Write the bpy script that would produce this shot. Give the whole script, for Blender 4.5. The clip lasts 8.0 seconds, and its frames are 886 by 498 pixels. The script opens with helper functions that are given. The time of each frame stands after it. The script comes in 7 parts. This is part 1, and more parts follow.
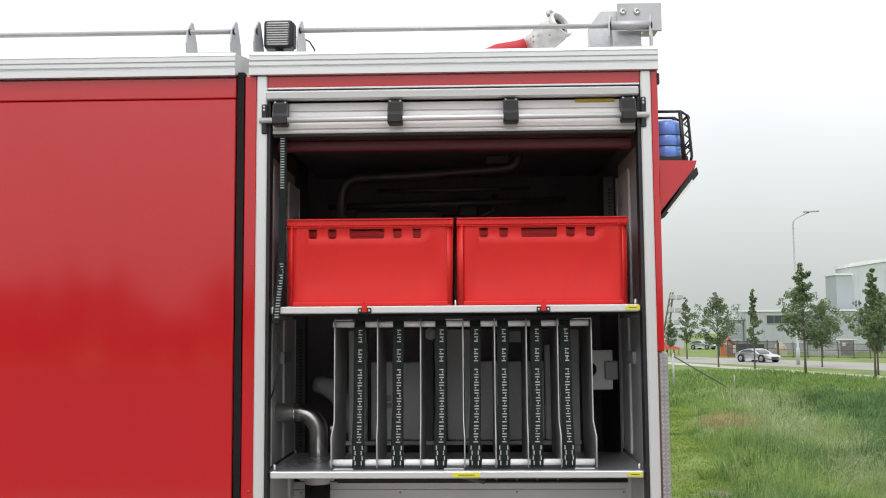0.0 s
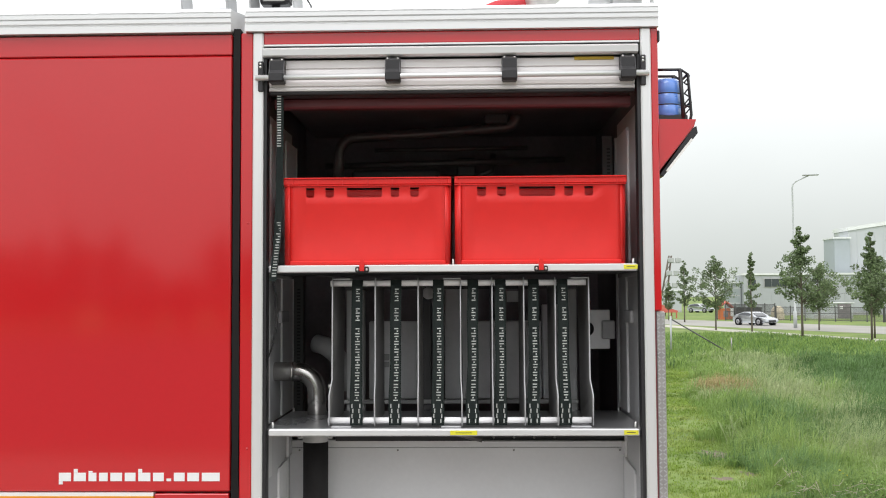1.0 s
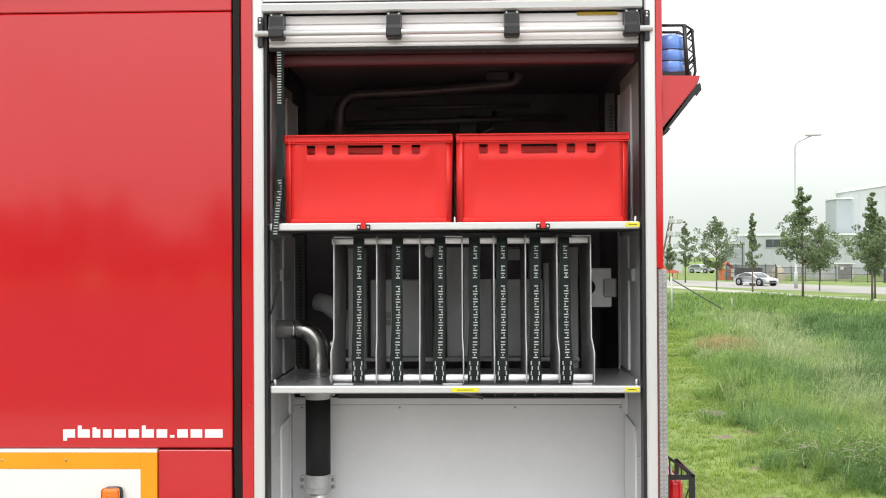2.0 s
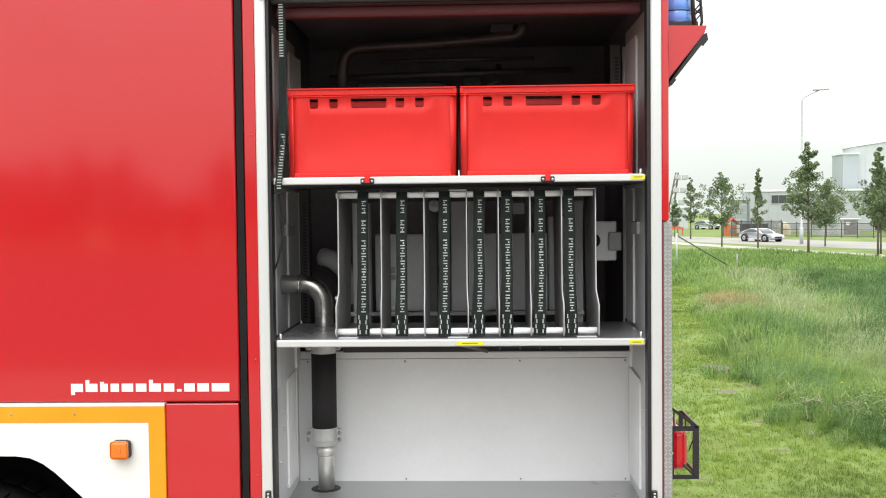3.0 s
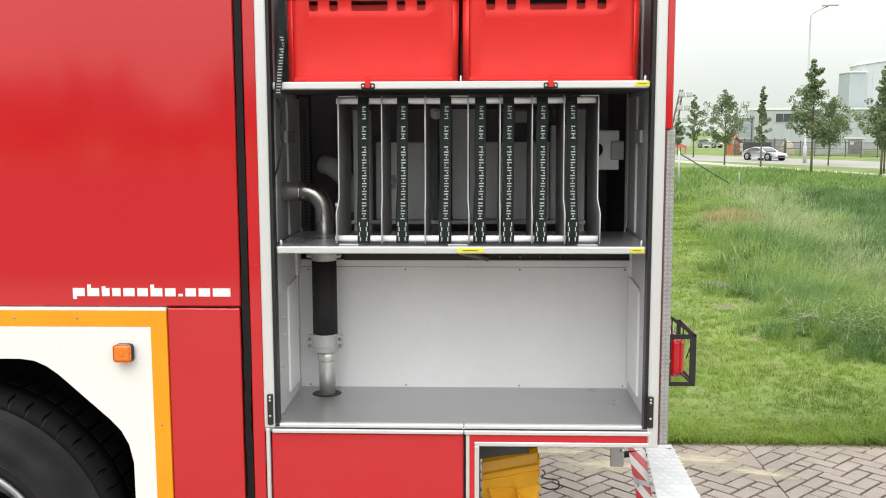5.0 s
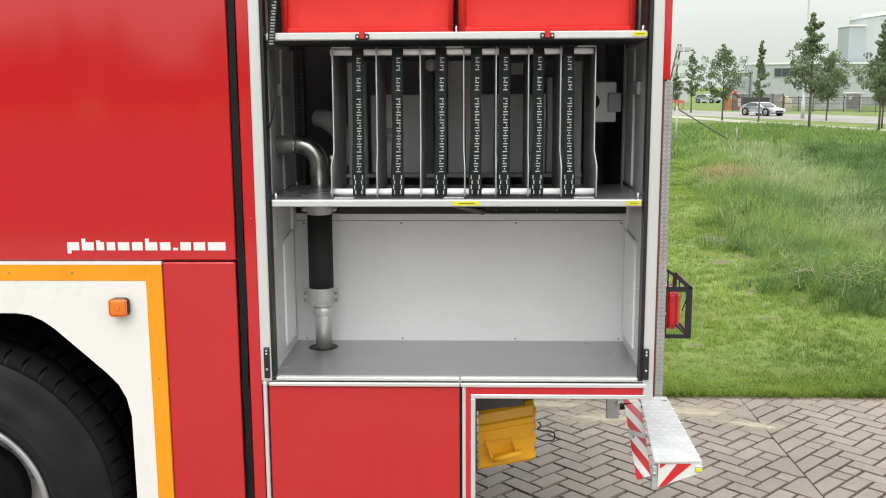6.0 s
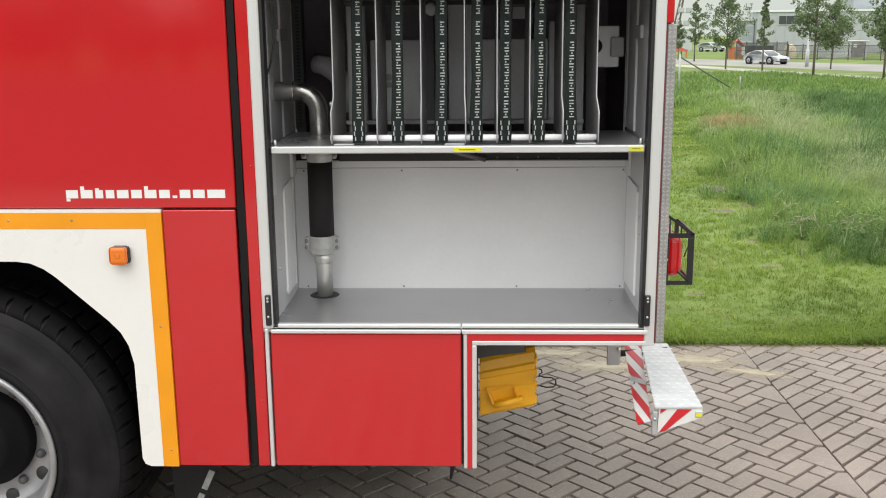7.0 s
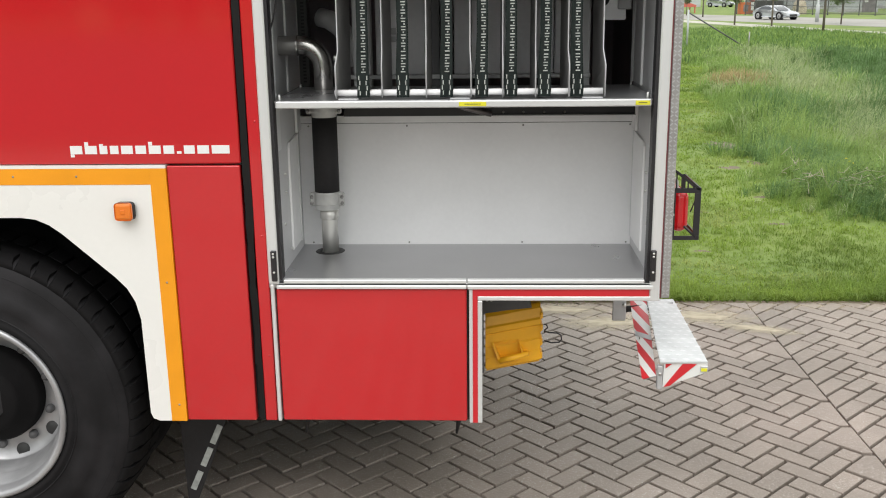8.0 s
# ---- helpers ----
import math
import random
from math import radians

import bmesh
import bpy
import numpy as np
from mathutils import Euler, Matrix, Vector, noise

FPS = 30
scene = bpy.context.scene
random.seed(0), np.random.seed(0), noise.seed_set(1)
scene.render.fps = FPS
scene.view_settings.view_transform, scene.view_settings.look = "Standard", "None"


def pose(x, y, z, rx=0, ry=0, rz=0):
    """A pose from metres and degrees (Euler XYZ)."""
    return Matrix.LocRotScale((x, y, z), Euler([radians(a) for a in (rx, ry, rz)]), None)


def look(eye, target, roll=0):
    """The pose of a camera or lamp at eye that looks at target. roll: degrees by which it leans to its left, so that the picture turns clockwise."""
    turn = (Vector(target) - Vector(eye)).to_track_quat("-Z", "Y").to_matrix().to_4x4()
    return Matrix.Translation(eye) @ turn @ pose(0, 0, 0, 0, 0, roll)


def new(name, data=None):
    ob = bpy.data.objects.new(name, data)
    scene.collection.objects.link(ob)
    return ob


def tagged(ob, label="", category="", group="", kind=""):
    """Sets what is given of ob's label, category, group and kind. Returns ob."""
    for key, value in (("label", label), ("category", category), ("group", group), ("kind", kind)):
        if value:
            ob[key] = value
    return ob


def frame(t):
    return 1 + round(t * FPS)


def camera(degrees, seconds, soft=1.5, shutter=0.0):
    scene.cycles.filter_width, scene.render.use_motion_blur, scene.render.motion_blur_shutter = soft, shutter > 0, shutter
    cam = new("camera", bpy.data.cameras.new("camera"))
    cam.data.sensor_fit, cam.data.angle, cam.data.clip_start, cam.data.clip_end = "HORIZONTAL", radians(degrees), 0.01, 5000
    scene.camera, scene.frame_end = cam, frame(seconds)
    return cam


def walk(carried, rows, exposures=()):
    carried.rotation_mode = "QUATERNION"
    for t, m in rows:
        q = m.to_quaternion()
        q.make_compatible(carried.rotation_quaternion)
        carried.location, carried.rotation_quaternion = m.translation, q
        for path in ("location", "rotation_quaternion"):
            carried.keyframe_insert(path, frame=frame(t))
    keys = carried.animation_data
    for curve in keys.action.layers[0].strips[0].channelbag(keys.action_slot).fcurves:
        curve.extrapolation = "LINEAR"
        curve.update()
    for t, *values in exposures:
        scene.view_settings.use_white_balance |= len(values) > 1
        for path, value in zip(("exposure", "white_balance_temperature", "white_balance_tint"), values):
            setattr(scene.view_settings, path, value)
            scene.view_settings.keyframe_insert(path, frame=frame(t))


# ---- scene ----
cam = camera(49.6, 8.0, soft=1.05)
PATH = [
    (0, (0.067, -2.944, 2.033), (0.01, -0.952, 2.209), -0.4),
    (0.5, (0.069, -2.942, 2.028), (0.013, -0.947, 2.168), -0.4),
    (1, (0.07, -2.936, 2.021), (0.015, -0.939, 2.12), -0.3),
    (1.5, (0.068, -2.932, 2.017), (0.014, -0.934, 2.076), -0.2),
    (3, (0.07, -2.922, 2.0), (0.001, -0.924, 1.929), -0.6),
    (3.5, (0.07, -2.919, 1.993), (-0.004, -0.924, 1.878), -0.4),
    (4, (0.07, -2.916, 1.987), (-0.007, -0.924, 1.826), -0.3),
    (4.5, (0.071, -2.913, 1.979), (-0.006, -0.924, 1.776), -0.3),
    (4.7, (0.07, -2.914, 1.975), (-0.004, -0.927, 1.756), -0.2),
    (6, (0.073, -2.904, 1.957), (0.008, -0.933, 1.624), -0.3),
    (6.5, (0.074, -2.896, 1.95), (0.011, -0.934, 1.569), -0.4),
    (7, (0.074, -2.893, 1.942), (0.006, -0.942, 1.509), -0.5),
    (7.2, (0.079, -2.892, 1.941), (0.003, -0.946, 1.488), -0.5),
    (7.5, (0.075, -2.891, 1.938), (-0.001, -0.95, 1.459), -0.6),
    (8, (0.076, -2.889, 1.931), (-0.005, -0.958, 1.414), -0.7),
]
EXPOSURES = [(0.0, -0.33, 6330, 12.3), (0.5, -0.18, 6340, 12.3), (1.0, -0.13, 6370, 11.8), (1.5, 0.04, 6400, 11), (3.0, 0.27, 6450, 9.7), (4.5, 0.2, 6480, 9.3), (6.0, 0.02, 6500, 9.3), (6.5, -0.06, 6500, 9.5), (8.0, -0.1, 6500, 9.5)]
walk(cam, [(t, look(eye, target, roll)) for t, eye, target, roll in PATH], exposures=EXPOSURES)

# ---- world and sun: an overcast day ----
world = bpy.data.worlds.new("overcast")
scene.world = world
world.use_nodes = True
wn, wl = world.node_tree.nodes, world.node_tree.links
wn.clear()
sky = wn.new("ShaderNodeTexSky")
sky.sky_type, sky.sun_disc = "NISHITA", False
sky.sun_elevation, sky.sun_rotation = radians(57.7), radians(196.4)
sky.dust_density, sky.air_density = 6.0, 1.0
dim = wn.new("ShaderNodeMix")
dim.data_type, dim.blend_type = "RGBA", "MULTIPLY"
dim.inputs[0].default_value = 1.0
dim.inputs[7].default_value = (0.10, 0.10, 0.10, 1)
cloud = wn.new("ShaderNodeMix")
cloud.data_type = "RGBA"
cloud.inputs[0].default_value = 0.88
rise = wn.new("ShaderNodeTexGradient")
rise.texture_mapping.rotation = (0, radians(90), 0)
rise_range = wn.new("ShaderNodeMapRange")
rise_range.inputs[1].default_value, rise_range.inputs[2].default_value = 0.02, 0.45
veil = wn.new("ShaderNodeMix")
veil.data_type = "RGBA"
veil.inputs[6].default_value = (0.80, 0.85, 0.79, 1)
veil.inputs[7].default_value = (1.92, 1.94, 1.915, 1)
wl.new(rise.outputs[1], rise_range.inputs[0])
wl.new(rise_range.outputs[0], veil.inputs[0])
wl.new(veil.outputs[2], cloud.inputs[7])
back = wn.new("ShaderNodeBackground")
back.inputs[1].default_value = 1.0
wout = wn.new("ShaderNodeOutputWorld")
wl.new(sky.outputs[0], dim.inputs[6])
wl.new(dim.outputs[2], cloud.inputs[6])
puff = wn.new("ShaderNodeTexNoise")
puff.inputs["Scale"].default_value, puff.inputs["Detail"].default_value = 1.6, 5.0
puff_range = wn.new("ShaderNodeMapRange")
puff_range.inputs[1].default_value, puff_range.inputs[2].default_value = 0.3, 0.7
puff_range.inputs[3].default_value, puff_range.inputs[4].default_value = 0.9, 1.1
shade = wn.new("ShaderNodeMix")
shade.data_type, shade.blend_type = "RGBA", "MULTIPLY"
shade.inputs[0].default_value = 1.0
wl.new(puff.outputs[0], puff_range.inputs[0])
wl.new(cloud.outputs[2], shade.inputs[6])
wl.new(puff_range.outputs[0], shade.inputs[7])
wl.new(shade.outputs[2], back.inputs[0])
wl.new(back.outputs[0], wout.inputs[0])

sun = new("sun", bpy.data.lights.new("sun", "SUN"))
sun.data.energy, sun.data.angle, sun.data.color = 1.5, radians(44), (1.0, 0.98, 0.965)
sun.matrix_world = look((-2.5, -8.5, 14), (0, 0, 0))


# ---- materials ----
def mat(name, color, rough=0.5, metal=0.0, var=0.12, grain=60.0, stain=3.0, stain_amt=0.12, bump=0.0, bump_scale=200.0,
        coat=0.0, island=0.0, obj=0.0, alt=None, rough_var=0.08, speck=0.0, trans=0.0, emit=0.0, stretch=(1, 1, 1), spec=0.5, subsurf=0.0, leaf=0.0):
    """A surface with grain, wide stains, uneven gloss and fine relief."""
    m = bpy.data.materials.new(name)
    m.use_nodes = True
    n, l = m.node_tree.nodes, m.node_tree.links
    b = n["Principled BSDF"]
    co = n.new("ShaderNodeTexCoord")
    mp = n.new("ShaderNodeMapping")
    mp.inputs["Scale"].default_value = stretch
    l.new(co.outputs["Object"], mp.inputs[0])

    def noise_node(scale, detail=4.0):
        x = n.new("ShaderNodeTexNoise")
        x.inputs["Scale"].default_value, x.inputs["Detail"].default_value = scale, detail
        l.new(mp.outputs[0], x.inputs["Vector"])
        return x

    def scaled(c, f):
        return (min(1, c[0] * f), min(1, c[1] * f), min(1, c[2] * f), 1)

    fine, wide = noise_node(grain), noise_node(stain, 6.0)
    mix1 = n.new("ShaderNodeMix")
    mix1.data_type = "RGBA"
    mix1.inputs[6].default_value, mix1.inputs[7].default_value = scaled(color, 1 - var), scaled(color, 1 + var)
    l.new(fine.outputs[0], mix1.inputs[0])
    last = mix1.outputs[2]
    if alt:
        ramp = n.new("ShaderNodeMapRange")
        ramp.inputs[1].default_value, ramp.inputs[2].default_value = 0.45, 0.62
        l.new(wide.outputs[0], ramp.inputs[0])
        mixa = n.new("ShaderNodeMix")
        mixa.data_type = "RGBA"
        mixa.inputs[7].default_value = (*alt, 1)
        l.new(ramp.outputs[0], mixa.inputs[0])
        l.new(last, mixa.inputs[6])
        last = mixa.outputs[2]
    if speck:
        sp = noise_node(210.0, 1.0)
        sr = n.new("ShaderNodeMapRange")
        sr.inputs[1].default_value, sr.inputs[2].default_value, sr.inputs[4].default_value = 0.645, 0.72, speck
        l.new(sp.outputs[0], sr.inputs[0])
        mixs = n.new("ShaderNodeMix")
        mixs.data_type = "RGBA"
        mixs.inputs[7].default_value = (0.75, 0.72, 0.66, 1)
        l.new(sr.outputs[0], mixs.inputs[0])
        l.new(last, mixs.inputs[6])
        last = mixs.outputs[2]
    if stain_amt:
        rs = n.new("ShaderNodeMapRange")
        rs.inputs[1].default_value, rs.inputs[2].default_value = 0.3, 0.7
        rs.inputs[3].default_value, rs.inputs[4].default_value = 1 - stain_amt, 1 + stain_amt * 0.4
        l.new(wide.outputs[0], rs.inputs[0])
        hs = n.new("ShaderNodeHueSaturation")
        l.new(rs.outputs[0], hs.inputs["Value"])
        l.new(last, hs.inputs["Color"])
        last = hs.outputs[0]
    for amount, source, out in ((island, "ShaderNodeNewGeometry", "Random Per Island"), (obj, "ShaderNodeObjectInfo", "Random")):
        if amount:
            g = n.new(source)
            r = n.new("ShaderNodeMapRange")
            r.inputs[3].default_value, r.inputs[4].default_value = 1 - amount, 1 + amount
            l.new(g.outputs[out], r.inputs[0])
            h = n.new("ShaderNodeHueSaturation")
            l.new(r.outputs[0], h.inputs["Value"])
            l.new(last, h.inputs["Color"])
            last = h.outputs[0]
    l.new(last, b.inputs["Base Color"])
    rr = n.new("ShaderNodeMapRange")
    rr.inputs[3].default_value, rr.inputs[4].default_value = max(0.02, rough - rough_var), min(1, rough + rough_var)
    l.new(wide.outputs[0], rr.inputs[0])
    l.new(rr.outputs[0], b.inputs["Roughness"])
    b.inputs["Metallic"].default_value = metal
    b.inputs["Coat Weight"].default_value = coat
    b.inputs["Coat Roughness"].default_value = 0.04
    b.inputs["Specular IOR Level"].default_value = spec
    b.inputs["Transmission Weight"].default_value = trans
    b.inputs["Subsurface Weight"].default_value = subsurf
    if subsurf:
        b.inputs["Subsurface Radius"].default_value = (0.02, 0.004, 0.002)
    if emit:
        b.inputs["Emission Color"].default_value, b.inputs["Emission Strength"].default_value = (*color, 1), emit
    if leaf:
        thin, both = n.new("ShaderNodeBsdfTranslucent"), n.new("ShaderNodeMixShader")
        both.inputs[0].default_value = leaf
        l.new(last, thin.inputs[0])
        l.new(b.outputs[0], both.inputs[1])
        l.new(thin.outputs[0], both.inputs[2])
        l.new(both.outputs[0], n["Material Output"].inputs[0])
    if bump:
        bn = noise_node(bump_scale, 3.0)
        bp = n.new("ShaderNodeBump")
        bp.inputs["Strength"].default_value, bp.inputs["Distance"].default_value = bump, 0.004
        l.new(bn.outputs[0], bp.inputs["Height"])
        l.new(bp.outputs[0], b.inputs["Normal"])
    return m


RED = mat("red_paint", (0.525, 0.0145, 0.0190), 0.085, var=0.03, stain=1.2, stain_amt=0.05, coat=0.0, bump=0.002, bump_scale=4, rough_var=0.012, spec=0.85)
MAROON = mat("darkened_red", (0.15, 0.032, 0.038), 0.45, var=0.06)
WHITE = mat("white_paint", (0.80, 0.79, 0.76), 0.28, var=0.02, stain=2.0, stain_amt=0.04, coat=0.2)
YELLOW = mat("reflective_yellow_tape", (0.86, 0.33, 0.008), 0.4, var=0.04, grain=300, stain=6, stain_amt=0.08, bump=0.03, bump_scale=500)
REDTAPE = mat("reflective_red_tape", (0.56, 0.02, 0.028), 0.38, var=0.05, grain=300, stain_amt=0.06)
WHITETAPE = mat("reflective_white_tape", (0.72, 0.72, 0.70), 0.4, var=0.04, grain=300, stain_amt=0.1)
ALU = mat("anodised_aluminium", (0.74, 0.745, 0.745), 0.34, metal=0.4, var=0.06, grain=30, stretch=(1, 1, 0.04), stain=4, stain_amt=0.1)
ALUX = mat("aluminium_extrusion", (0.77, 0.775, 0.775), 0.32, metal=0.45, var=0.05, grain=30, stretch=(0.04, 1, 1), stain=4, stain_amt=0.08)
SLAT = mat("shutter_aluminium", (0.84, 0.81, 0.81), 0.42, metal=0.15, var=0.04, grain=40, stretch=(0.03, 1, 1), stain=5, stain_amt=0.08)
STEEL = mat("stainless_steel", (0.66, 0.64, 0.61), 0.24, metal=1.0, var=0.08, grain=40, stretch=(1, 1, 0.1), stain=5, stain_amt=0.15, bump=0.02)
SATIN = mat("satin_steel", (0.66, 0.65, 0.62), 0.36, metal=0.6, var=0.08, grain=40, stretch=(1, 1, 0.1), stain=5, stain_amt=0.15)
STEELD = mat("dull_steel", (0.33, 0.32, 0.31), 0.42, metal=0.7, var=0.1, grain=40, stain=6, stain_amt=0.25)
POLE = mat("grey_lamp_pole", (0.46, 0.48, 0.48), 0.5, metal=0.2, var=0.08)
BOLT = mat("zinc_bolt", (0.6, 0.6, 0.58), 0.35, metal=0.9, stain=40)
CAST = mat("cast_aluminium", (0.58, 0.58, 0.57), 0.5, metal=0.4, bump=0.1, bump_scale=300, stain=12, stain_amt=0.15)
NOZZLE = mat("pale_cast_metal", (0.74, 0.73, 0.70), 0.45, metal=0.2, var=0.1, grain=30, stain=25, stain_amt=0.3)
LINER = mat("grey_liner_panel", (0.88, 0.875, 0.88), 0.5, var=0.03, stain=2.5, stain_amt=0.07)
LINER2 = mat("brushed_side_panel", (0.64, 0.64, 0.65), 0.45, metal=0.2, var=0.05, grain=20, stretch=(1, 1, 0.05), stain_amt=0.12)
FLOOR = mat("grey_floor_sheet", (0.46, 0.46, 0.47), 0.30, metal=0.75, var=0.05, grain=150, stain=3, stain_amt=0.1)
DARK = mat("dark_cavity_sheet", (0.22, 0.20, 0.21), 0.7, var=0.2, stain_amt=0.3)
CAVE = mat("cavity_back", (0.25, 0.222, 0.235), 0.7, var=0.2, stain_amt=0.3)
INNER = mat("inner_cover_grey", (0.80, 0.79, 0.80), 0.55, var=0.06, stain=4, stain_amt=0.12)
RAIL = mat("slotted_rail_grey", (0.11, 0.11, 0.11), 0.55, var=0.1, stain_amt=0.2)
PIPED = mat("dull_inner_pipe", (0.17, 0.155, 0.15), 0.35, metal=0.5, var=0.15, stain=8, stain_amt=0.3)
DIVIDER = mat("divider_sheet", (0.30, 0.295, 0.29), 0.5, metal=0.3, var=0.08, stain=5, stain_amt=0.15)
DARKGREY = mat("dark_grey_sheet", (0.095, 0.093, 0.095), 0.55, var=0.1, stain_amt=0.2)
MIDGREY = mat("mid_grey_sheet", (0.46, 0.46, 0.46), 0.55, var=0.06, stain=4, stain_amt=0.12)
BLACK = mat("black_plastic", (0.019, 0.018, 0.020), 0.42, var=0.2, bump=0.03, bump_scale=500)
RUBBER = mat("black_rubber", (0.021, 0.019, 0.020), 0.75, var=0.25, grain=80, stain=8, stain_amt=0.3, bump=0.12, bump_scale=120)
SEAL = mat("black_joint_filler", (0.008, 0.0072, 0.0072), 0.7, var=0.3, grain=60, stain=9, stain_amt=0.3, bump=0.1, bump_scale=90, spec=0.25)
TYRE = mat("tyre_rubber", (0.0125, 0.0118, 0.0130), 0.68, var=0.25, grain=60, stain=7, stain_amt=0.35, alt=(0.017, 0.016, 0.0175), bump=0.1, bump_scale=150, spec=0.22)
# tyre rubber darkened further: the shade of the wheel arch put into the colour
WHEELSHADE = mat("shaded_wheel_black", (0.0085, 0.0080, 0.0085), 0.8, var=0.25, grain=60, stain=7, stain_amt=0.3, bump=0.1, bump_scale=150, spec=0.15)
RIM = mat("silver_wheel_paint", (0.42, 0.42, 0.43), 0.34, metal=0.55, var=0.05, stain=9, stain_amt=0.25, bump=0.04)
CRATE = mat("red_crate_plastic", (0.68, 0.028, 0.024), 0.34, var=0.04, grain=20, stain=5, stain_amt=0.06, bump=0.03, bump_scale=80, subsurf=0.1, spec=0.3)
STRAP = mat("woven_dark_strap", (0.026, 0.037, 0.034), 0.85, var=0.3, grain=400, stain_amt=0.15, bump=0.4, bump_scale=700)
PRINT = mat("strap_print", (0.46, 0.48, 0.46), 0.7, var=0.15, grain=300, stain=40, stain_amt=0.3)
WHITEFILM = mat("white_vinyl", (0.80, 0.80, 0.80), 0.35, var=0.02, stain_amt=0.03)
LABEL = mat("yellow_label", (0.72, 0.68, 0.03), 0.5, var=0.05)
# darker copy of the label yellow, with the shade mixed into its colour
LABEL_SHADED = mat("shaded_yellow_label", (0.50, 0.34, 0.02), 0.5, var=0.05)
INK = mat("dark_ink", (0.03, 0.03, 0.03), 0.6)
CASE = mat("yellow_case_plastic", (0.93, 0.46, 0.015), 0.42, var=0.05, stain=8, stain_amt=0.1, bump=0.04)
AMBER = mat("amber_lens", (0.80, 0.20, 0.015), 0.18, var=0.06, grain=120, coat=0.5)
REDLENS = mat("red_lens", (0.62, 0.012, 0.018), 0.15, var=0.06, coat=0.6)
BLUELENS = mat("blue_lens", (0.15, 0.32, 0.84), 0.16, var=0.08, grain=30, coat=0.6)
CLEAR = mat("lamp_reflector", (0.62, 0.62, 0.60), 0.25, metal=0.5, var=0.2, grain=90)
TREAD = mat("treadplate", (0.69, 0.70, 0.71), 0.36, metal=0.3, var=0.06, grain=200, stain=14, stain_amt=0.15, bump=0.1, bump_scale=160)
WORN = mat("worn_treadplate", (0.40, 0.39, 0.38), 0.38, metal=0.5, var=0.1, grain=40, stain=22, stain_amt=0.2, bump=0.25, bump_scale=60)
PLATE = mat("treadplate_ground", (0.60, 0.62, 0.62), 0.42, metal=0.3, var=0.06, grain=200, stain=14, stain_amt=0.15, bump=0.1, bump_scale=160)
HOSE = mat("red_hose", (0.55, 0.03, 0.04), 0.6, var=0.15, grain=200, bump=0.2, bump_scale=300)
BRICK = mat("paving_brick", (0.262, 0.221, 0.185), 0.58, var=0.28, grain=90, stain=1.3, stain_amt=0.2, bump=0.7, bump_scale=130, island=0.09, obj=0.09, alt=(0.288, 0.241, 0.206), speck=0.9)
JOINT = mat("sandy_joint", (0.022, 0.0175, 0.012), 0.95, var=0.3, grain=120, stain=2, stain_amt=0.3, bump=0.5)
SAND = mat("loose_sand", (0.54, 0.47, 0.35), 0.95, var=0.2, grain=150, stain=8, stain_amt=0.2, bump=0.6, bump_scale=180, island=0.2)
SANDFILM = mat("sand_film", (0.56, 0.50, 0.37), 0.95, var=0.12, grain=9, stain=3, stain_amt=0.1, bump=0.3, bump_scale=60)
nt = SANDFILM.node_tree
reach = nt.nodes.new("ShaderNodeVectorMath")
reach.operation = "LENGTH"
where = nt.nodes.new("ShaderNodeTexCoord")
nt.links.new(where.outputs["Object"], reach.inputs[0])
drift, cover, thin = nt.nodes.new("ShaderNodeTexNoise"), nt.nodes.new("ShaderNodeMath"), nt.nodes.new("ShaderNodeMapRange")
drift.inputs["Scale"].default_value, drift.inputs["Detail"].default_value, drift.inputs["Roughness"].default_value = 3.5, 8.0, 0.7
nt.links.new(where.outputs["Object"], drift.inputs["Vector"])
cover.operation = "MULTIPLY_ADD"
cover.inputs[1].default_value = -2.2
nt.links.new(drift.outputs[0], cover.inputs[0])
nt.links.new(reach.outputs["Value"], cover.inputs[2])
thin.inputs[1].default_value, thin.inputs[2].default_value, thin.inputs[3].default_value, thin.inputs[4].default_value = -0.95, 0.0, 0.75, 0.0
nt.links.new(cover.outputs[0], thin.inputs[0])
nt.links.new(thin.outputs[0], nt.nodes["Principled BSDF"].inputs["Alpha"])
SOIL = mat("grass_soil", (0.155, 0.232, 0.048), 0.95, var=0.4, grain=14, stain=0.5, stain_amt=0.3, alt=(0.19, 0.245, 0.06), bump=0.9, bump_scale=30)
DIRT = mat("bare_soil", (0.185, 0.15, 0.105), 0.95, var=0.3, grain=40, stain=6, stain_amt=0.3, bump=0.8, bump_scale=60)
GRASS_S = mat("short_grass", (0.222, 0.335, 0.056), 0.6, var=0.32, grain=1.7, stain=0.9, stain_amt=0.35, island=0.16, alt=(0.26, 0.36, 0.06), spec=0.25, leaf=0.42)
GRASS_Y = mat("worn_grass", (0.27, 0.37, 0.08), 0.65, var=0.2, grain=2.0, stain=0.8, stain_amt=0.25, island=0.16, alt=(0.32, 0.37, 0.11), spec=0.2, leaf=0.35)
GRASS_L = mat("long_grass", (0.238, 0.365, 0.092), 0.6, var=0.25, grain=0.9, stain=0.35, stain_amt=0.25, island=0.14, alt=(0.30, 0.41, 0.125), spec=0.25, leaf=0.42)
GRASS_D = mat("dark_grass", (0.125, 0.225, 0.070), 0.6, var=0.25, grain=0.9, stain=0.4, stain_amt=0.25, island=0.14, alt=(0.165, 0.275, 0.10), spec=0.25, leaf=0.38)
GRASS_P = mat("pale_grass", (0.38, 0.47, 0.22), 0.65, var=0.2, grain=0.9, stain=0.4, stain_amt=0.2, island=0.16, alt=(0.42, 0.47, 0.25), spec=0.25, leaf=0.4)
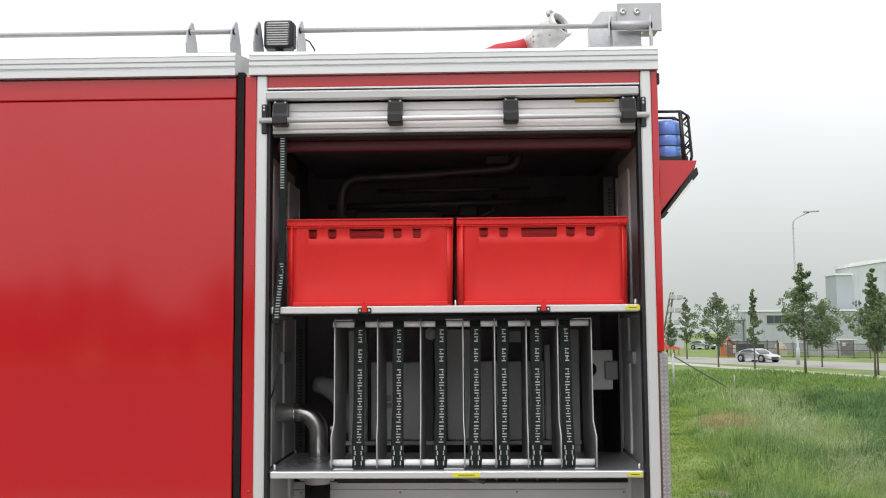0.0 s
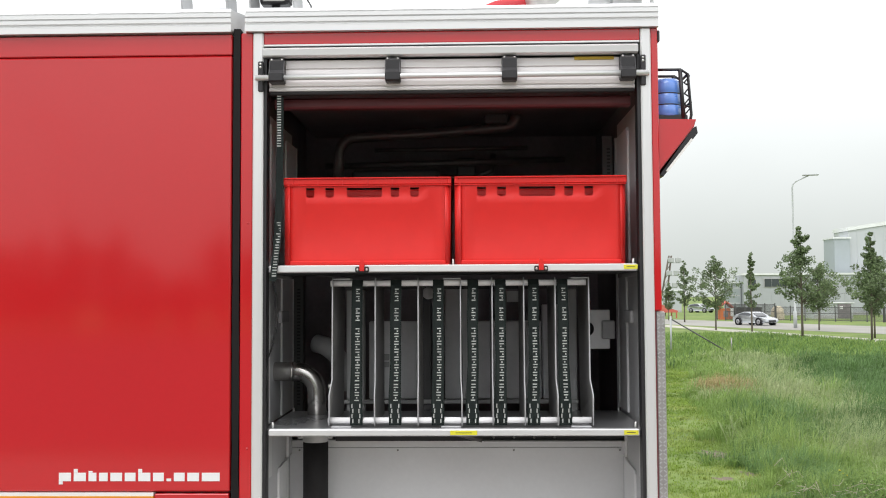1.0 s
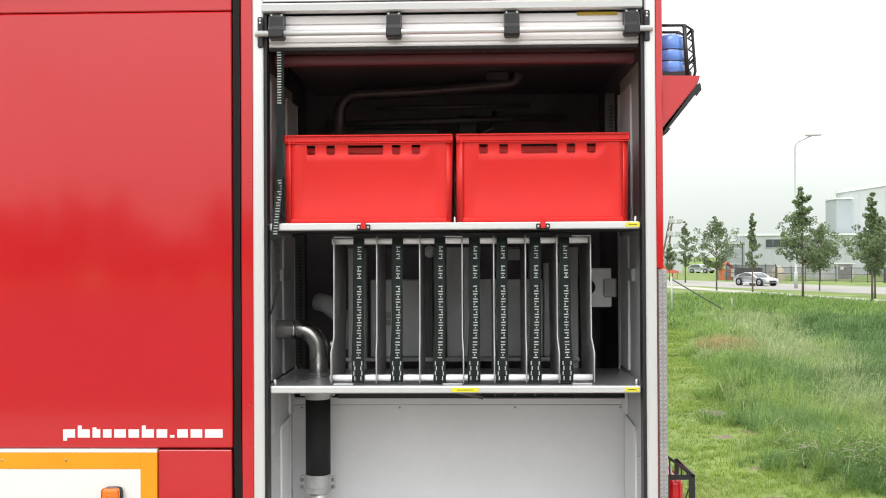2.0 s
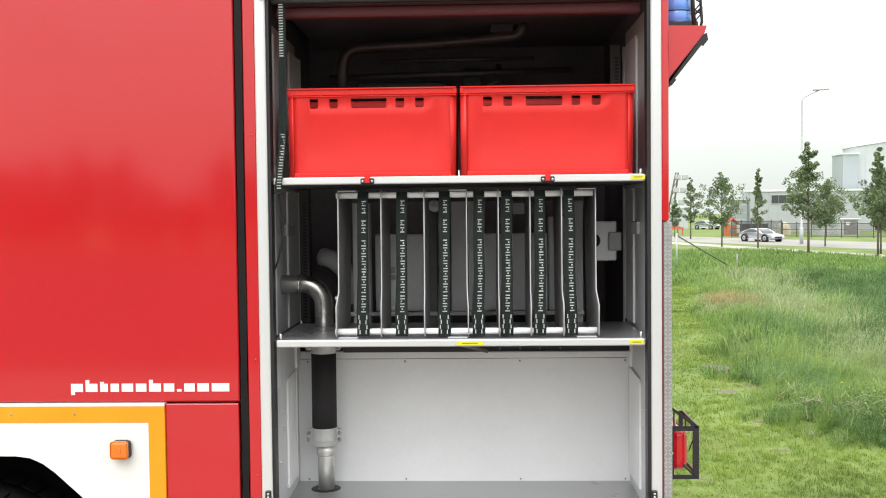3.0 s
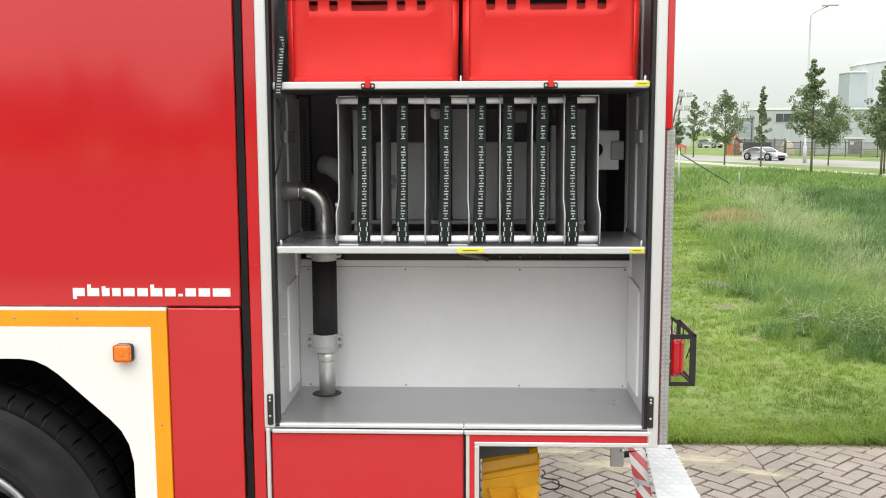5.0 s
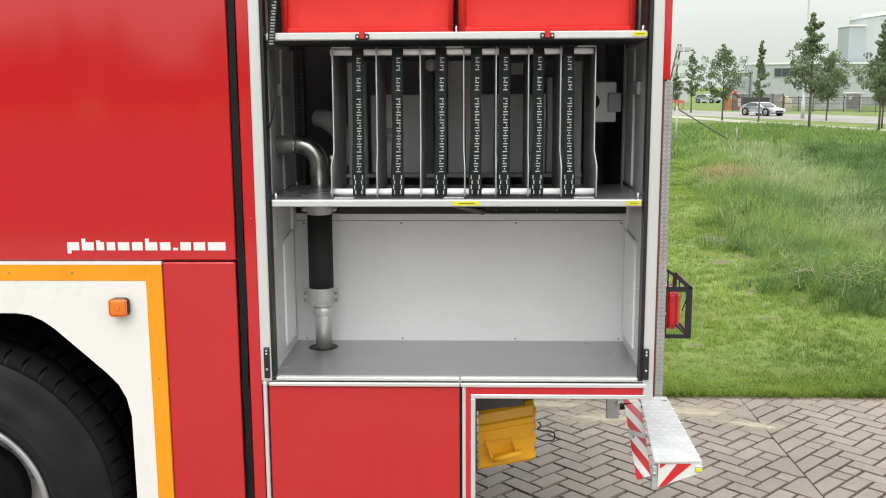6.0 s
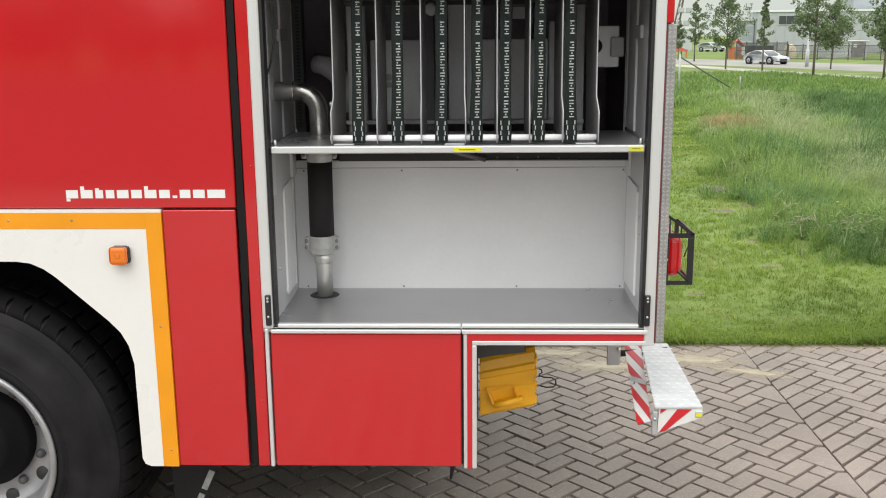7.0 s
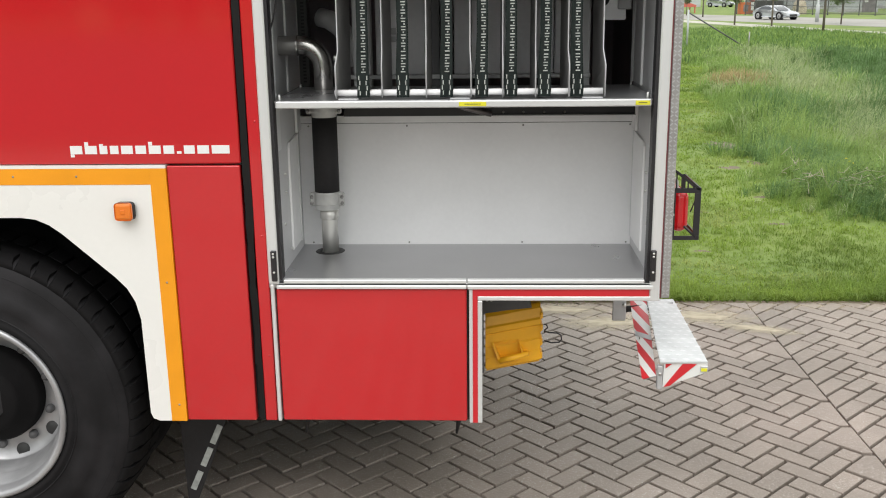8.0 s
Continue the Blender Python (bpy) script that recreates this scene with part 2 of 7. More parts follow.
STRAW = mat("dry_straw", (0.50, 0.40, 0.21), 0.8, var=0.2, island=0.2, leaf=0.3)
LEAF = mat("tree_leaf", (0.175, 0.235, 0.115), 0.55, var=0.25, grain=1.2, stain=0.6, stain_amt=0.25, island=0.4, spec=0.3, leaf=0.3)
BARK = mat("bark", (0.13, 0.11, 0.085), 0.9, var=0.3, grain=25, bump=0.6, bump_scale=40, stretch=(1, 1, 0.2))
WEED = mat("weed_leaf", (0.22, 0.335, 0.10), 0.5, var=0.25, island=0.3, spec=0.3, leaf=0.4)
FLOWER = mat("yellow_flower", (0.85, 0.70, 0.02), 0.6)
TWIG = mat("dead_twig", (0.46, 0.42, 0.32), 0.85, var=0.2, grain=60)
ASPHALT = mat("pale_asphalt", (0.33, 0.32, 0.29), 0.9, var=0.1, grain=20, stain=0.2, stain_amt=0.15, bump=0.3)
YARD = mat("dark_mirrored_ground", (0.055, 0.054, 0.052), 0.85, var=0.2, grain=30, stain=0.3, stain_amt=0.2, bump=0.3)
PATHCO = mat("concrete_path", (0.48, 0.46, 0.39), 0.9, var=0.1, grain=10, stain=0.3, stain_amt=0.12)
GALV = mat("galvanised_steel", (0.52, 0.525, 0.535), 0.42, metal=0.4, var=0.1, grain=30, stain=6, stain_amt=0.15)
CLAD = mat("hall_cladding", (0.41, 0.43, 0.45), 0.6, var=0.05, grain=1.0, stain=0.1, stain_amt=0.06)
CLAD2 = mat("tower_cladding", (0.37, 0.41, 0.43), 0.6, var=0.05, grain=1.0, stain=0.1, stain_amt=0.06)
CLAD3 = mat("pale_cladding", (0.50, 0.525, 0.54), 0.6, var=0.04, grain=1.0, stain=0.1, stain_amt=0.05)
ROOFW = mat("white_roofing", (0.76, 0.78, 0.78), 0.6, var=0.04, stain=0.2)
PANE = mat("dark_window", (0.05, 0.06, 0.065), 0.12, var=0.1, stain=0.6, coat=0.3)
CARSILVER = mat("silver_car_paint", (0.50, 0.52, 0.55), 0.25, metal=0.35, var=0.03, coat=0.5)
CARGLASS = mat("car_glass", (0.03, 0.035, 0.04), 0.08, coat=0.5)
WOODRED = mat("painted_orange_wood", (0.55, 0.16, 0.06), 0.7, var=0.2, grain=12)
AWN = mat("faded_red_canvas", (0.58, 0.14, 0.11), 0.8, var=0.1, grain=8)


# ---- mesh helpers ----
def box(bm, x0, x1, y0, y1, z0, z1, bevel=0.0, seg=1, m=None):
    """Adds a box, bevelled if asked."""
    r = bmesh.ops.create_cube(bm, size=1.0)
    vs = r["verts"]
    for v in vs:
        v.co = Vector(((x0 + x1) / 2 + v.co.x * (x1 - x0), (y0 + y1) / 2 + v.co.y * (y1 - y0), (z0 + z1) / 2 + v.co.z * (z1 - z0)))
    if bevel:
        es = list({e for v in vs for e in v.link_edges})
        out = bmesh.ops.bevel(bm, geom=es, offset=bevel, segments=seg, affect="EDGES", profile=0.5)
        vs = [v for v in {v for f in out["faces"] for v in f.verts} | {v for v in vs if v.is_valid}]
    if m is not None:
        bmesh.ops.transform(bm, matrix=m, verts=vs)
    return bm


def tube(bm, pts, r, seg=12, cap=True, radii=None):
    """Sweeps a circle along the points."""
    pts = [Vector(p) for p in pts]
    rings = []
    up = None
    for i, p in enumerate(pts):
        d = (pts[min(i + 1, len(pts) - 1)] - pts[max(i - 1, 0)]).normalized()
        if up is None:
            up = Vector((0, 0, 1)) if abs(d.z) < 0.9 else Vector((1, 0, 0))
        side = d.cross(up).normalized()
        up = side.cross(d).normalized()
        rad = radii[i] if radii else r
        rings.append([bm.verts.new(p + (side * math.cos(a) + up * math.sin(a)) * rad) for a in (2 * math.pi * k / seg for k in range(seg))])
    for a, b in zip(rings, rings[1:]):
        for k in range(seg):
            f = bm.faces.new((a[k], a[(k + 1) % seg], b[(k + 1) % seg], b[k]))
            f.smooth = True
    if cap:
        bm.faces.new(list(reversed(rings[0])))
        bm.faces.new(rings[-1])
    return bm


def arc(c, r, a0, a1, n, plane="xz"):
    """Points on an arc in a plane through c, angles in degrees."""
    out = []
    for k in range(n + 1):
        a = radians(a0 + (a1 - a0) * k / n)
        u, w = r * math.cos(a), r * math.sin(a)
        out.append({"xz": (c[0] + u, c[1], c[2] + w), "yz": (c[0], c[1] + u, c[2] + w), "xy": (c[0] + u, c[1] + w, c[2])}[plane])
    return out


def prism(bm, pts, y0, y1, axis="y", bevel=0.0):
    """A flat outline given as pairs, thickened along an axis."""
    def place(p, d):
        return {"y": (p[0], d, p[1]), "x": (d, p[0], p[1]), "z": (p[0], p[1], d)}[axis]
    a = [bm.verts.new(place(p, y0)) for p in pts]
    b = [bm.verts.new(place(p, y1)) for p in pts]
    fs = [bm.faces.new(a), bm.faces.new(list(reversed(b)))]
    for i in range(len(pts)):
        j = (i + 1) % len(pts)
        fs.append(bm.faces.new((a[j], a[i], b[i], b[j])))
    if bevel:
        es = [e for e in fs[0].edges] + [e for e in fs[1].edges]
        bmesh.ops.bevel(bm, geom=es, offset=bevel, segments=2, affect="EDGES")
    return bm


def lathe(bm, prof, c, axis="y", seg=48):
    """Turns a profile of (radius, along) about an axis through c."""
    rings = []
    for r, d in prof:
        ring = []
        for k in range(seg):
            a = 2 * math.pi * k / seg
            u, w = r * math.cos(a), r * math.sin(a)
            ring.append(bm.verts.new({"y": (c[0] + u, c[1] + d, c[2] + w), "z": (c[0] + u, c[1] + w, c[2] + d), "x": (c[0] + d, c[1] + u, c[2] + w)}[axis]))
        rings.append(ring)
    for a, b in zip(rings, rings[1:]):
        for k in range(seg):
            f = bm.faces.new((a[k], a[(k + 1) % seg], b[(k + 1) % seg], b[k]))
            f.smooth = True
    return bm


def finish(bm, name):
    bmesh.ops.recalc_face_normals(bm, faces=bm.faces[:])
    me = bpy.data.meshes.new(name)
    bm.to_mesh(me)
    bm.free()
    return me


def part(name, bm, material, parent, label=""):
    """Links a bmesh as one mesh object under a thing or a part."""
    me = finish(bm, name)
    me.materials.append(material)
    ob = new(name, me)
    ob.parent = parent
    if label:
        tagged(ob, label)
    return ob


def thing(name, label, category, loc=(0, 0, 0), group="", kind="", rz=0.0):
    ob = new(name)
    ob.empty_display_size = 0.1
    ob.matrix_basis = pose(*loc, 0, 0, rz)
    return tagged(ob, label, category, group, kind)


def solo(name, bm, material, label, category, group="", kind="", loc=None):
    """A thing of one mesh."""
    me = finish(bm, name)
    me.materials.append(material)
    ob = new(name, me)
    if loc:
        ob.location = loc
    return tagged(ob, label, category, group, kind)


def B(*a, **k):
    return box(bmesh.new(), *a, **k)


def tri_mesh(name, co, tris):
    """A mesh of triangles from arrays."""
    me = bpy.data.meshes.new(name)
    co, tris = np.asarray(co, np.float32), np.asarray(tris, np.int32)
    me.vertices.add(len(co))
    me.vertices.foreach_set("co", co.ravel())
    me.loops.add(tris.size)
    me.loops.foreach_set("vertex_index", tris.ravel())
    me.polygons.add(len(tris))
    me.polygons.foreach_set("loop_start", np.arange(0, tris.size, 3, dtype=np.int32))
    me.polygons.foreach_set("loop_total", np.full(len(tris), 3, np.int32))
    me.update(calc_edges=True)
    return me


# ---- ground ----
def smooth(a, b, x):
    t = np.clip((x - a) / (b - a), 0, 1)
    return t * t * (3 - 2 * t)


def land(x, y):
    """The height of the ground: a level yard, then a grass bank that falls to the road."""
    x, y = np.asarray(x, float), np.asarray(y, float)
    z = -0.70 * smooth(5, 32, y)
    z = z + 0.05 * np.sin(x * 0.9 + 1.3) * np.sin(y * 0.7) * smooth(4, 9, y) * (1 - smooth(28, 34, y))
    return np.where((y < 3.02) & (y > -9.5) & (x > -9) & (x < 9), -0.07, z)


def ground():
    xs = np.concatenate(([-1500, -600, -250, -120, -60, -30, -16.1, -16], np.arange(-15, 14, 1.0), [14, 14.1], np.arange(15, 60, 1.5), [80, 120, 250, 600, 1500]))
    ys = np.concatenate(([-1500, -600, -250, -120, -60, -30, -14.1, -14], np.arange(-13, 3, 1.0), [3.0, 3.06], np.arange(3.5, 40, 0.7), [44, 50, 60, 80, 120, 250, 600, 1500]))
    X, Y = np.meshgrid(xs, ys)
    co = np.stack([X.ravel(), Y.ravel(), land(X.ravel(), Y.ravel())], 1)
    w = len(xs)
    i = (np.arange(len(ys) - 1)[:, None] * w + np.arange(w - 1)).ravel()
    tris = np.concatenate([np.stack([i, i + 1, i + w + 1], 1), np.stack([i, i + w + 1, i + w], 1)])
    me = tri_mesh("ground", co, tris)
    me.materials.append(SOIL)
    return tagged(new("ground", me), "green grassy ground that falls gently to a road", "ground", kind="structure")


def strip(name, pts, z0, z1, material, label, category):
    return solo(name, prism(bmesh.new(), pts, z0, z1, "z"), material, label, category, kind="structure")


ground()
strip("road", [(4.5, 121.7), (37.4, 40.9), (47.5, 49.5), (10.2, 134.6)], -0.9, -0.685, ASPHALT, "pale grey asphalt road beyond the grass", "road")
strip("cycle_path", [(10.2, 111.5), (25.7, 37.7), (28.2, 40.3), (11.3, 114.5)], -0.9, -0.68, PATHCO, "narrow pale concrete path beside the road", "path")

# unseen ground behind the camera, added dark so the red paint mirrors less light
strip("asphalt_yard", [(-70, -50), (60, -50), (60, -9.7), (-70, -9.7)], -0.5, 0.012, YARD, "unseen dark ground added beyond the brick paving to darken reflections", "yard")


# ---- the fire truck ----
truck = thing("fire_truck", "red fire truck body with an open equipment locker and aluminium trim", "fire truck")


def tb(name, material, x0, x1, y0, y1, z0, z1, bevel=0.0, label="", parent=None):
    return part(name, B(x0, x1, y0, y1, z0, z1, bevel), material, parent or truck, label)


FRONT_X, REAR_X, WIDE = -6.6, 0.652, 2.5
# hull
tb("roof_plate", TREAD, FRONT_X, 0.64, 0.03, WIDE - 0.03, 2.83, 2.86)
tb("far_side_wall", RED, FRONT_X, REAR_X, WIDE - 0.03, WIDE, 1.0, 2.85)
tb("front_wall", RED, FRONT_X - 0.02, FRONT_X, 0.03, WIDE, 0.62, 2.85)
tb("rear_wall", RED, 0.634, REAR_X, 0.03, WIDE - 0.03, 0.995, 2.84)
tb("rear_floor", DARKGREY, 0.08, 0.634, 0.02, WIDE - 0.03, 0.992, 1.022)
tb("chassis_rail", BLACK, FRONT_X, 0.0, 0.78, 0.86, 0.66, 0.92, 0.006)
tb("chassis_rail", BLACK, FRONT_X, 0.0, 1.64, 1.72, 0.66, 0.92, 0.006)
tb("axle", BLACK, -1.725, -1.575, 0.1, 2.4, 0.51, 0.65, 0.03)
tb("far_skirt", RED, FRONT_X, -2.3, WIDE - 0.03, WIDE, 0.58, 1.0)
tb("far_skirt", RED, -1.0, 0.08, WIDE - 0.03, WIDE, 0.58, 1.0)
# unseen black blocks, added to keep light off the bricks below the truck
tb("under_tank", BLACK, -0.95, 0.06, 1.55, WIDE - 0.04, 0.18, 1.0, 0.03)
tb("under_tank", BLACK, -5.2, -2.35, 1.55, WIDE - 0.04, 0.30, 1.0, 0.03)
tb("under_tray", BLACK, -1.0, 0.06, 0.60, 0.92, 0.29, 0.95, 0.02)
tb("under_tray", BLACK, -1.0, 0.06, 0.925, 1.54, 0.18, 0.95, 0.02)
tb("axle_housing", BLACK, -2.0, -1.3, 0.80, 1.70, 0.24, 0.92, 0.05)
tb("front_skirt_back", DARKGREY, FRONT_X, -2.35, 0.03, WIDE - 0.04, 0.62, 1.4)
# side of the front module
tb("side_panel", RED, FRONT_X, -0.665, 0.0, 0.03, 1.430, 2.774, 0.004, "large glossy red side panel")
tb("upper_side_panel", RED, FRONT_X, -0.665, 0.0, 0.03, 2.7765, 2.842, 0.003)
tb("lower_side_panel", RED, -0.897, -0.668, 0.0, 0.03, 0.572, 1.424, 0.003)
tb("backing_sheet", DARK, FRONT_X, -0.662, 0.031, 0.05, 1.30, 2.85)
tb("panel_end", RUBBER, -0.668, -0.660, 0.031, 0.10, 0.60, 2.84)
rnd = random.Random(12)
zs = [0.578 + 0.02 * k for k in range(115)]
edge_l, edge_r = [], []
a = b = 0.0
for z in zs:
    ragged = 0.0016 if 0.80 < z < 1.34 else 0.0004
    a, b = 0.7 * a + rnd.gauss(0, ragged), 0.7 * b + rnd.gauss(0, ragged)
    edge_l.append((-0.6605 + a + (0.006 if z < 0.76 else 0.0), z))
    edge_r.append((-0.6395 + b + (0.0015 if z < 0.78 else 0.0), z))
bm = prism(bmesh.new(), edge_l + edge_r[::-1], -0.001, 0.10)
part("expansion_seal", bm, SEAL, truck, "black rubber gap seal between the body modules")
tb("seal_back", BLACK, -0.668, -0.640, 0.05, 0.10, 0.58, 2.86)
tb("red_pillar", RED, -0.6375, -0.5995, 0.0, 0.05, 0.572, 2.845, 0.003)
tb("lower_post", ALU, -0.595, -0.583, -0.006, 0.03, 0.572, 1.0425, 0.003)
tb("corner_post", ALU, -0.599, -0.5665, -0.006, 0.03, 1.043, 2.845, 0.004, "silver aluminium post beside the locker opening")
tb("guide_channel", BLACK, -0.5660, -0.5570, 0.004, 0.05, 1.055, 2.765)
tb("guide_channel", BLACK, 0.5895, 0.5995, 0.004, 0.05, 1.04, 2.765)
tb("corner_post", ALU, 0.600, 0.6315, -0.006, 0.03, 0.997, 2.845, 0.004, "silver aluminium post beside the locker opening")
tb("red_pillar", RED, 0.632, 0.654, 0.0, 0.05, 1.975, 2.845, 0.003)
plate = tb("corner_plate", WORN, 0.636, 0.664, 0.004, 0.06, 0.996, 1.972, 0.003, "dull treadplate protecting the rear corner")
bm = bmesh.new()
for k in range(76):
    for c in range(2):
        box(bm, -0.005, 0.005, -0.0012, 0.001, -0.0017, 0.0017, 0, 1, pose(0.6435 + 0.0135 * c, 0.004, 1.008 + 0.0127 * k, 0, 38 if (k + c) % 2 else -38, 0))
part("tread_pattern", bm, GALV, plate)
tb("red_edge", MAROON, 0.6318, 0.6358, 0.0, 0.03, 0.997, 1.972)
bm = B(0.652, 0.661, 0.0, 0.02, 2.802, 2.838, 0.003)
part("hinge_cap", bm, BLACK, truck)

# wheel-arch surround
arch = [(-1.37, 1.262), (-1.325, 1.256), (-1.285, 1.238), (-1.248, 1.211), (-1.090, 1.067), (-1.056, 1.030), (-1.033, 0.985), (-1.020, 0.925), (-1.018, 0.60), (-1.010, 0.58), (-0.99, 0.572)]
CX = -1.650
left = [(2 * CX - x, z) for x, z in arch]
part("arch_panel", prism(bmesh.new(), [(-0.9495, 0.572), (-0.9495, 1.3665), (2 * CX + 0.9495, 1.3665), (2 * CX + 0.9495, 0.572)] + left[::-1] + arch, -0.006, 0.02),
     WHITE, truck, "white panel cut out round the wheel")
tb("yellow_stripe", YELLOW, -0.949, -0.8985, -0.007, 0.02, 0.572, 1.417)
tb("yellow_stripe", YELLOW, 2 * CX + 0.8985, -0.9492, -0.007, 0.02, 1.367, 1.417)
tb("white_edge", WHITE, 2 * CX + 0.8985, -0.899, -0.006, 0.02, 1.4175, 1.4275)
bm = bmesh.new()
outline = [(x, z) for x, z in left[::-1] + arch]
for a, b in zip(outline, outline[1:]):
    quad = [bm.verts.new((a[0], 0.0, a[1])), bm.verts.new((b[0], 0.0, b[1])), bm.verts.new((b[0], 0.62, b[1])), bm.verts.new((a[0], 0.62, a[1]))]
    bm.faces.new(quad)
bmesh.ops.solidify(bm, geom=bm.faces[:], thickness=0.004)
part("wheel_house", bm, BLACK, truck)
tb("wheel_house_back", BLACK, 2 * CX + 1.0, -1.0, 0.70, 0.72, 0.62, 1.40)
for x, z in ((-1.18, 1.393), (-0.925, 1.05), (-0.92, 0.63), (-1.38, 1.393)):
    part("rivet", lathe(bmesh.new(), [(0.0035, 0.0), (0.0028, -0.0015), (0.0, -0.002)], (x, -0.007, z), "y", 10), STEELD, truck)
for x, z in ((-0.613, 2.25), (-0.613, 1.56), (-0.613, 1.2), (-0.613, 0.8)):
    part("rivet", lathe(bmesh.new(), [(0.0035, 0.0), (0.002, -0.002), (0.0, -0.002)], (x, 0.0, z), "y", 10), RED, truck)

marker = part("marker_light", B(-1.058, -1.000, -0.030, -0.005, 1.258, 1.316, 0.012, 2), BLACK, truck, "orange side marker light in a black base")
part("lens", B(-1.060, -1.005, -0.040, -0.028, 1.259, 1.315, 0.010, 3), AMBER, marker, "orange lens")
part("reflector", B(-1.041, -1.025, -0.0415, -0.039, 1.279, 1.295, 0.002), AMBER, marker)

# lettering on the panel stands as plain white bars
widths = (0.85, 0.85, 0.55, 0.6, 0.82, 0.75, 0.85, 0.75, 0.32, 0.75, 0.82, 1.25)
x, unit = -1.192, (0.496 - 11 * 0.0085) / sum(widths)
for k, wd in enumerate(widths):
    x1 = x + wd * unit
    tb("letter_bar", WHITEFILM, x, x1, -0.0012, 0.001, 1.462, 1.4875 if wd > 0.4 else 1.470)
    if k == 0:
        tb("letter_bar", WHITEFILM, x, x + 0.012, -0.0012, 0.001, 1.4525, 1.4615)
    if k in (1, 2, 6):
        tb("letter_bar", WHITEFILM, x, x + 0.012, -0.0012, 0.001, 1.488, 1.499 if k != 2 else 1.493)
    x = x1 + 0.0085


# roof rails: an extrusion with grooves, one for each module
def roof_rail(x0, x1):
    bm = bmesh.new()
    prof = [(-0.016, 2.846), (-0.016, 2.866), (-0.011, 2.869), (-0.011, 2.873), (-0.018, 2.876), (-0.018, 2.886), (-0.012, 2.888), (-0.012, 2.890), (-0.018, 2.892), (-0.018, 2.902), (-0.012, 2.904), (-0.012, 2.907), (-0.016, 2.909),
            (-0.014, 2.918), (0.05, 2.920), (0.05, 2.846)]
    prism(bm, prof, x0, x1, "x")
    return bm


part("roof_rail", roof_rail(-0.622, 0.655), ALUX, truck, "grooved aluminium roof rail")
part("roof_rail", roof_rail(FRONT_X, -0.666), ALUX, truck, "grooved aluminium roof rail")
bm = prism(bmesh.new(), [(-0.666, -0.014), (-0.634, 0.05), (-0.634, 0.10), (-0.70, 0.10)], 2.849, 2.916, "z", 0.002)
part("rail_end", bm, ALUX, truck)


def bracket(x, thick=0.005, y=0.03):
    """A pointed upright plate that carries the roof rod, with a foot."""
    bm = prism(bmesh.new(), [(y - 0.012, 2.92), (y + 0.045, 2.92), (y + 0.038, 2.965), (y + 0.020, 3.034), (y + 0.008, 3.036), (y - 0.012, 3.005), (y - 0.018, 2.96)], x, x + thick, "x", 0.001)
    for v in bm.verts:
        v.co.x += (v.co.y - y) * 0.32
    return part("rod_bracket", bm, GALV, truck, "grey metal plate that carries the roof rod")


for x in (-0.828, -0.686, -0.612, -0.474, 0.512, 0.640):
    bk = bracket(x)
    part("grommet", lathe(bmesh.new(), [(0.008, -0.002), (0.0105, -0.0015), (0.0105, 0.0065), (0.008, 0.007)], (x, 0.03, 3.000), "x", 16), BLACK, bk)
for x0, x1 in ((-0.825, -0.684), (-0.612, -0.470), (0.512, 0.642)):
    tb("bracket_foot", GALV, x0, x1, 0.0, 0.07, 2.920, 2.925, 0.001)
    for xx in (x0 + 0.05, x1 - 0.045):
        part("bolt", lathe(bmesh.new(), [(0.006, 0), (0.006, 0.004), (0.0, 0.005)], (xx, 0.02, 2.925), "z", 8), BOLT, truck)
part("roof_rod", tube(bmesh.new(), [(FRONT_X + 0.05, 0.03, 3.000), (-0.676, 0.03, 3.000)], 0.008), GALV, truck, "thin silver roof rod")
part("roof_rod", tube(bmesh.new(), [(-0.474, 0.03, 3.000), (0.648, 0.03, 3.000)], 0.008), GALV, truck, "thin silver roof rod")
part("rod_sleeve", tube(bmesh.new(), [(0.518, 0.03, 3.000), (0.640, 0.03, 3.000)], 0.0145, 16), GALV, truck)

# head of the opening and the rolled-up shutter
tb("head_band", RED, -0.566, 0.599, 0.002, 0.04, 2.808, 2.845, 0.002)
tb("drip_strip", ALUX, -0.566, 0.597, -0.004, 0.02, 2.8015, 2.8065)
tb("head_gap", BLACK, -0.566, 0.597, 0.008, 0.03, 2.795, 2.801)
bm = prism(bmesh.new(), [(-0.014, 2.770), (-0.016, 2.788), (-0.008, 2.7945), (0.012, 2.7945), (0.012, 2.766), (-0.008, 2.766)], -0.567, 0.592, "x", 0.001)
part("shutter_hood", bm, ALUX, truck, "rounded aluminium hood over the shutter")
shutter = part("roller_shutter", B(-0.552, 0.585, 0.024, 0.034, 2.662, 2.762), SLAT, truck, "rolled-up aluminium shutter edge")
for z0, z1 in ((2.734, 2.762), (2.706, 2.7325), (2.678, 2.7045), (2.6625, 2.6765)):
    bm = prism(bmesh.new(), [(0.0175, z0 + 0.002), (0.0165, (z0 + z1) / 2), (0.0175, z1 - 0.002), (0.026, z1), (0.026, z0)], -0.552, 0.585, "x")
    part("slat", bm, SLAT, shutter)
tb("bottom_seal", RUBBER, -0.552, 0.585, 0.016, 0.036, 2.652, 2.662, 0.003, "", shutter)
part("lift_bar", tube(bmesh.new(), [(-0.588, -0.014, 2.700), (0.623, -0.014, 2.703)], 0.009, 16), ALUX, shutter, "round silver lift bar")
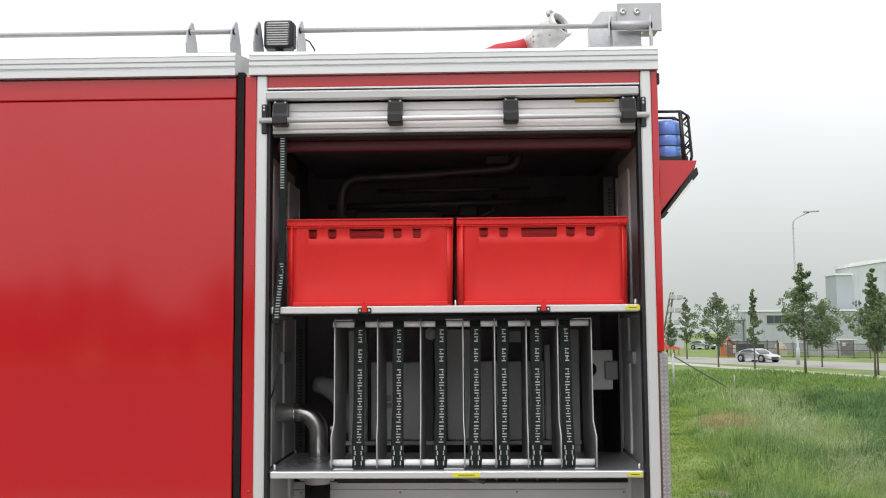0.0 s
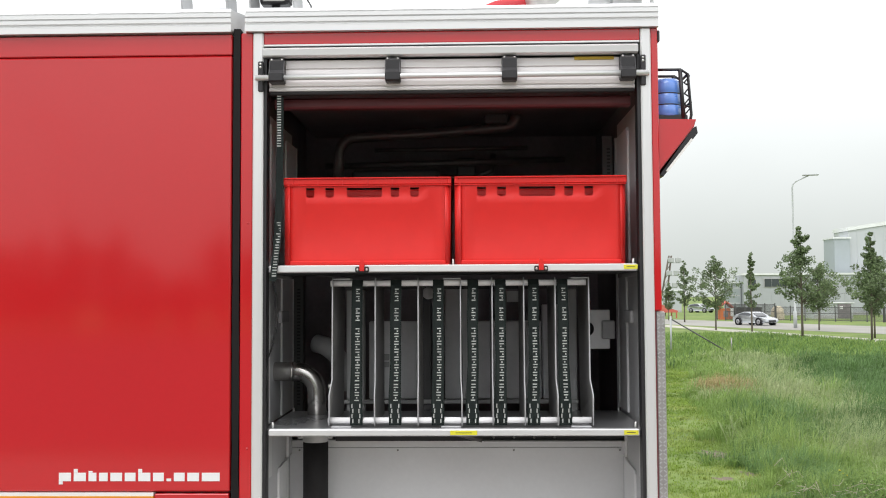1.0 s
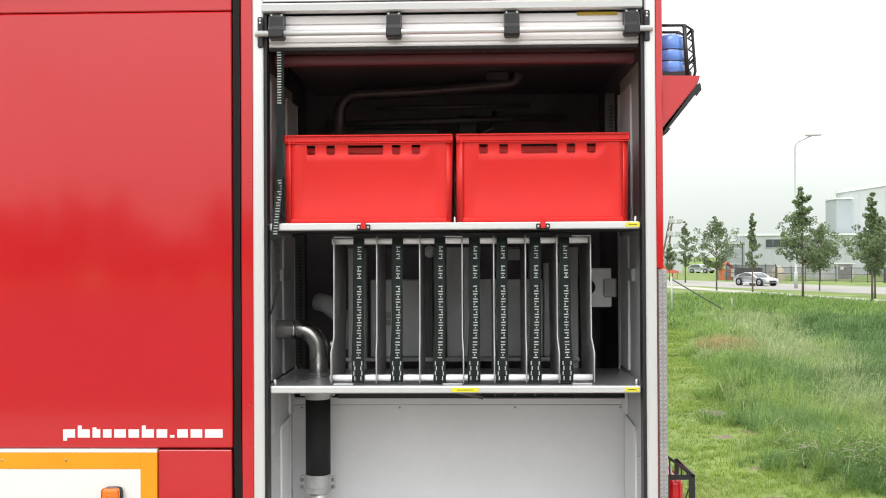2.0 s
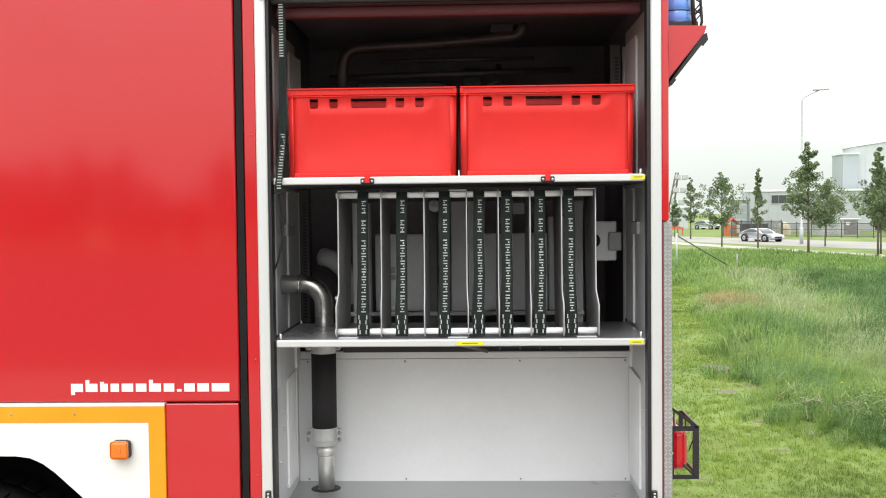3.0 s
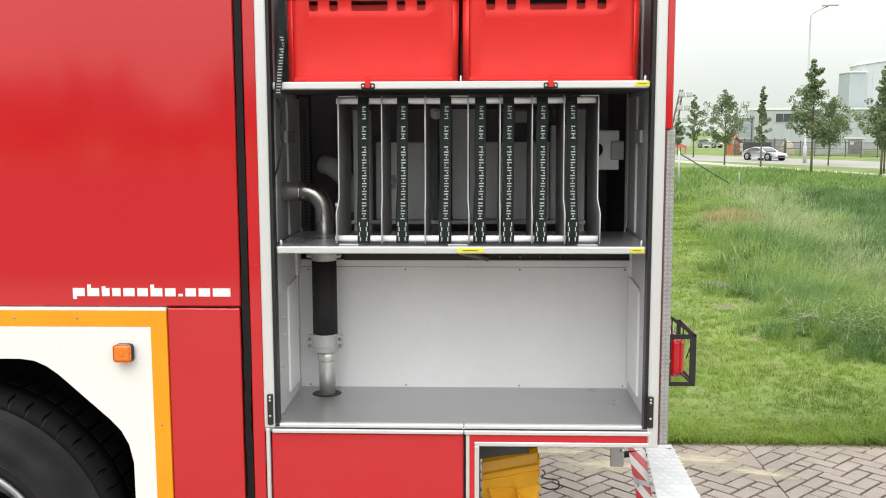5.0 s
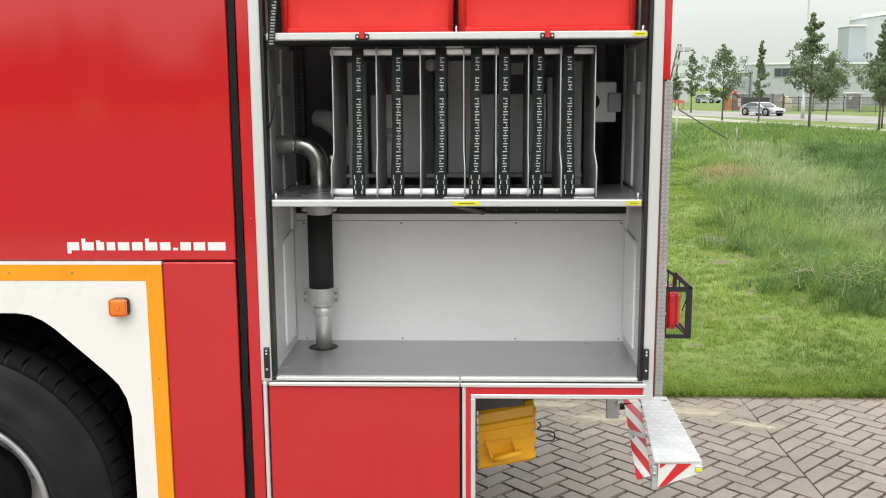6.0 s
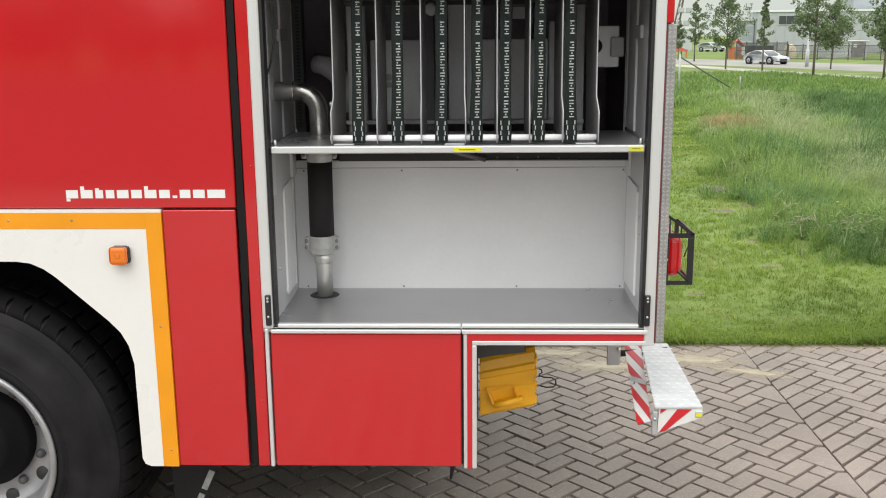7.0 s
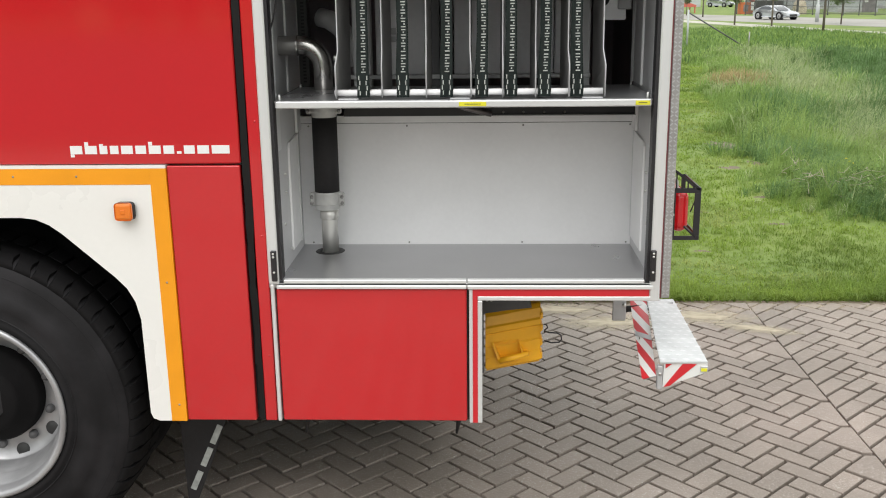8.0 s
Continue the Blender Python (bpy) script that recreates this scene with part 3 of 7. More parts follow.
for x in (-0.523, -0.163, 0.197, 0.560):
    bm = prism(bmesh.new(), [(0.016, 2.684), (-0.020, 2.684), (-0.026, 2.690), (-0.026, 2.712), (-0.014, 2.724), (-0.014, 2.752), (-0.008, 2.760), (0.016, 2.760)], x - 0.0235, x + 0.0235, "x", 0.003)
    part("bar_holder", bm, BLACK, shutter, "black plastic bar holder")
    for dx in (-0.016, 0.016):
        part("screw", lathe(bmesh.new(), [(0.003, 0), (0.0, -0.002)], (x + dx, -0.0145, 2.756), "y", 8), BOLT, shutter)
tb("label", LABEL_SHADED, 0.399, 0.521, 0.0125, 0.016, 2.752, 2.7615, 0, "yellow warning label in a shade-darkened yellow", shutter)
for x, z in ((-0.574, 2.728), (0.606, 2.735)):
    lt = tb("shutter_latch", BLACK, x - 0.008, x + 0.009, -0.012, 0.0, z - 0.07, z + 0.025, 0.003)
    for dz in (0.006, 0.016):
        part("screw", lathe(bmesh.new(), [(0.004, 0), (0.003, -0.002), (0.0, -0.002)], (x, -0.012, z + dz), "y", 10), BOLT, lt)
for x in (-0.578, 0.606):
    lt = tb("lower_latch", BLACK, x - 0.009, x + 0.009, -0.016, -0.004, 1.055, 1.155, 0.003, "black plastic latch at the foot of the opening")
    for dz in (1.145, 1.135, 1.085):
        part("screw", lathe(bmesh.new(), [(0.004, 0), (0.003, -0.002), (0.0, -0.002)], (x, -0.016, dz), "y", 10), BOLT, lt)
# red beam in a darkened red: the opening's shade is in its colour
part("inner_header", prism(bmesh.new(), [(0.088, 2.655), (0.080, 2.649), (0.080, 2.628), (0.086, 2.622), (0.12, 2.622), (0.12, 2.660)], -0.548, 0.582, "x"), MAROON, truck, "red beam inside the opening, coloured darker for the shade there")

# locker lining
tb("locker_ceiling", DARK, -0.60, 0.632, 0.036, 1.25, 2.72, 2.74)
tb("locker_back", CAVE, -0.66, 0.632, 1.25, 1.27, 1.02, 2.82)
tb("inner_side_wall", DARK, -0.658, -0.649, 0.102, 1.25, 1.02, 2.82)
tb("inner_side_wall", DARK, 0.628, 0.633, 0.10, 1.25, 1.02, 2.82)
tb("side_lining", LINER2, -0.580, -0.572, 0.051, 0.484, 1.046, 1.595, 0, "brushed grey side lining")
tb("side_lining", LINER2, -0.616, -0.608, 0.103, 0.700, 1.596, 2.64, 0, "brushed grey side lining")
tb("side_lining", LINER2, 0.610, 0.618, 0.051, 0.545, 1.046, 2.64, 0, "brushed grey side lining")


def lining_panel(side, y0, y1, z0, z1, drop):
    """A folded pale panel on one side wall, its top cut on the slant."""
    x0 = (-0.572 if z1 < 1.6 else -0.608) if side > 0 else 0.610
    bm = prism(bmesh.new(), [(y0, z0), (y1, z0), (y1, z1), (y0 + 0.012, z1 - drop), (y0, z1 - drop - 0.014)], x0, x0 + side * 0.007, "x", 0.0015)
    p = part("lining_panel", bm, LINER, truck, "pale folded panel on the side lining")
    tb("panel_return", ALU, min(x0, x0 + side * 0.010), max(x0, x0 + side * 0.010), y1, y1 + 0.004, z0, z1, 0, "", p)
    return p


lining_panel(1, 0.262, 0.405, 1.085, 1.462, 0.010)
lining_panel(-1, 0.240, 0.450, 1.085, 1.462, 0.010)
lining_panel(1, 0.490, 0.690, 1.600, 2.090, 0.0)
lining_panel(-1, 0.355, 0.515, 1.625, 2.085, 0.0)
lining_panel(1, 0.560, 0.760, 2.130, 2.600, 0.0)
lining_panel(-1, 0.290, 0.525, 2.130, 2.590, 0.0)
for sx, x0 in ((1, -0.572), (-1, 0.610)):
    for y0, y1, z0, z1, thick, mt in ((0.060, 0.110, 2.125, 2.575, 0.010, ALU), (0.060, 0.105, 1.622, 2.085, 0.008, ALU), (0.060, 0.120, 1.455, 1.592, 0.012, ALU), (0.410, 0.475, 1.466, 1.560, 0.010, LINER),
                                      (0.250, 0.372, 1.930, 1.972, 0.012, LINER2), (0.130, 0.410, 1.575, 1.594, 0.010, ALU), (0.060, 0.420, 2.083, 2.096, 0.010, ALU)):
        nm = {ALU: "inner_rail", LINER: "panel_bracket", LINER2: "cross_tie"}[mt]
        if mt is LINER2 and sx > 0:
            tb(nm, mt, -0.608, -0.594, 0.45, 0.58, 1.930, 1.972, 0.002)
            continue
        tb(nm, mt, min(x0, x0 + sx * thick), max(x0, x0 + sx * thick), y0, y1, z0, z1, 0.002)
    for yy, zz in ((0.25, 1.095), (0.38, 1.095), (0.20, 1.30), (0.20, 1.36), (0.16, 1.20)):
        part("bolt", lathe(bmesh.new(), [(0.005, 0), (0.005, sx * 0.005), (0.0, sx * 0.006)], (x0, yy, zz), "x", 8), BOLT, truck)
tb("edge_strip", ALU, 0.603, 0.6095, 0.575, 0.580, 1.60, 2.60, 0, "bright edge of the side lining")


def slotted_rail(x0, x1, y, z0, z1):
    r = tb("slotted_rail", RAIL, x0, x1, y, y + 0.02, z0, z1, 0, "dark perforated rail")
    mid = (x0 + x1) / 2 + 0.004
    for k in range(int((z1 - z0 - 0.06) / 0.0125)):
        tb("slot", INK, mid - 0.006, mid + 0.006, y - 0.002, y + 0.001, z0 + 0.03 + 0.0125 * k, z0 + 0.036 + 0.0125 * k, 0, "", r)


slotted_rail(-0.612, -0.570, 0.740, 1.58, 2.10)
slotted_rail(0.555, 0.590, 0.540, 2.12, 2.60)
tb("locker_floor", FLOOR, -0.600, 0.632, 0.0, 0.495, 1.030, 1.046, 0.002, "smooth grey locker floor")
tb("rear_liner", LINER, -0.600, 0.628, 0.486, 0.494, 1.046, 1.486, 0, "pale grey panel at the back of the lower locker")
tb("rear_liner_flange", LINER, -0.600, 0.628, 0.480, 0.494, 1.489, 1.515, 0.002)
for x in (-0.538, -0.188, 0.222, 0.595):
    for z in (1.0535, 1.478):
        part("screw", lathe(bmesh.new(), [(0.0035, 0), (0.0025, -0.002), (0, -0.002)], (x, 0.486, z), "y", 10), STEELD, truck)
tb("under_shelf_tray", BLACK, -0.40, 0.60, 0.42, 0.62, 1.520, 1.575)
for x in (0.15, 0.22, 0.29, 0.36):
    part("bolt", lathe(bmesh.new(), [(0.0045, 0), (0.0045, -0.006), (0, -0.007)], (x, 0.42, 1.532), "y", 8), STEELD, truck)
tb("tray_flange", MIDGREY, 0.115, 0.425, 0.400, 0.42, 1.5205, 1.5235)
tb("tray_flange", MIDGREY, 0.43, 0.60, 0.405, 0.42, 1.5205, 1.5225)
part("under_pipe", tube(bmesh.new(), [(-0.09, 0.44, 1.585), (0.02, 0.41, 1.548), (0.11, 0.41, 1.526)], 0.010, 8), PIPED, truck)


def shelf(name, z0, z1, label):
    s = tb(name, ALUX, -0.549, 0.5825, 0.006, 0.034, z0, z1, 0.003, label)
    tb("shelf_sheet", FLOOR, -0.565, 0.600, 0.034, 0.49, z1 - 0.006, z1 - 0.001, 0, "", s)
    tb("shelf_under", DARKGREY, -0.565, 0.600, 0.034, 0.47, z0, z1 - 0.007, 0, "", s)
    return s


upper = shelf("upper_shelf", 2.097, 2.119, "shelf with an aluminium front edge")
lower = shelf("lower_shelf", 1.596, 1.617, "grey shelf with an aluminium front edge")
for sh, x0, x1, z in ((upper, 0.541, 0.583, 2.109), (lower, 0.535, 0.578, 1.607), (lower, 0.008, 0.090, 1.6065)):
    lb = tb("label", LABEL, x0, x1, 0.0045, 0.007, z - 0.0065, z + 0.0065, 0, "small yellow label", sh)
    tb("label_text", INK, x0 + 0.2 * (x1 - x0), x1 - 0.2 * (x1 - x0), 0.0040, 0.0046, z - 0.0009, z + 0.0009, 0, "", lb)
for x in (-0.545, 0.578):
    for z in (2.119, 1.617):
        part("pin", lathe(bmesh.new(), [(0.006, 0), (0.006, 0.014), (0.003, 0.018), (0, 0.018)], (x, 0.05, z), "z", 10), BOLT, truck)
        part("pin", lathe(bmesh.new(), [(0.004, 0), (0.004, 0.01), (0, 0.012)], (x * 1.02, 0.47, z), "z", 10), BOLT, truck)
part("divider_pin", lathe(bmesh.new(), [(0.003, 0), (0.003, 0.016), (0, 0.018)], (0.0195, 0.02, 2.119), "z", 10), BOLT, upper)
for x in (-0.260, 0.289):
    st = part("crate_stop", B(x - 0.021, x + 0.021, -0.001, 0.006, 2.096, 2.114, 0.003), BLACK, upper, "black stop with two bolts")
    part("tab", prism(bmesh.new(), [(x - 0.007, 2.100), (x + 0.007, 2.100), (x + 0.008, 2.122), (x + 0.004, 2.136), (x - 0.004, 2.136), (x - 0.008, 2.122)], -0.008, 0.004, "y", 0.001), CRATE, st, "red plastic tab")
    for dx in (-0.014, 0.014):
        part("bolt", lathe(bmesh.new(), [(0.0045, 0), (0.004, -0.003), (0, -0.004)], (x + dx, -0.001, 2.105), "y", 10), BOLT, st)

# machinery deep inside
for x0, x1, z0, z1 in ((-0.300, -0.105, 1.648, 1.931), (-0.022, 0.086, 1.648, 2.075), (0.090, 0.330, 1.648, 1.931), (0.334, 0.405, 1.648, 1.990)):
    tb("inner_cabinet", INNER, x0, x1, 0.58, 0.62, z0, z1, 0.004, "grey cover deep inside the locker")
for x0, x1 in ((-0.372, -0.340), (-0.322, -0.306), (0.412, 0.450)):
    tb("inner_upright", MIDGREY, x0, x1, 0.50, 0.53, 1.60, 2.046, 0.003)
tb("inner_upright", DARKGREY, -0.106, -0.068, 0.50, 0.53, 1.60, 2.046, 0.003)
tb("inner_beam", MIDGREY, -0.385, 0.452, 0.485, 0.499, 1.641, 1.655, 0.002)
tb("inner_beam", DARKGREY, -0.385, 0.452, 0.485, 0.499, 2.047, 2.062, 0.002)
tb("inner_hinge", MIDGREY, -0.248, -0.225, 0.565, 0.579, 1.790, 1.812, 0.002)
tb("inner_hinge", MIDGREY, -0.248, -0.225, 0.565, 0.579, 1.765, 1.783, 0.002)
tb("inner_label", GALV, 0.205, 0.262, 0.575, 0.579, 2.000, 2.040)
part("gauge", lathe(bmesh.new(), [(0.0, -0.012), (0.018, -0.012), (0.022, -0.004), (0.022, 0.02)], (-0.077, 0.485, 2.033), "y", 20), LINER, truck)
cover = tb("cover_plate", LINER, 0.478, 0.560, 0.44, 0.455, 1.835, 1.972, 0.004, "pale plastic cover plate")
part("knob", lathe(bmesh.new(), [(0.0, -0.012), (0.022, -0.012), (0.026, 0.0)], (0.478, 0.44, 1.905), "y", 24), BLACK, cover)
tb("hatch", MIDGREY, 0.530, 0.575, 0.425, 0.44, 1.87, 1.935, 0.004, "", cover)
part("inner_pipe", tube(bmesh.new(), [(-0.434, 0.75, 2.40), (-0.434, 0.75, 2.57)] + arc((-0.364, 0.75, 2.57), 0.07, 180, 92, 7)[1:] + [(-0.10, 0.75, 2.650), (0.20, 0.75, 2.672)] + arc((0.205, 0.75, 2.722), 0.05, -84, 0, 6)[1:], 0.021, 14), PIPED, truck, "bent dark pipe deep inside the locker")
part("inner_pipe", tube(bmesh.new(), [(-0.50, 0.85, 2.54), (0.45, 0.85, 2.56)], 0.013, 10), PIPED, truck)
part("inner_pipe", tube(bmesh.new(), [(-0.30, 0.80, 2.595), (0.30, 0.80, 2.60)], 0.009, 10), PIPED, truck)
part("inner_block", B(-0.40, -0.05, 0.88, 0.96, 2.46, 2.53, 0.01), DARKGREY, truck)
part("inner_pipe", tube(bmesh.new(), [(-0.20, 0.95, 2.50), (0.10, 0.95, 2.505), (0.16, 0.95, 2.53), (0.17, 0.95, 2.60)], 0.014, 10), PIPED, truck)
part("inner_block", B(0.02, 0.10, 0.90, 1.0, 2.50, 2.58, 0.008), DARKGREY, truck)
part("inner_block", B(0.13, 0.22, 0.72, 0.80, 2.685, 2.72, 0.006), DARKGREY, truck)
part("inner_cable", tube(bmesh.new(), [(-0.552, 0.06, 2.10), (-0.540, 0.07, 2.03), (-0.538, 0.07, 1.93), (-0.552, 0.065, 1.86), (-0.566, 0.06, 1.82)], 0.003, 6), BLACK, truck)

# below the opening
sill = tb("sill", ALUX, -0.552, 0.0270, -0.004, 0.02, 1.046, 1.057, 0.002, "bright aluminium sill")
tb("sill", ALUX, 0.0305, 0.583, -0.004, 0.02, 1.046, 1.057, 0.002, "bright aluminium sill")
tb("sill_edge", ALUX, -0.574, 0.0270, -0.010, 0.012, 1.0285, 1.0405, 0.002)
tb("sill_edge", ALUX, 0.0305, 0.610, -0.010, 0.012, 1.0275, 1.0405, 0.002)
tb("sill_groove", MIDGREY, -0.572, 0.0268, 0.0, 0.02, 1.0405, 1.046)
tb("sill_groove", MIDGREY, 0.0305, 0.60, 0.0, 0.02, 1.0405, 1.046)
tb("locker_door", RED, -0.5775, 0.0275, -0.002, 0.02, 0.574, 1.0265, 0.004, "glossy red lower locker door")
tb("lower_gap", BLACK, -0.596, 0.0355, 0.021, 0.03, 0.58, 1.04)
tb("lower_box", DARKGREY, -0.60, 0.075, 0.03, 0.58, 0.590, 1.02)
tb("bracket_post", ALU, 0.0355, 0.0465, -0.006, 0.03, 0.570, 1.026, 0.002)
tb("bracket_post", ALU, 0.0625, 0.0770, -0.006, 0.04, 0.570, 0.989, 0.002)
tb("red_strip", REDTAPE, 0.0468, 0.0622, -0.004, 0.03, 0.570, 1.0035)
tb("red_strip", REDTAPE, 0.0468, 0.5985, -0.004, 0.03, 1.0038, 1.0265)
tb("bracket_beam", ALU, 0.0625, 0.6315, -0.006, 0.04, 0.9895, 1.0033, 0.002)
for x in (-0.575, -0.018):
    part("under_hook", tube(bmesh.new(), [(x, 0.35, 0.60), (x + 0.012, 0.35, 0.43), (x, 0.35, 0.36)], 0.006, 8, radii=[0.018, 0.012, 0.004]), BLACK, truck)
flap = part("mudflap", prism(bmesh.new(), [(-1.045, 0.62), (-1.043, 0.40), (-1.036, 0.06), (-1.008, 0.06), (-0.985, 0.12), (-0.905, 0.32), (-0.862, 0.44), (-0.855, 0.62)], 0.34, 0.352), RUBBER, truck, "black rubber mudflap")
for k, f in enumerate((0.0, 0.36, 0.70)):
    a, b = Vector((-1.004, 0.125)), Vector((-0.880, 0.395))
    d = (b - a) * 0.27
    o = a + (b - a) * f
    n = Vector((-d.y, d.x)).normalized() * 0.022
    bm = prism(bmesh.new(), [tuple(o), tuple(o + d), tuple(o + d + n), tuple(o + n)], 0.336, 0.3405)
    part("letter_bar", bm, PRINT, flap)


# wheels
def wheel(y, outer):
    c = (CX, y, 0.580)
    s = 1 if outer else -1
    w = part("wheel", lathe(bmesh.new(), [(0.318, 0.020 * s), (0.330, 0.004 * s), (0.350, -0.004 * s), (0.352, -0.001 * s), (0.40, -0.010 * s), (0.445, -0.012 * s), (0.447, -0.009 * s), (0.485, -0.006 * s), (0.515, 0.002 * s), (0.536, 0.011 * s), (0.550, 0.024 * s), (0.560, 0.042 * s), (0.567, 0.07 * s),
                                          (0.572, 0.12 * s), (0.570, 0.20 * s), (0.55, 0.25 * s), (0.44, 0.28 * s), (0.31, 0.26 * s), (0.31, 0.02 * s)], c, "y", 96), TYRE, truck, "black tyre with shallow shoulder grooves on a silver rim")
    for r0, d in ((0.365, -0.0065), (0.505, -0.0010)):
        part("bead_line", lathe(bmesh.new(), [(r0 - 0.003, (d + 0.002) * s), (r0, (d - 0.002) * s), (r0 + 0.003, (d + 0.002) * s)], c, "y", 96), TYRE, w)
    blocks = bmesh.new()
    count = 56
    lug = [(0.536, 0.0105), (0.555, 0.0225), (0.568, 0.040), (0.577, 0.068), (0.583, 0.12), (0.50, 0.12)]
    for k in range(count):
        turn = Matrix.Translation(c) @ Matrix.Rotation(-2 * math.pi * k / count, 4, "Y")
        one = prism(bmesh.new(), [(r, y * s) for r, y in lug], -1, 1, "z", 0.0)
        for v in one.verts:
            r = v.co.x
            v.co.z *= math.pi * r / count * (0.999 if r < 0.545 else 0.70 if r < 0.572 else 0.98)
            v.co.z += max(0.0, r - 0.545) * 0.45
        for e in one.edges:
            e.smooth = e.verts[0].co.z * e.verts[1].co.z < 0
        for f in one.faces:
            f.smooth = True
        bmesh.ops.transform(one, matrix=turn, verts=one.verts[:])
        tmp = bpy.data.meshes.new("lug")
        one.to_mesh(tmp)
        one.free()
        blocks.from_mesh(tmp)
        bpy.data.meshes.remove(tmp)
        lo, hi = sorted((0.124 * s, 0.225 * s))
        box(blocks, 0.555, 0.583, lo, hi, -0.027, 0.027, 0.003, 1, turn @ Matrix.Rotation(-0.03, 4, "Y"))
    part("tread", blocks, WHEELSHADE, w)
    part("rim", lathe(bmesh.new(), [(0.318, 0.018 * s), (0.327, 0.004 * s), (0.326, -0.005 * s), (0.318, -0.009 * s), (0.308, -0.004 * s), (0.302, 0.006 * s), (0.296, 0.030 * s), (0.292, 0.042 * s), (0.282, 0.052 * s), (0.277, 0.085 * s), (0.274, 0.088 * s),
                                    (0.274, 0.104 * s), (0.270, 0.107 * s), (0.269, 0.125 * s), (0.266, 0.128 * s), (0.264, 0.158 * s), (0.258, 0.170 * s), (0.215, 0.180 * s), (0.13, 0.186 * s)], c, "y", 96), RIM, w, "deep silver painted steel rim")
    # the hub's near-black stands in for the shade in its deep recess
    part("hub", lathe(bmesh.new(), [(0.178, 0.187 * s), (0.176, 0.150 * s), (0.165, 0.135 * s), (0.130, 0.128 * s), (0.122, 0.100 * s), (0.105, 0.090 * s), (0.0, 0.086 * s)], c, "y", 48), WHEELSHADE, w, "broad dark hub")
    for k in range(10):
        a = 2 * math.pi * (k + 0.5) / 10
        p = (c[0] + 0.200 * math.cos(a), c[1], c[2] + 0.200 * math.sin(a))
        part("wheel_nut", lathe(bmesh.new(), [(0.016, 0.186 * s), (0.016, 0.168 * s), (0.012, 0.160 * s), (0.0, 0.158 * s)], p, "y", 10), DARKGREY, w)
        a += math.pi / 10
        p = (c[0] + 0.236 * math.cos(a), c[1], c[2] + 0.236 * math.sin(a))
        part("hand_hole", lathe(bmesh.new(), [(0.027, 0.178 * s), (0.024, 0.1725 * s), (0.0, 0.1725 * s)], p, "y", 20), INK, w)
    return w


wheel(0.03, True)
wheel(WIDE - 0.03, False)
for y in (0.36, WIDE - 0.66):
    part("inner_tyre", lathe(bmesh.new(), [(0.31, 0.0), (0.45, 0.0), (0.55, 0.04), (0.578, 0.15), (0.55, 0.26), (0.45, 0.30), (0.31, 0.30)], (CX, y, 0.580), "y", 48), TYRE, truck)

# rear: canopy with lamp strip, and hinges
can = part("rear_canopy", prism(bmesh.new(), [(0.654, 2.566), (0.773, 2.564), (0.766, 2.540), (0.654, 2.400)], 0.02, 0.60, "y", 0.003), RED, truck, "red wedge-shaped canopy on the rear")
part("lamp_bar", prism(bmesh.new(), [(0.657, 2.390), (0.668, 2.386), (0.776, 2.520), (0.772, 2.542), (0.762, 2.536)], 0.015, 0.60, "y", 0.002), BLACK, can, "black lamp housing")
part("lamp_strip", prism(bmesh.new(), [(0.675, 2.4035), (0.6815, 2.3995), (0.7600, 2.4980), (0.7545, 2.5030)], 0.0110, 0.0155), WHITE, can, "clear lamp strip")


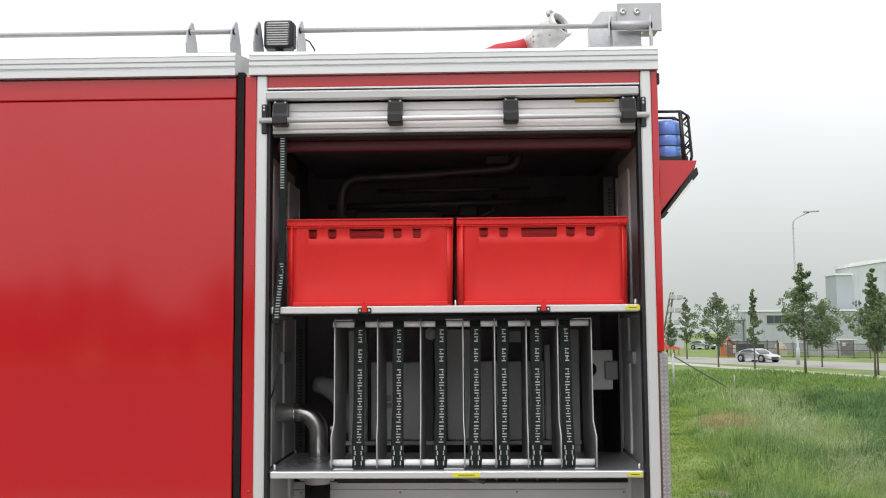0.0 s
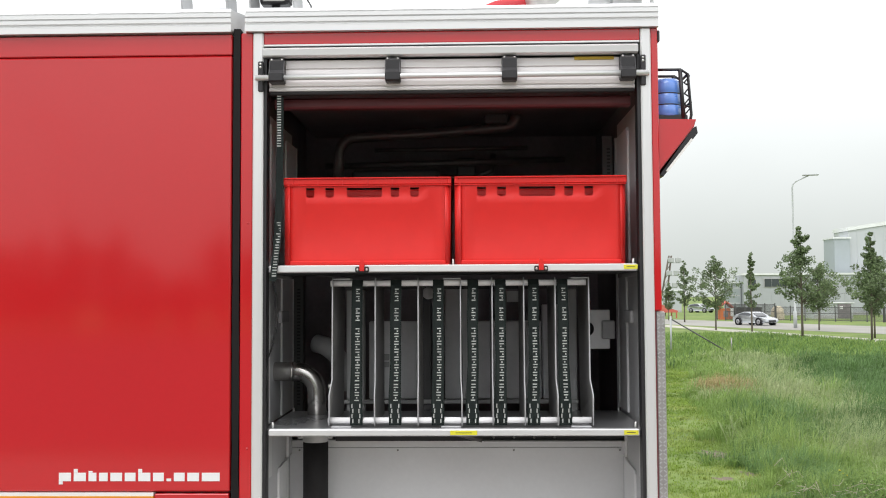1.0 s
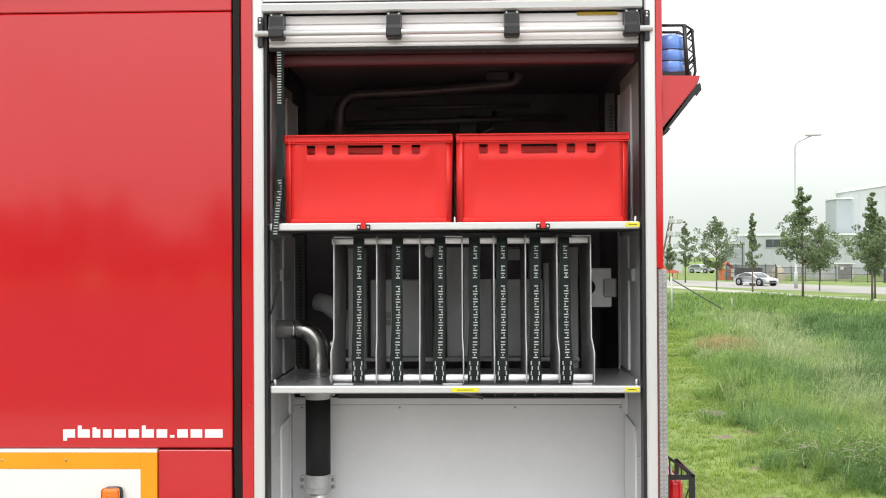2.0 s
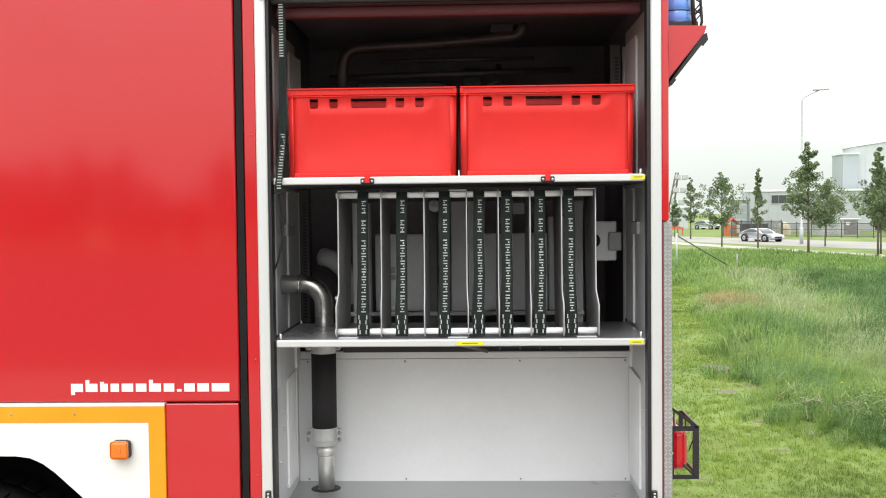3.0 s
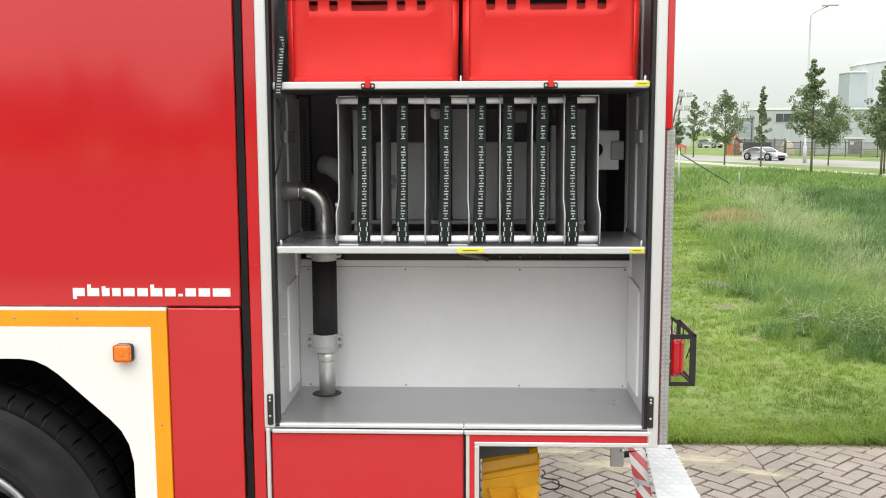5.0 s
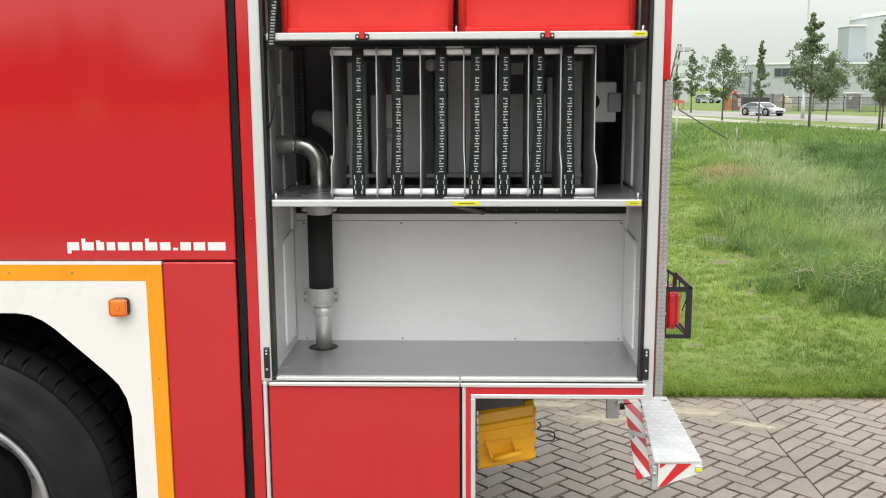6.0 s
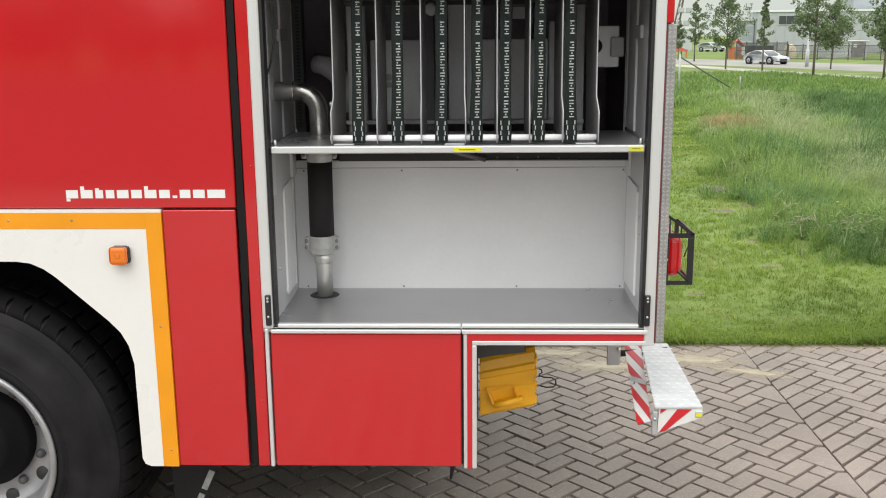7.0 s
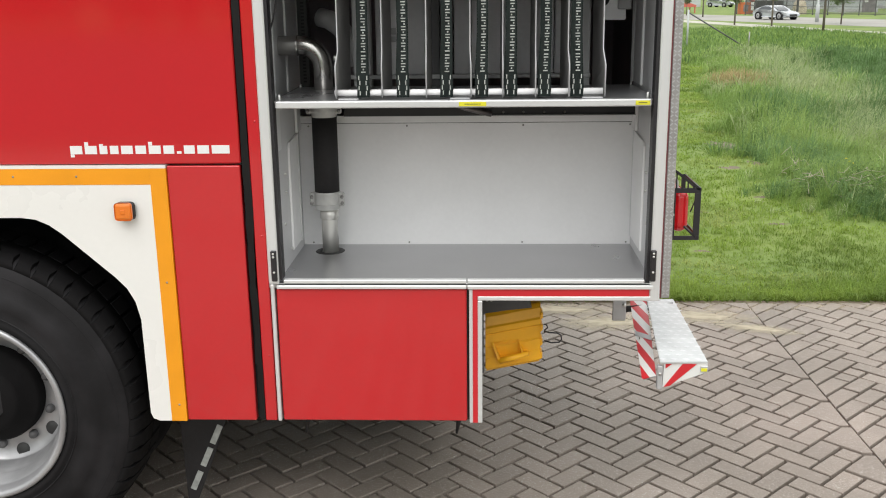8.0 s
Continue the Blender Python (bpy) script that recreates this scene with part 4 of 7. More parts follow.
# ---- things in and on the truck ----
def crate(x0, x1):
    """A stacking crate: double rim, tapered walls, five grip holes in the front."""
    w, d, h = x1 - x0, 0.36, 0.276
    t = thing("storage_crate", "bright red plastic crate with grip holes, standing on the upper shelf", "crate", ((x0 + x1) / 2, 0.04, 2.1185), "red crates on the shelf")
    cuts = []
    for cx, hw in ((-0.352, 0.026), (-0.232, 0.026), (-0.018, 0.108), (0.170, 0.026), (0.290, 0.026)):
        cuts.append(((cx * 0.5 - hw * 0.5) * w / 0.5 * 0.97, (cx * 0.5 + hw * 0.5) * w / 0.5 * 0.97))
    xs = sorted([-w / 2 + 0.020, w / 2 - 0.020] + [c for ab in cuts for c in ab])
    xs = sorted(xs + [s * (w / 2 - e) for s in (-1, 1) for e in (0.037, 0.044, 0.051, 0.058, 0.068)])
    zs = [0.004, 0.020, 0.045, 0.07, 0.095, 0.12, 0.145, 0.17, 0.19, 0.214, 0.244, 0.264]

    def dish(x, z):
        """How far the moulded wall curves inwards."""
        near_end = min(1.0, max(0.0, (w / 2 - 0.031 - abs(x)) / 0.037))
        return 0.004 * (1 - z / h) + 0.009 * math.sin(math.pi * min(1, max(0, (z - 0.01) / 0.22))) * near_end * near_end * (3 - 2 * near_end)
    for nm, y0 in (("front_wall", 0.006), ("back_wall", d - 0.011)):
        bm, fillets = bmesh.new(), bmesh.new()
        for i in range(len(xs) - 1):
            for j in range(len(zs) - 1):
                mid = (xs[i] + xs[i + 1]) / 2
                if j == 9 and any(a < mid < b for a, b in cuts):
                    continue
                ring = ((xs[i], zs[j]), (xs[i + 1], zs[j]), (xs[i + 1], zs[j + 1]), (xs[i], zs[j + 1]))
                f = bm.faces.new([bm.verts.new((x, y0 + dish(x, z), z)) for x, z in ring])
                f.smooth = True
        for a, b in cuts:
            for x, d1 in ((a, 1), (b, -1)):
                rr = 0.009
                ring = [(x - 0.001 * d1, zs[9] - 0.001)] + [(x + d1 * rr * (1 - math.cos(q)), zs[9] + rr * (1 - math.sin(q))) for q in (0.0, 0.4, 0.8, 1.2, 1.5708)]
                depth = y0 + dish(x, zs[9])
                prism(fillets, ring, depth + 0.0003, depth + 0.0037)
        bmesh.ops.remove_doubles(bm, verts=bm.verts[:], dist=1e-5)
        bmesh.ops.solidify(bm, geom=bm.faces[:], thickness=0.004)
        wall = part(nm, bm, CRATE, t)
        part("hole_corner", fillets, CRATE, wall)
    for sx in (-1, 1):
        part("side_wall", prism(bmesh.new(), [(sx * (w / 2 - 0.010), 0.004), (sx * (w / 2 - 0.005), 0.004), (sx * (w / 2 - 0.001), h - 0.004), (sx * (w / 2 - 0.006), h - 0.004)], 0.022, d - 0.008), CRATE, t)
        bm = bmesh.new()
        for k in range(8):
            a0, a1 = radians(90 * k / 8), radians(90 * (k + 1) / 8)
            q = [(sx * (w / 2 - 0.020 + 0.016 * math.sin(a)), 0.006 + 0.016 * (1 - math.cos(a)) + 0.004 * (1 - z / h), z) for a, z in ((a0, 0.004), (a1, 0.004), (a1, 0.258), (a0, 0.258))]
            f = bm.faces.new([bm.verts.new(v) for v in q])
            f.smooth = True
        bmesh.ops.remove_doubles(bm, verts=bm.verts[:], dist=1e-5)
        bmesh.ops.solidify(bm, geom=bm.faces[:], thickness=0.004)
        part("corner", bm, CRATE, t)
    part("base", B(-w / 2 + 0.010, w / 2 - 0.010, 0.008, d - 0.008, 0.0, 0.006), CRATE, t)
    part("foot_rim", B(-w / 2 + 0.018, w / 2 - 0.018, 0.004, 0.014, 0.0, 0.016, 0.004), CRATE, t)
    rim = bmesh.new()
    for z0, z1, o in ((h - 0.027, h - 0.0235, 0.001), (h - 0.022, h - 0.004, 0.002), (h - 0.005, h, -0.003)):
        box(rim, -w / 2, w / 2, o, o + 0.012, z0, z1, 0.002)
        box(rim, -w / 2, w / 2, d - 0.012, d, z0, z1, 0.002)
        box(rim, -w / 2, -w / 2 + 0.012, 0.0, d, z0, z1, 0.002)
        box(rim, w / 2 - 0.012, w / 2, 0.0, d, z0, z1, 0.002)
    for k in range(7):
        xx = -w / 2 + 0.03 + k * (w - 0.06) / 6
        box(rim, xx - 0.0015, xx + 0.0015, -0.001, 0.010, h - 0.026, h - 0.004)
    part("rim", rim, CRATE, t)
    return t


crate(-0.5115, 0.0145)
crate(0.0245, 0.5600)


def divider_rack():
    t = thing("divider_rack", "rack of upright metal dividers on the lower shelf", "rack", (0, 0, 1.6165))
    xs = (-0.362, -0.227, -0.092, 0.041, 0.140, 0.239, 0.337, 0.442)
    for i, x in enumerate(xs):
        flare = (-0.006, 0, 0, 0.003, 0, 0, 0.003, 0.006)[i]
        bm = prism(bmesh.new(), [(0.048, 0.004), (0.045, 0.10), (0.070, 0.145), (0.074, 0.30), (0.078, 0.455), (0.085, 0.462), (0.36, 0.462), (0.38, 0.44), (0.38, 0.004)], x - 0.0013, x + 0.0013, "x")
        for v in bm.verts:
            if v.co.z < 0.12:
                v.co.x += flare
        dv = part("divider", bm, DIVIDER, t, "grey sheet divider with a bright edge")
        edge = tube(bmesh.new(), [(x + flare, 0.047, 0.008), (x + flare, 0.044, 0.10), (x, 0.069, 0.145), (x, 0.073, 0.30), (x, 0.077, 0.455), (x, 0.085, 0.4625)], 0.0024, 6)
        part("edge", edge, GALV, dv)
        if i in (0, 3, 7):
            s = -1 if i in (3, 7) else 1
            part("lip", B(min(x, x + s * 0.062), max(x, x + s * 0.062), 0.044, 0.16, 0.0, 0.004, 0.001), GALV, dv)
            part("lip", B(min(x, x + s * 0.055), max(x, x + s * 0.055), 0.078, 0.16, 0.459, 0.463, 0.001), GALV, dv)
    for z, y, x0, x1 in ((0.0205, 0.066, -0.374, 0.444), (0.447, 0.096, -0.370, 0.436)):
        part("rod", tube(bmesh.new(), [(x0, y, z), (x1, y, z)], 0.0095, 14), LINER, t, "pale round cross rod")
    part("bolt", lathe(bmesh.new(), [(0.008, 0), (0.008, -0.012), (0, -0.013)], (-0.362, 0.07, 0.125), "x", 10), BOLT, t)
    rnd = random.Random(5)
    for x in (-0.285, -0.164, -0.031, 0.076, 0.164, 0.266, 0.364):
        lean = rnd.uniform(-0.004, 0.004)
        hw = 0.0195
        bm = bmesh.new()
        rows = [(0.006, 0.056, 0.0), (0.03, 0.052, 0.001), (0.08, 0.054, -0.001), (0.20, 0.060, lean), (0.33, 0.068, lean * 0.6), (0.44, 0.078, lean * 1.2), (0.458, 0.090, lean)]
        grid = [[bm.verts.new((x + dx - hw * (1 - 0.12 * (z > 0.1)), y, z)), bm.verts.new((x + dx + hw * (1 - 0.12 * (z > 0.1)), y + 0.002, z))] for z, y, dx in rows]
        for a, b in zip(grid, grid[1:]):
            bm.faces.new((a[0], a[1], b[1], b[0]))
        bmesh.ops.solidify(bm, geom=bm.faces[:], thickness=0.0016)
        st = part("strap", bm, STRAP, t, "dark green woven strap with pale print")
        # worn print as plain bars, and a wavy stitch at the foot
        pr = bmesh.new()
        def at_z(z):
            for (za, ya, da), (zb, yb, db) in zip(rows, rows[1:]):
                if za <= z <= zb:
                    f = (z - za) / (zb - za)
                    return ya + f * (yb - ya), da + f * (db - da)
            return rows[-1][1], rows[-1][2]
        def bar(z0, z1, half, mid=0.0):
            (ya, da), (yb, db) = at_z(z0), at_z(z1)
            o = x + 0.003 + mid
            vs = [pr.verts.new((o + da - half, ya - 0.0028, z0)), pr.verts.new((o + da + half, ya - 0.0018, z0)), pr.verts.new((o + db + half, yb - 0.0018, z1)), pr.verts.new((o + db - half, yb - 0.0028, z1))]
            pr.faces.new(vs)
        def mark(z0, high, wide, style):
            bar(z0, z0 + 0.0034, wide)
            bar(z0 + high - 0.0034, z0 + high, wide * (1.0, 0.94, 0.88)[style])
            bar(z0 + high * 0.38, z0 + high * 0.62, wide * 0.30, (-0.45, 0.0, 0.45)[style] * wide)
        z = 0.082
        for k, wlet in enumerate((1, 1, 0.45, 1, 1, 1, 1, 1, 1, 1)):
            if wlet == 1:
                mark(z, 0.0190, 0.0070, (k * 7 + 2) % 3 if k % 4 else 1)
            else:
                bar(z, z + 0.0036, 0.0068)
            z += 0.0242 * (0.5 if wlet < 1 else 1)
        z += 0.018
        for k in range(2):
            mark(z, 0.0165, 0.0064, 1 - k)
            z += 0.0225
        z += 0.016
        for k, wlet in enumerate((1, 1, 0.5, 1)):
            if z + 0.019 > 0.452:
                break
            if wlet == 1:
                mark(z, 0.0165, 0.0062, (k + 2) % 3)
            else:
                bar(z, z + 0.0034, 0.0062)
            z += 0.0225 * wlet
        for s in (-1, 1):
            for k in range(4):
                zz = 0.014 + k * 0.0155
                xo = x + s * (0.0095 + (0.0028 if k % 2 else 0))
                vs = [pr.verts.new((xo - 0.0016, 0.0495, zz)), pr.verts.new((xo + 0.0016, 0.0495, zz)), pr.verts.new((xo + 0.0016, 0.0495, zz + 0.0125)), pr.verts.new((xo - 0.0016, 0.0495, zz + 0.0125))]
                pr.faces.new(vs)
        tagged(part("print", pr, PRINT, st), kind="stuff")
    return t


divider_rack()


def hanging_strap():
    t = thing("hanging_strap", "dark pull strap with pale print hanging from the shutter", "strap", (-0.524, 0.020, 2.07))
    bm = bmesh.new()
    rows = [(0.60, 0.004, 0.004), (0.50, 0.002, 0.005), (0.30, 0.0, 0.003), (0.15, -0.008, 0.0), (0.03, -0.026, -0.008), (0.0, -0.028, -0.011)]
    g = [[bm.verts.new((dx - 0.010, y, z)), bm.verts.new((dx + 0.011, y + 0.003, z))] for z, y, dx in rows]
    for a, b in zip(g, g[1:]):
        bm.faces.new((a[0], a[1], b[1], b[0]))
    bmesh.ops.solidify(bm, geom=bm.faces[:], thickness=0.002)
    st = part("webbing", bm, STRAP, t)
    pr = bmesh.new()
    def bars(z0, n, step):
        for k in range(n):
            z = z0 + k * step
            y = -0.0035 if z > 0.15 else -0.004 - 0.020 * (0.15 - z) / 0.12
            dx = 0.003 if z > 0.15 else 0.003 - 0.010 * (0.15 - z) / 0.14
            y2 = y - 0.0018
            for a, b, l, r in ((0.0, 0.0036, -0.006, 0.007), (0.0085, 0.0112, -0.006, 0.007)):
                pr.faces.new([pr.verts.new((dx + l, y2, z + a)), pr.verts.new((dx + r, y2, z + a)), pr.verts.new((dx + r, y2, z + b)), pr.verts.new((dx + l, y2, z + b))])
    bars(0.015, 10, 0.0175)
    bars(0.420, 10, 0.0165)
    tagged(part("print", pr, PRINT, st), kind="stuff")


hanging_strap()


def delivery_pipe():
    t = thing("delivery_pipe", "steel delivery pipe with a black rubber sleeve and clamps", "pipe", (-0.465, 0.392, 1.046))
    up = [(0.004, 0.0, 0.0), (0.004, 0.0, 0.2)]
    part("lower_pipe", tube(bmesh.new(), up, 0.0285, 24), SATIN, t, "satin steel pipe end")
    part("collar", lathe(bmesh.new(), [(0.0285, 0.118), (0.0325, 0.122), (0.0325, 0.152), (0.0285, 0.153)], (0.004, 0.0, 0.0), "z", 24), SATIN, t)
    part("floor_ring", lathe(bmesh.new(), [(0.029, 0.001), (0.050, 0.0015), (0.052, 0.0)], (0.002, 0.0, 0.0), "z", 28), INK, t, "dark hole in the floor")
    part("sleeve", tube(bmesh.new(), [(0.0, 0.0, 0.215), (0.0, 0.0, 0.478)], 0.0430, 28), RUBBER, t, "black rubber sleeve")
    for z0, z1, r in ((0.152, 0.218, 0.047), (0.474, 0.532, 0.047)):
        c = part("clamp", lathe(bmesh.new(), [(r - 0.014, z0), (r - 0.004, z0 + 0.004), (r - 0.002, z0 + 0.02), (r, z0 + 0.024), (r, z1 - 0.006), (r - 0.003, z1), (r - 0.02, z1)], (0, 0, 0), "z", 48), CAST, t, "cast grey clamp")
        for face in c.data.polygons:
            face.use_smooth = False
        for s in (-1, 1):
            part("ear", B(min(s * 0.038, s * 0.061), max(s * 0.038, s * 0.061), -0.016, 0.004, z0 + 0.014, z1 - 0.004, 0.004), CAST, c)
            for dz in (0.026, 0.048):
                part("bolt", lathe(bmesh.new(), [(0.0065, 0), (0.006, -0.006), (0, -0.007)], (s * 0.053, -0.016, z0 + dz), "y", 8), STEELD, c)
    pts = [(0.004, 0.0, 0.53), (0.004, 0.0, 0.645)] + arc((-0.066, 0.0, 0.648), 0.070, 0, 90, 9)[1:] + [(-0.190, 0.0, 0.718)]
    part("elbow", tube(bmesh.new(), pts, 0.0325, 24), STEEL, t, "bent polished steel elbow")
    part("weld", lathe(bmesh.new(), [(0.0325, -0.003), (0.0345, 0.0), (0.0325, 0.003)], (-0.080, 0.0, 0.718), "x", 24), STEEL, t)


delivery_pipe()
bm = tube(bmesh.new(), [(-0.50, 0.62, 1.850), (-0.465, 0.60, 1.842), (-0.425, 0.60, 1.812), (-0.39, 0.60, 1.76), (-0.375, 0.6, 1.68)], 0.034, 14)
solo("corrugated_duct", bm, MIDGREY, "grey flexible duct deep inside the locker", "duct")


def work_light():
    t = thing("work_light", "square black work light with ribbed lens on the roof", "light", (-0.545, 0.05, 2.925))
    part("housing", B(-0.047, 0.047, 0.0, 0.055, 0.027, 0.120, 0.010, 2), BLACK, t)
    part("lens", B(-0.038, 0.036, -0.004, 0.004, 0.036, 0.110, 0.004), CLEAR, t, "pale ribbed lens")
    for k in range(9):
        part("louvre", B(-0.038, 0.036, -0.0065, -0.003, 0.040 + 0.0078 * k, 0.0425 + 0.0078 * k), DARKGREY, t)
    bm = bmesh.new()
    for k in range(6):
        box(bm, 0.040, 0.050, 0.010 + 0.007 * k, 0.013 + 0.007 * k, 0.035, 0.112)
    part("cooling_fin", bm, BLACK, t)
    part("stem", lathe(bmesh.new(), [(0.024, 0.0), (0.022, 0.005), (0.012, 0.012), (0.014, 0.03)], (0, 0.03, 0), "z", 16), BLACK, t)
    part("cable", tube(bmesh.new(), [(0.045, 0.05, 0.076), (0.070, 0.05, 0.074), (0.094, 0.05, 0.060), (0.110, 0.05, 0.034), (0.114, 0.05, -0.004)], 0.0025, 8), BLACK, t)


work_light()


def roof_box():
    t = thing("roof_box", "grey treadplate box with a bolted plate on the roof edge", "box", (0.54, 0.10, 2.86))
    body = part("body", prism(bmesh.new(), [(-0.080, 0.0), (-0.080, 0.166), (-0.042, 0.218), (0.09, 0.218), (0.09, 0.0)], 0.02, 0.06, "y", 0.002), TREAD, t)
    bm = bmesh.new()
    for i in range(13):
        for j in range(13):
            x, z = -0.072 + 0.0125 * i, 0.05 + 0.0125 * j
            if z > 0.155 and x < -0.045 + (z - 0.155) * 0.7:
                continue
            s = 1 if (i + j) % 2 else -1
            box(bm, -0.0055, 0.0055, -0.0008, 0.001, -0.0012, 0.0012, 0, 1, pose(x, 0.02, z, 0, 45 * s, 0))
    part("tread_pattern", bm, TREAD, body)
    pl = part("plate", B(0.010, 0.152, -0.004, 0.004, 0.142, 0.236, 0.002), GALV, t, "bolted grey plate")
    part("plate_back", B(0.100, 0.148, 0.004, 0.10, 0.155, 0.218, 0.002), GALV, t)
    for x, z in ((0.028, 0.207), (0.073, 0.207), (0.050, 0.153)):
        part("bolt", lathe(bmesh.new(), [(0.011, 0.0), (0.010, -0.006), (0.004, -0.006), (0.004, -0.003), (0, -0.003)], (x, -0.004, z), "y", 12), BOLT, pl)


roof_box()


def roof_nozzle():
    t = thing("hose_nozzle", "grey metal hose nozzle with a red hose lying on the roof", "nozzle", (0.20, 0.30, 2.86))
    part("hose", tube(bmesh.new(), [(-0.20, 0.05, 0.06), (-0.09, 0.0, 0.115), (-0.03, 0.0, 0.140), (0.035, 0.0, 0.150), (0.065, 0.0, 0.158)], 0.030, 14), HOSE, t, "red hose")
    m = Matrix.Translation((0.132, 0, 0.188)) @ Matrix.Rotation(radians(-42), 4, "Z") @ Matrix.Rotation(radians(65), 4, "Y") @ Matrix.Scale(1.15, 4)

    def turned(name, prof, material, parent, label=""):
        bm = lathe(bmesh.new(), prof, (0, 0, 0), "z", 28)
        bmesh.ops.transform(bm, matrix=m, verts=bm.verts[:])
        return part(name, bm, material, parent, label)
    body = turned("body", [(0.0, -0.058), (0.040, -0.058), (0.042, -0.054), (0.0425, 0.045), (0.0405, 0.050), (0.0405, 0.058), (0.0425, 0.060), (0.0425, 0.070), (0.038, 0.073), (0.033, 0.070), (0.031, 0.030), (0.0, 0.028)], NOZZLE, t, "pale cast nozzle body")
    turned("collar", [(0.038, -0.082), (0.046, -0.080), (0.048, -0.074), (0.048, -0.060), (0.045, -0.056), (0.038, -0.056)], WHITE, t, "white collar")
    turned("inner_ring", [(0.022, 0.060), (0.026, 0.066), (0.030, 0.062), (0.030, 0.032), (0.022, 0.032)], STEELD, body)
    lug = tube(bmesh.new(), arc((0, 0, 0), 0.022, 0, 180, 8, "yz"), 0.006, 8)
    bmesh.ops.transform(lug, matrix=m @ Matrix.Translation((-0.038, 0, 0.052)) @ Matrix.Rotation(radians(-90), 4, "Y"), verts=lug.verts[:])
    part("lug", lug, CAST, body, "cast lug")
    rnd = random.Random(2)
    for k in range(9):
        a, zz, rr = rnd.uniform(-2.2, -0.9), rnd.uniform(-0.045, 0.04), rnd.uniform(0.002, 0.0042)
        bm = lathe(bmesh.new(), [(rr, 0.0), (rr * 0.7, -0.002), (0, -0.002)], (0, -0.042, 0), "y", 8)
        bmesh.ops.transform(bm, matrix=m @ Matrix.Translation((0, 0, zz)) @ Matrix.Rotation(a + math.pi / 2, 4, "Z"), verts=bm.verts[:])
        part("rivet", bm, STEELD, body)


roof_nozzle()


def beacon():
    t = thing("blue_beacon", "blue warning beacon in a black wire guard on the rear", "beacon", (0.652, 0.10, 2.566))
    part("base", B(0.0, 0.106, -0.034, 0.06, 0.0, 0.022, 0.004), BLACK, t)
    d = part("dome", lathe(bmesh.new(), [(0.044, 0.018), (0.047, 0.022), (0.047, 0.052), (0.045, 0.055), (0.047, 0.058), (0.047, 0.088), (0.045, 0.091), (0.047, 0.094), (0.046, 0.126), (0.039, 0.138), (0.0, 0.142)], (0.048, 0.012, 0.0), "z", 32), BLUELENS, t, "blue ribbed dome")
    for z in (0.055, 0.091):
        part("band", lathe(bmesh.new(), [(0.0472, z - 0.0016), (0.0484, z), (0.0472, z + 0.0016)], (0.048, 0.012, 0.0), "z", 32), BLACK, d)
    for y in (-0.032, 0.06):
        pts = [(0.0, y, 0.164), (0.086, y, 0.164), (0.108, y, 0.150), (0.117, y, 0.02), (0.112, y, 0.0)]
        part("guard_bar", tube(bmesh.new(), pts, 0.0046, 8), BLACK, t)
        part("guard_bar", tube(bmesh.new(), [(0.084, y, 0.164), (0.092, y, 0.01)], 0.0066, 8), BLACK, t)
        for k in range(4):
            z = 0.02 + 0.034 * k
            part("guard_brace", tube(bmesh.new(), [(0.096, y, z), (0.114, y, z + 0.022)], 0.0025, 6), BLACK, t)
            part("guard_brace", tube(bmesh.new(), [(0.114, y, z + 0.022), (0.096, y, z + 0.034)], 0.0025, 6), BLACK, t)
    for x, z in ((0.108, 0.150), (0.116, 0.06), (0.112, 0.004)):
        part("guard_bar", tube(bmesh.new(), [(x, -0.032, z), (x, 0.06, z)], 0.004, 8), BLACK, t)


beacon()


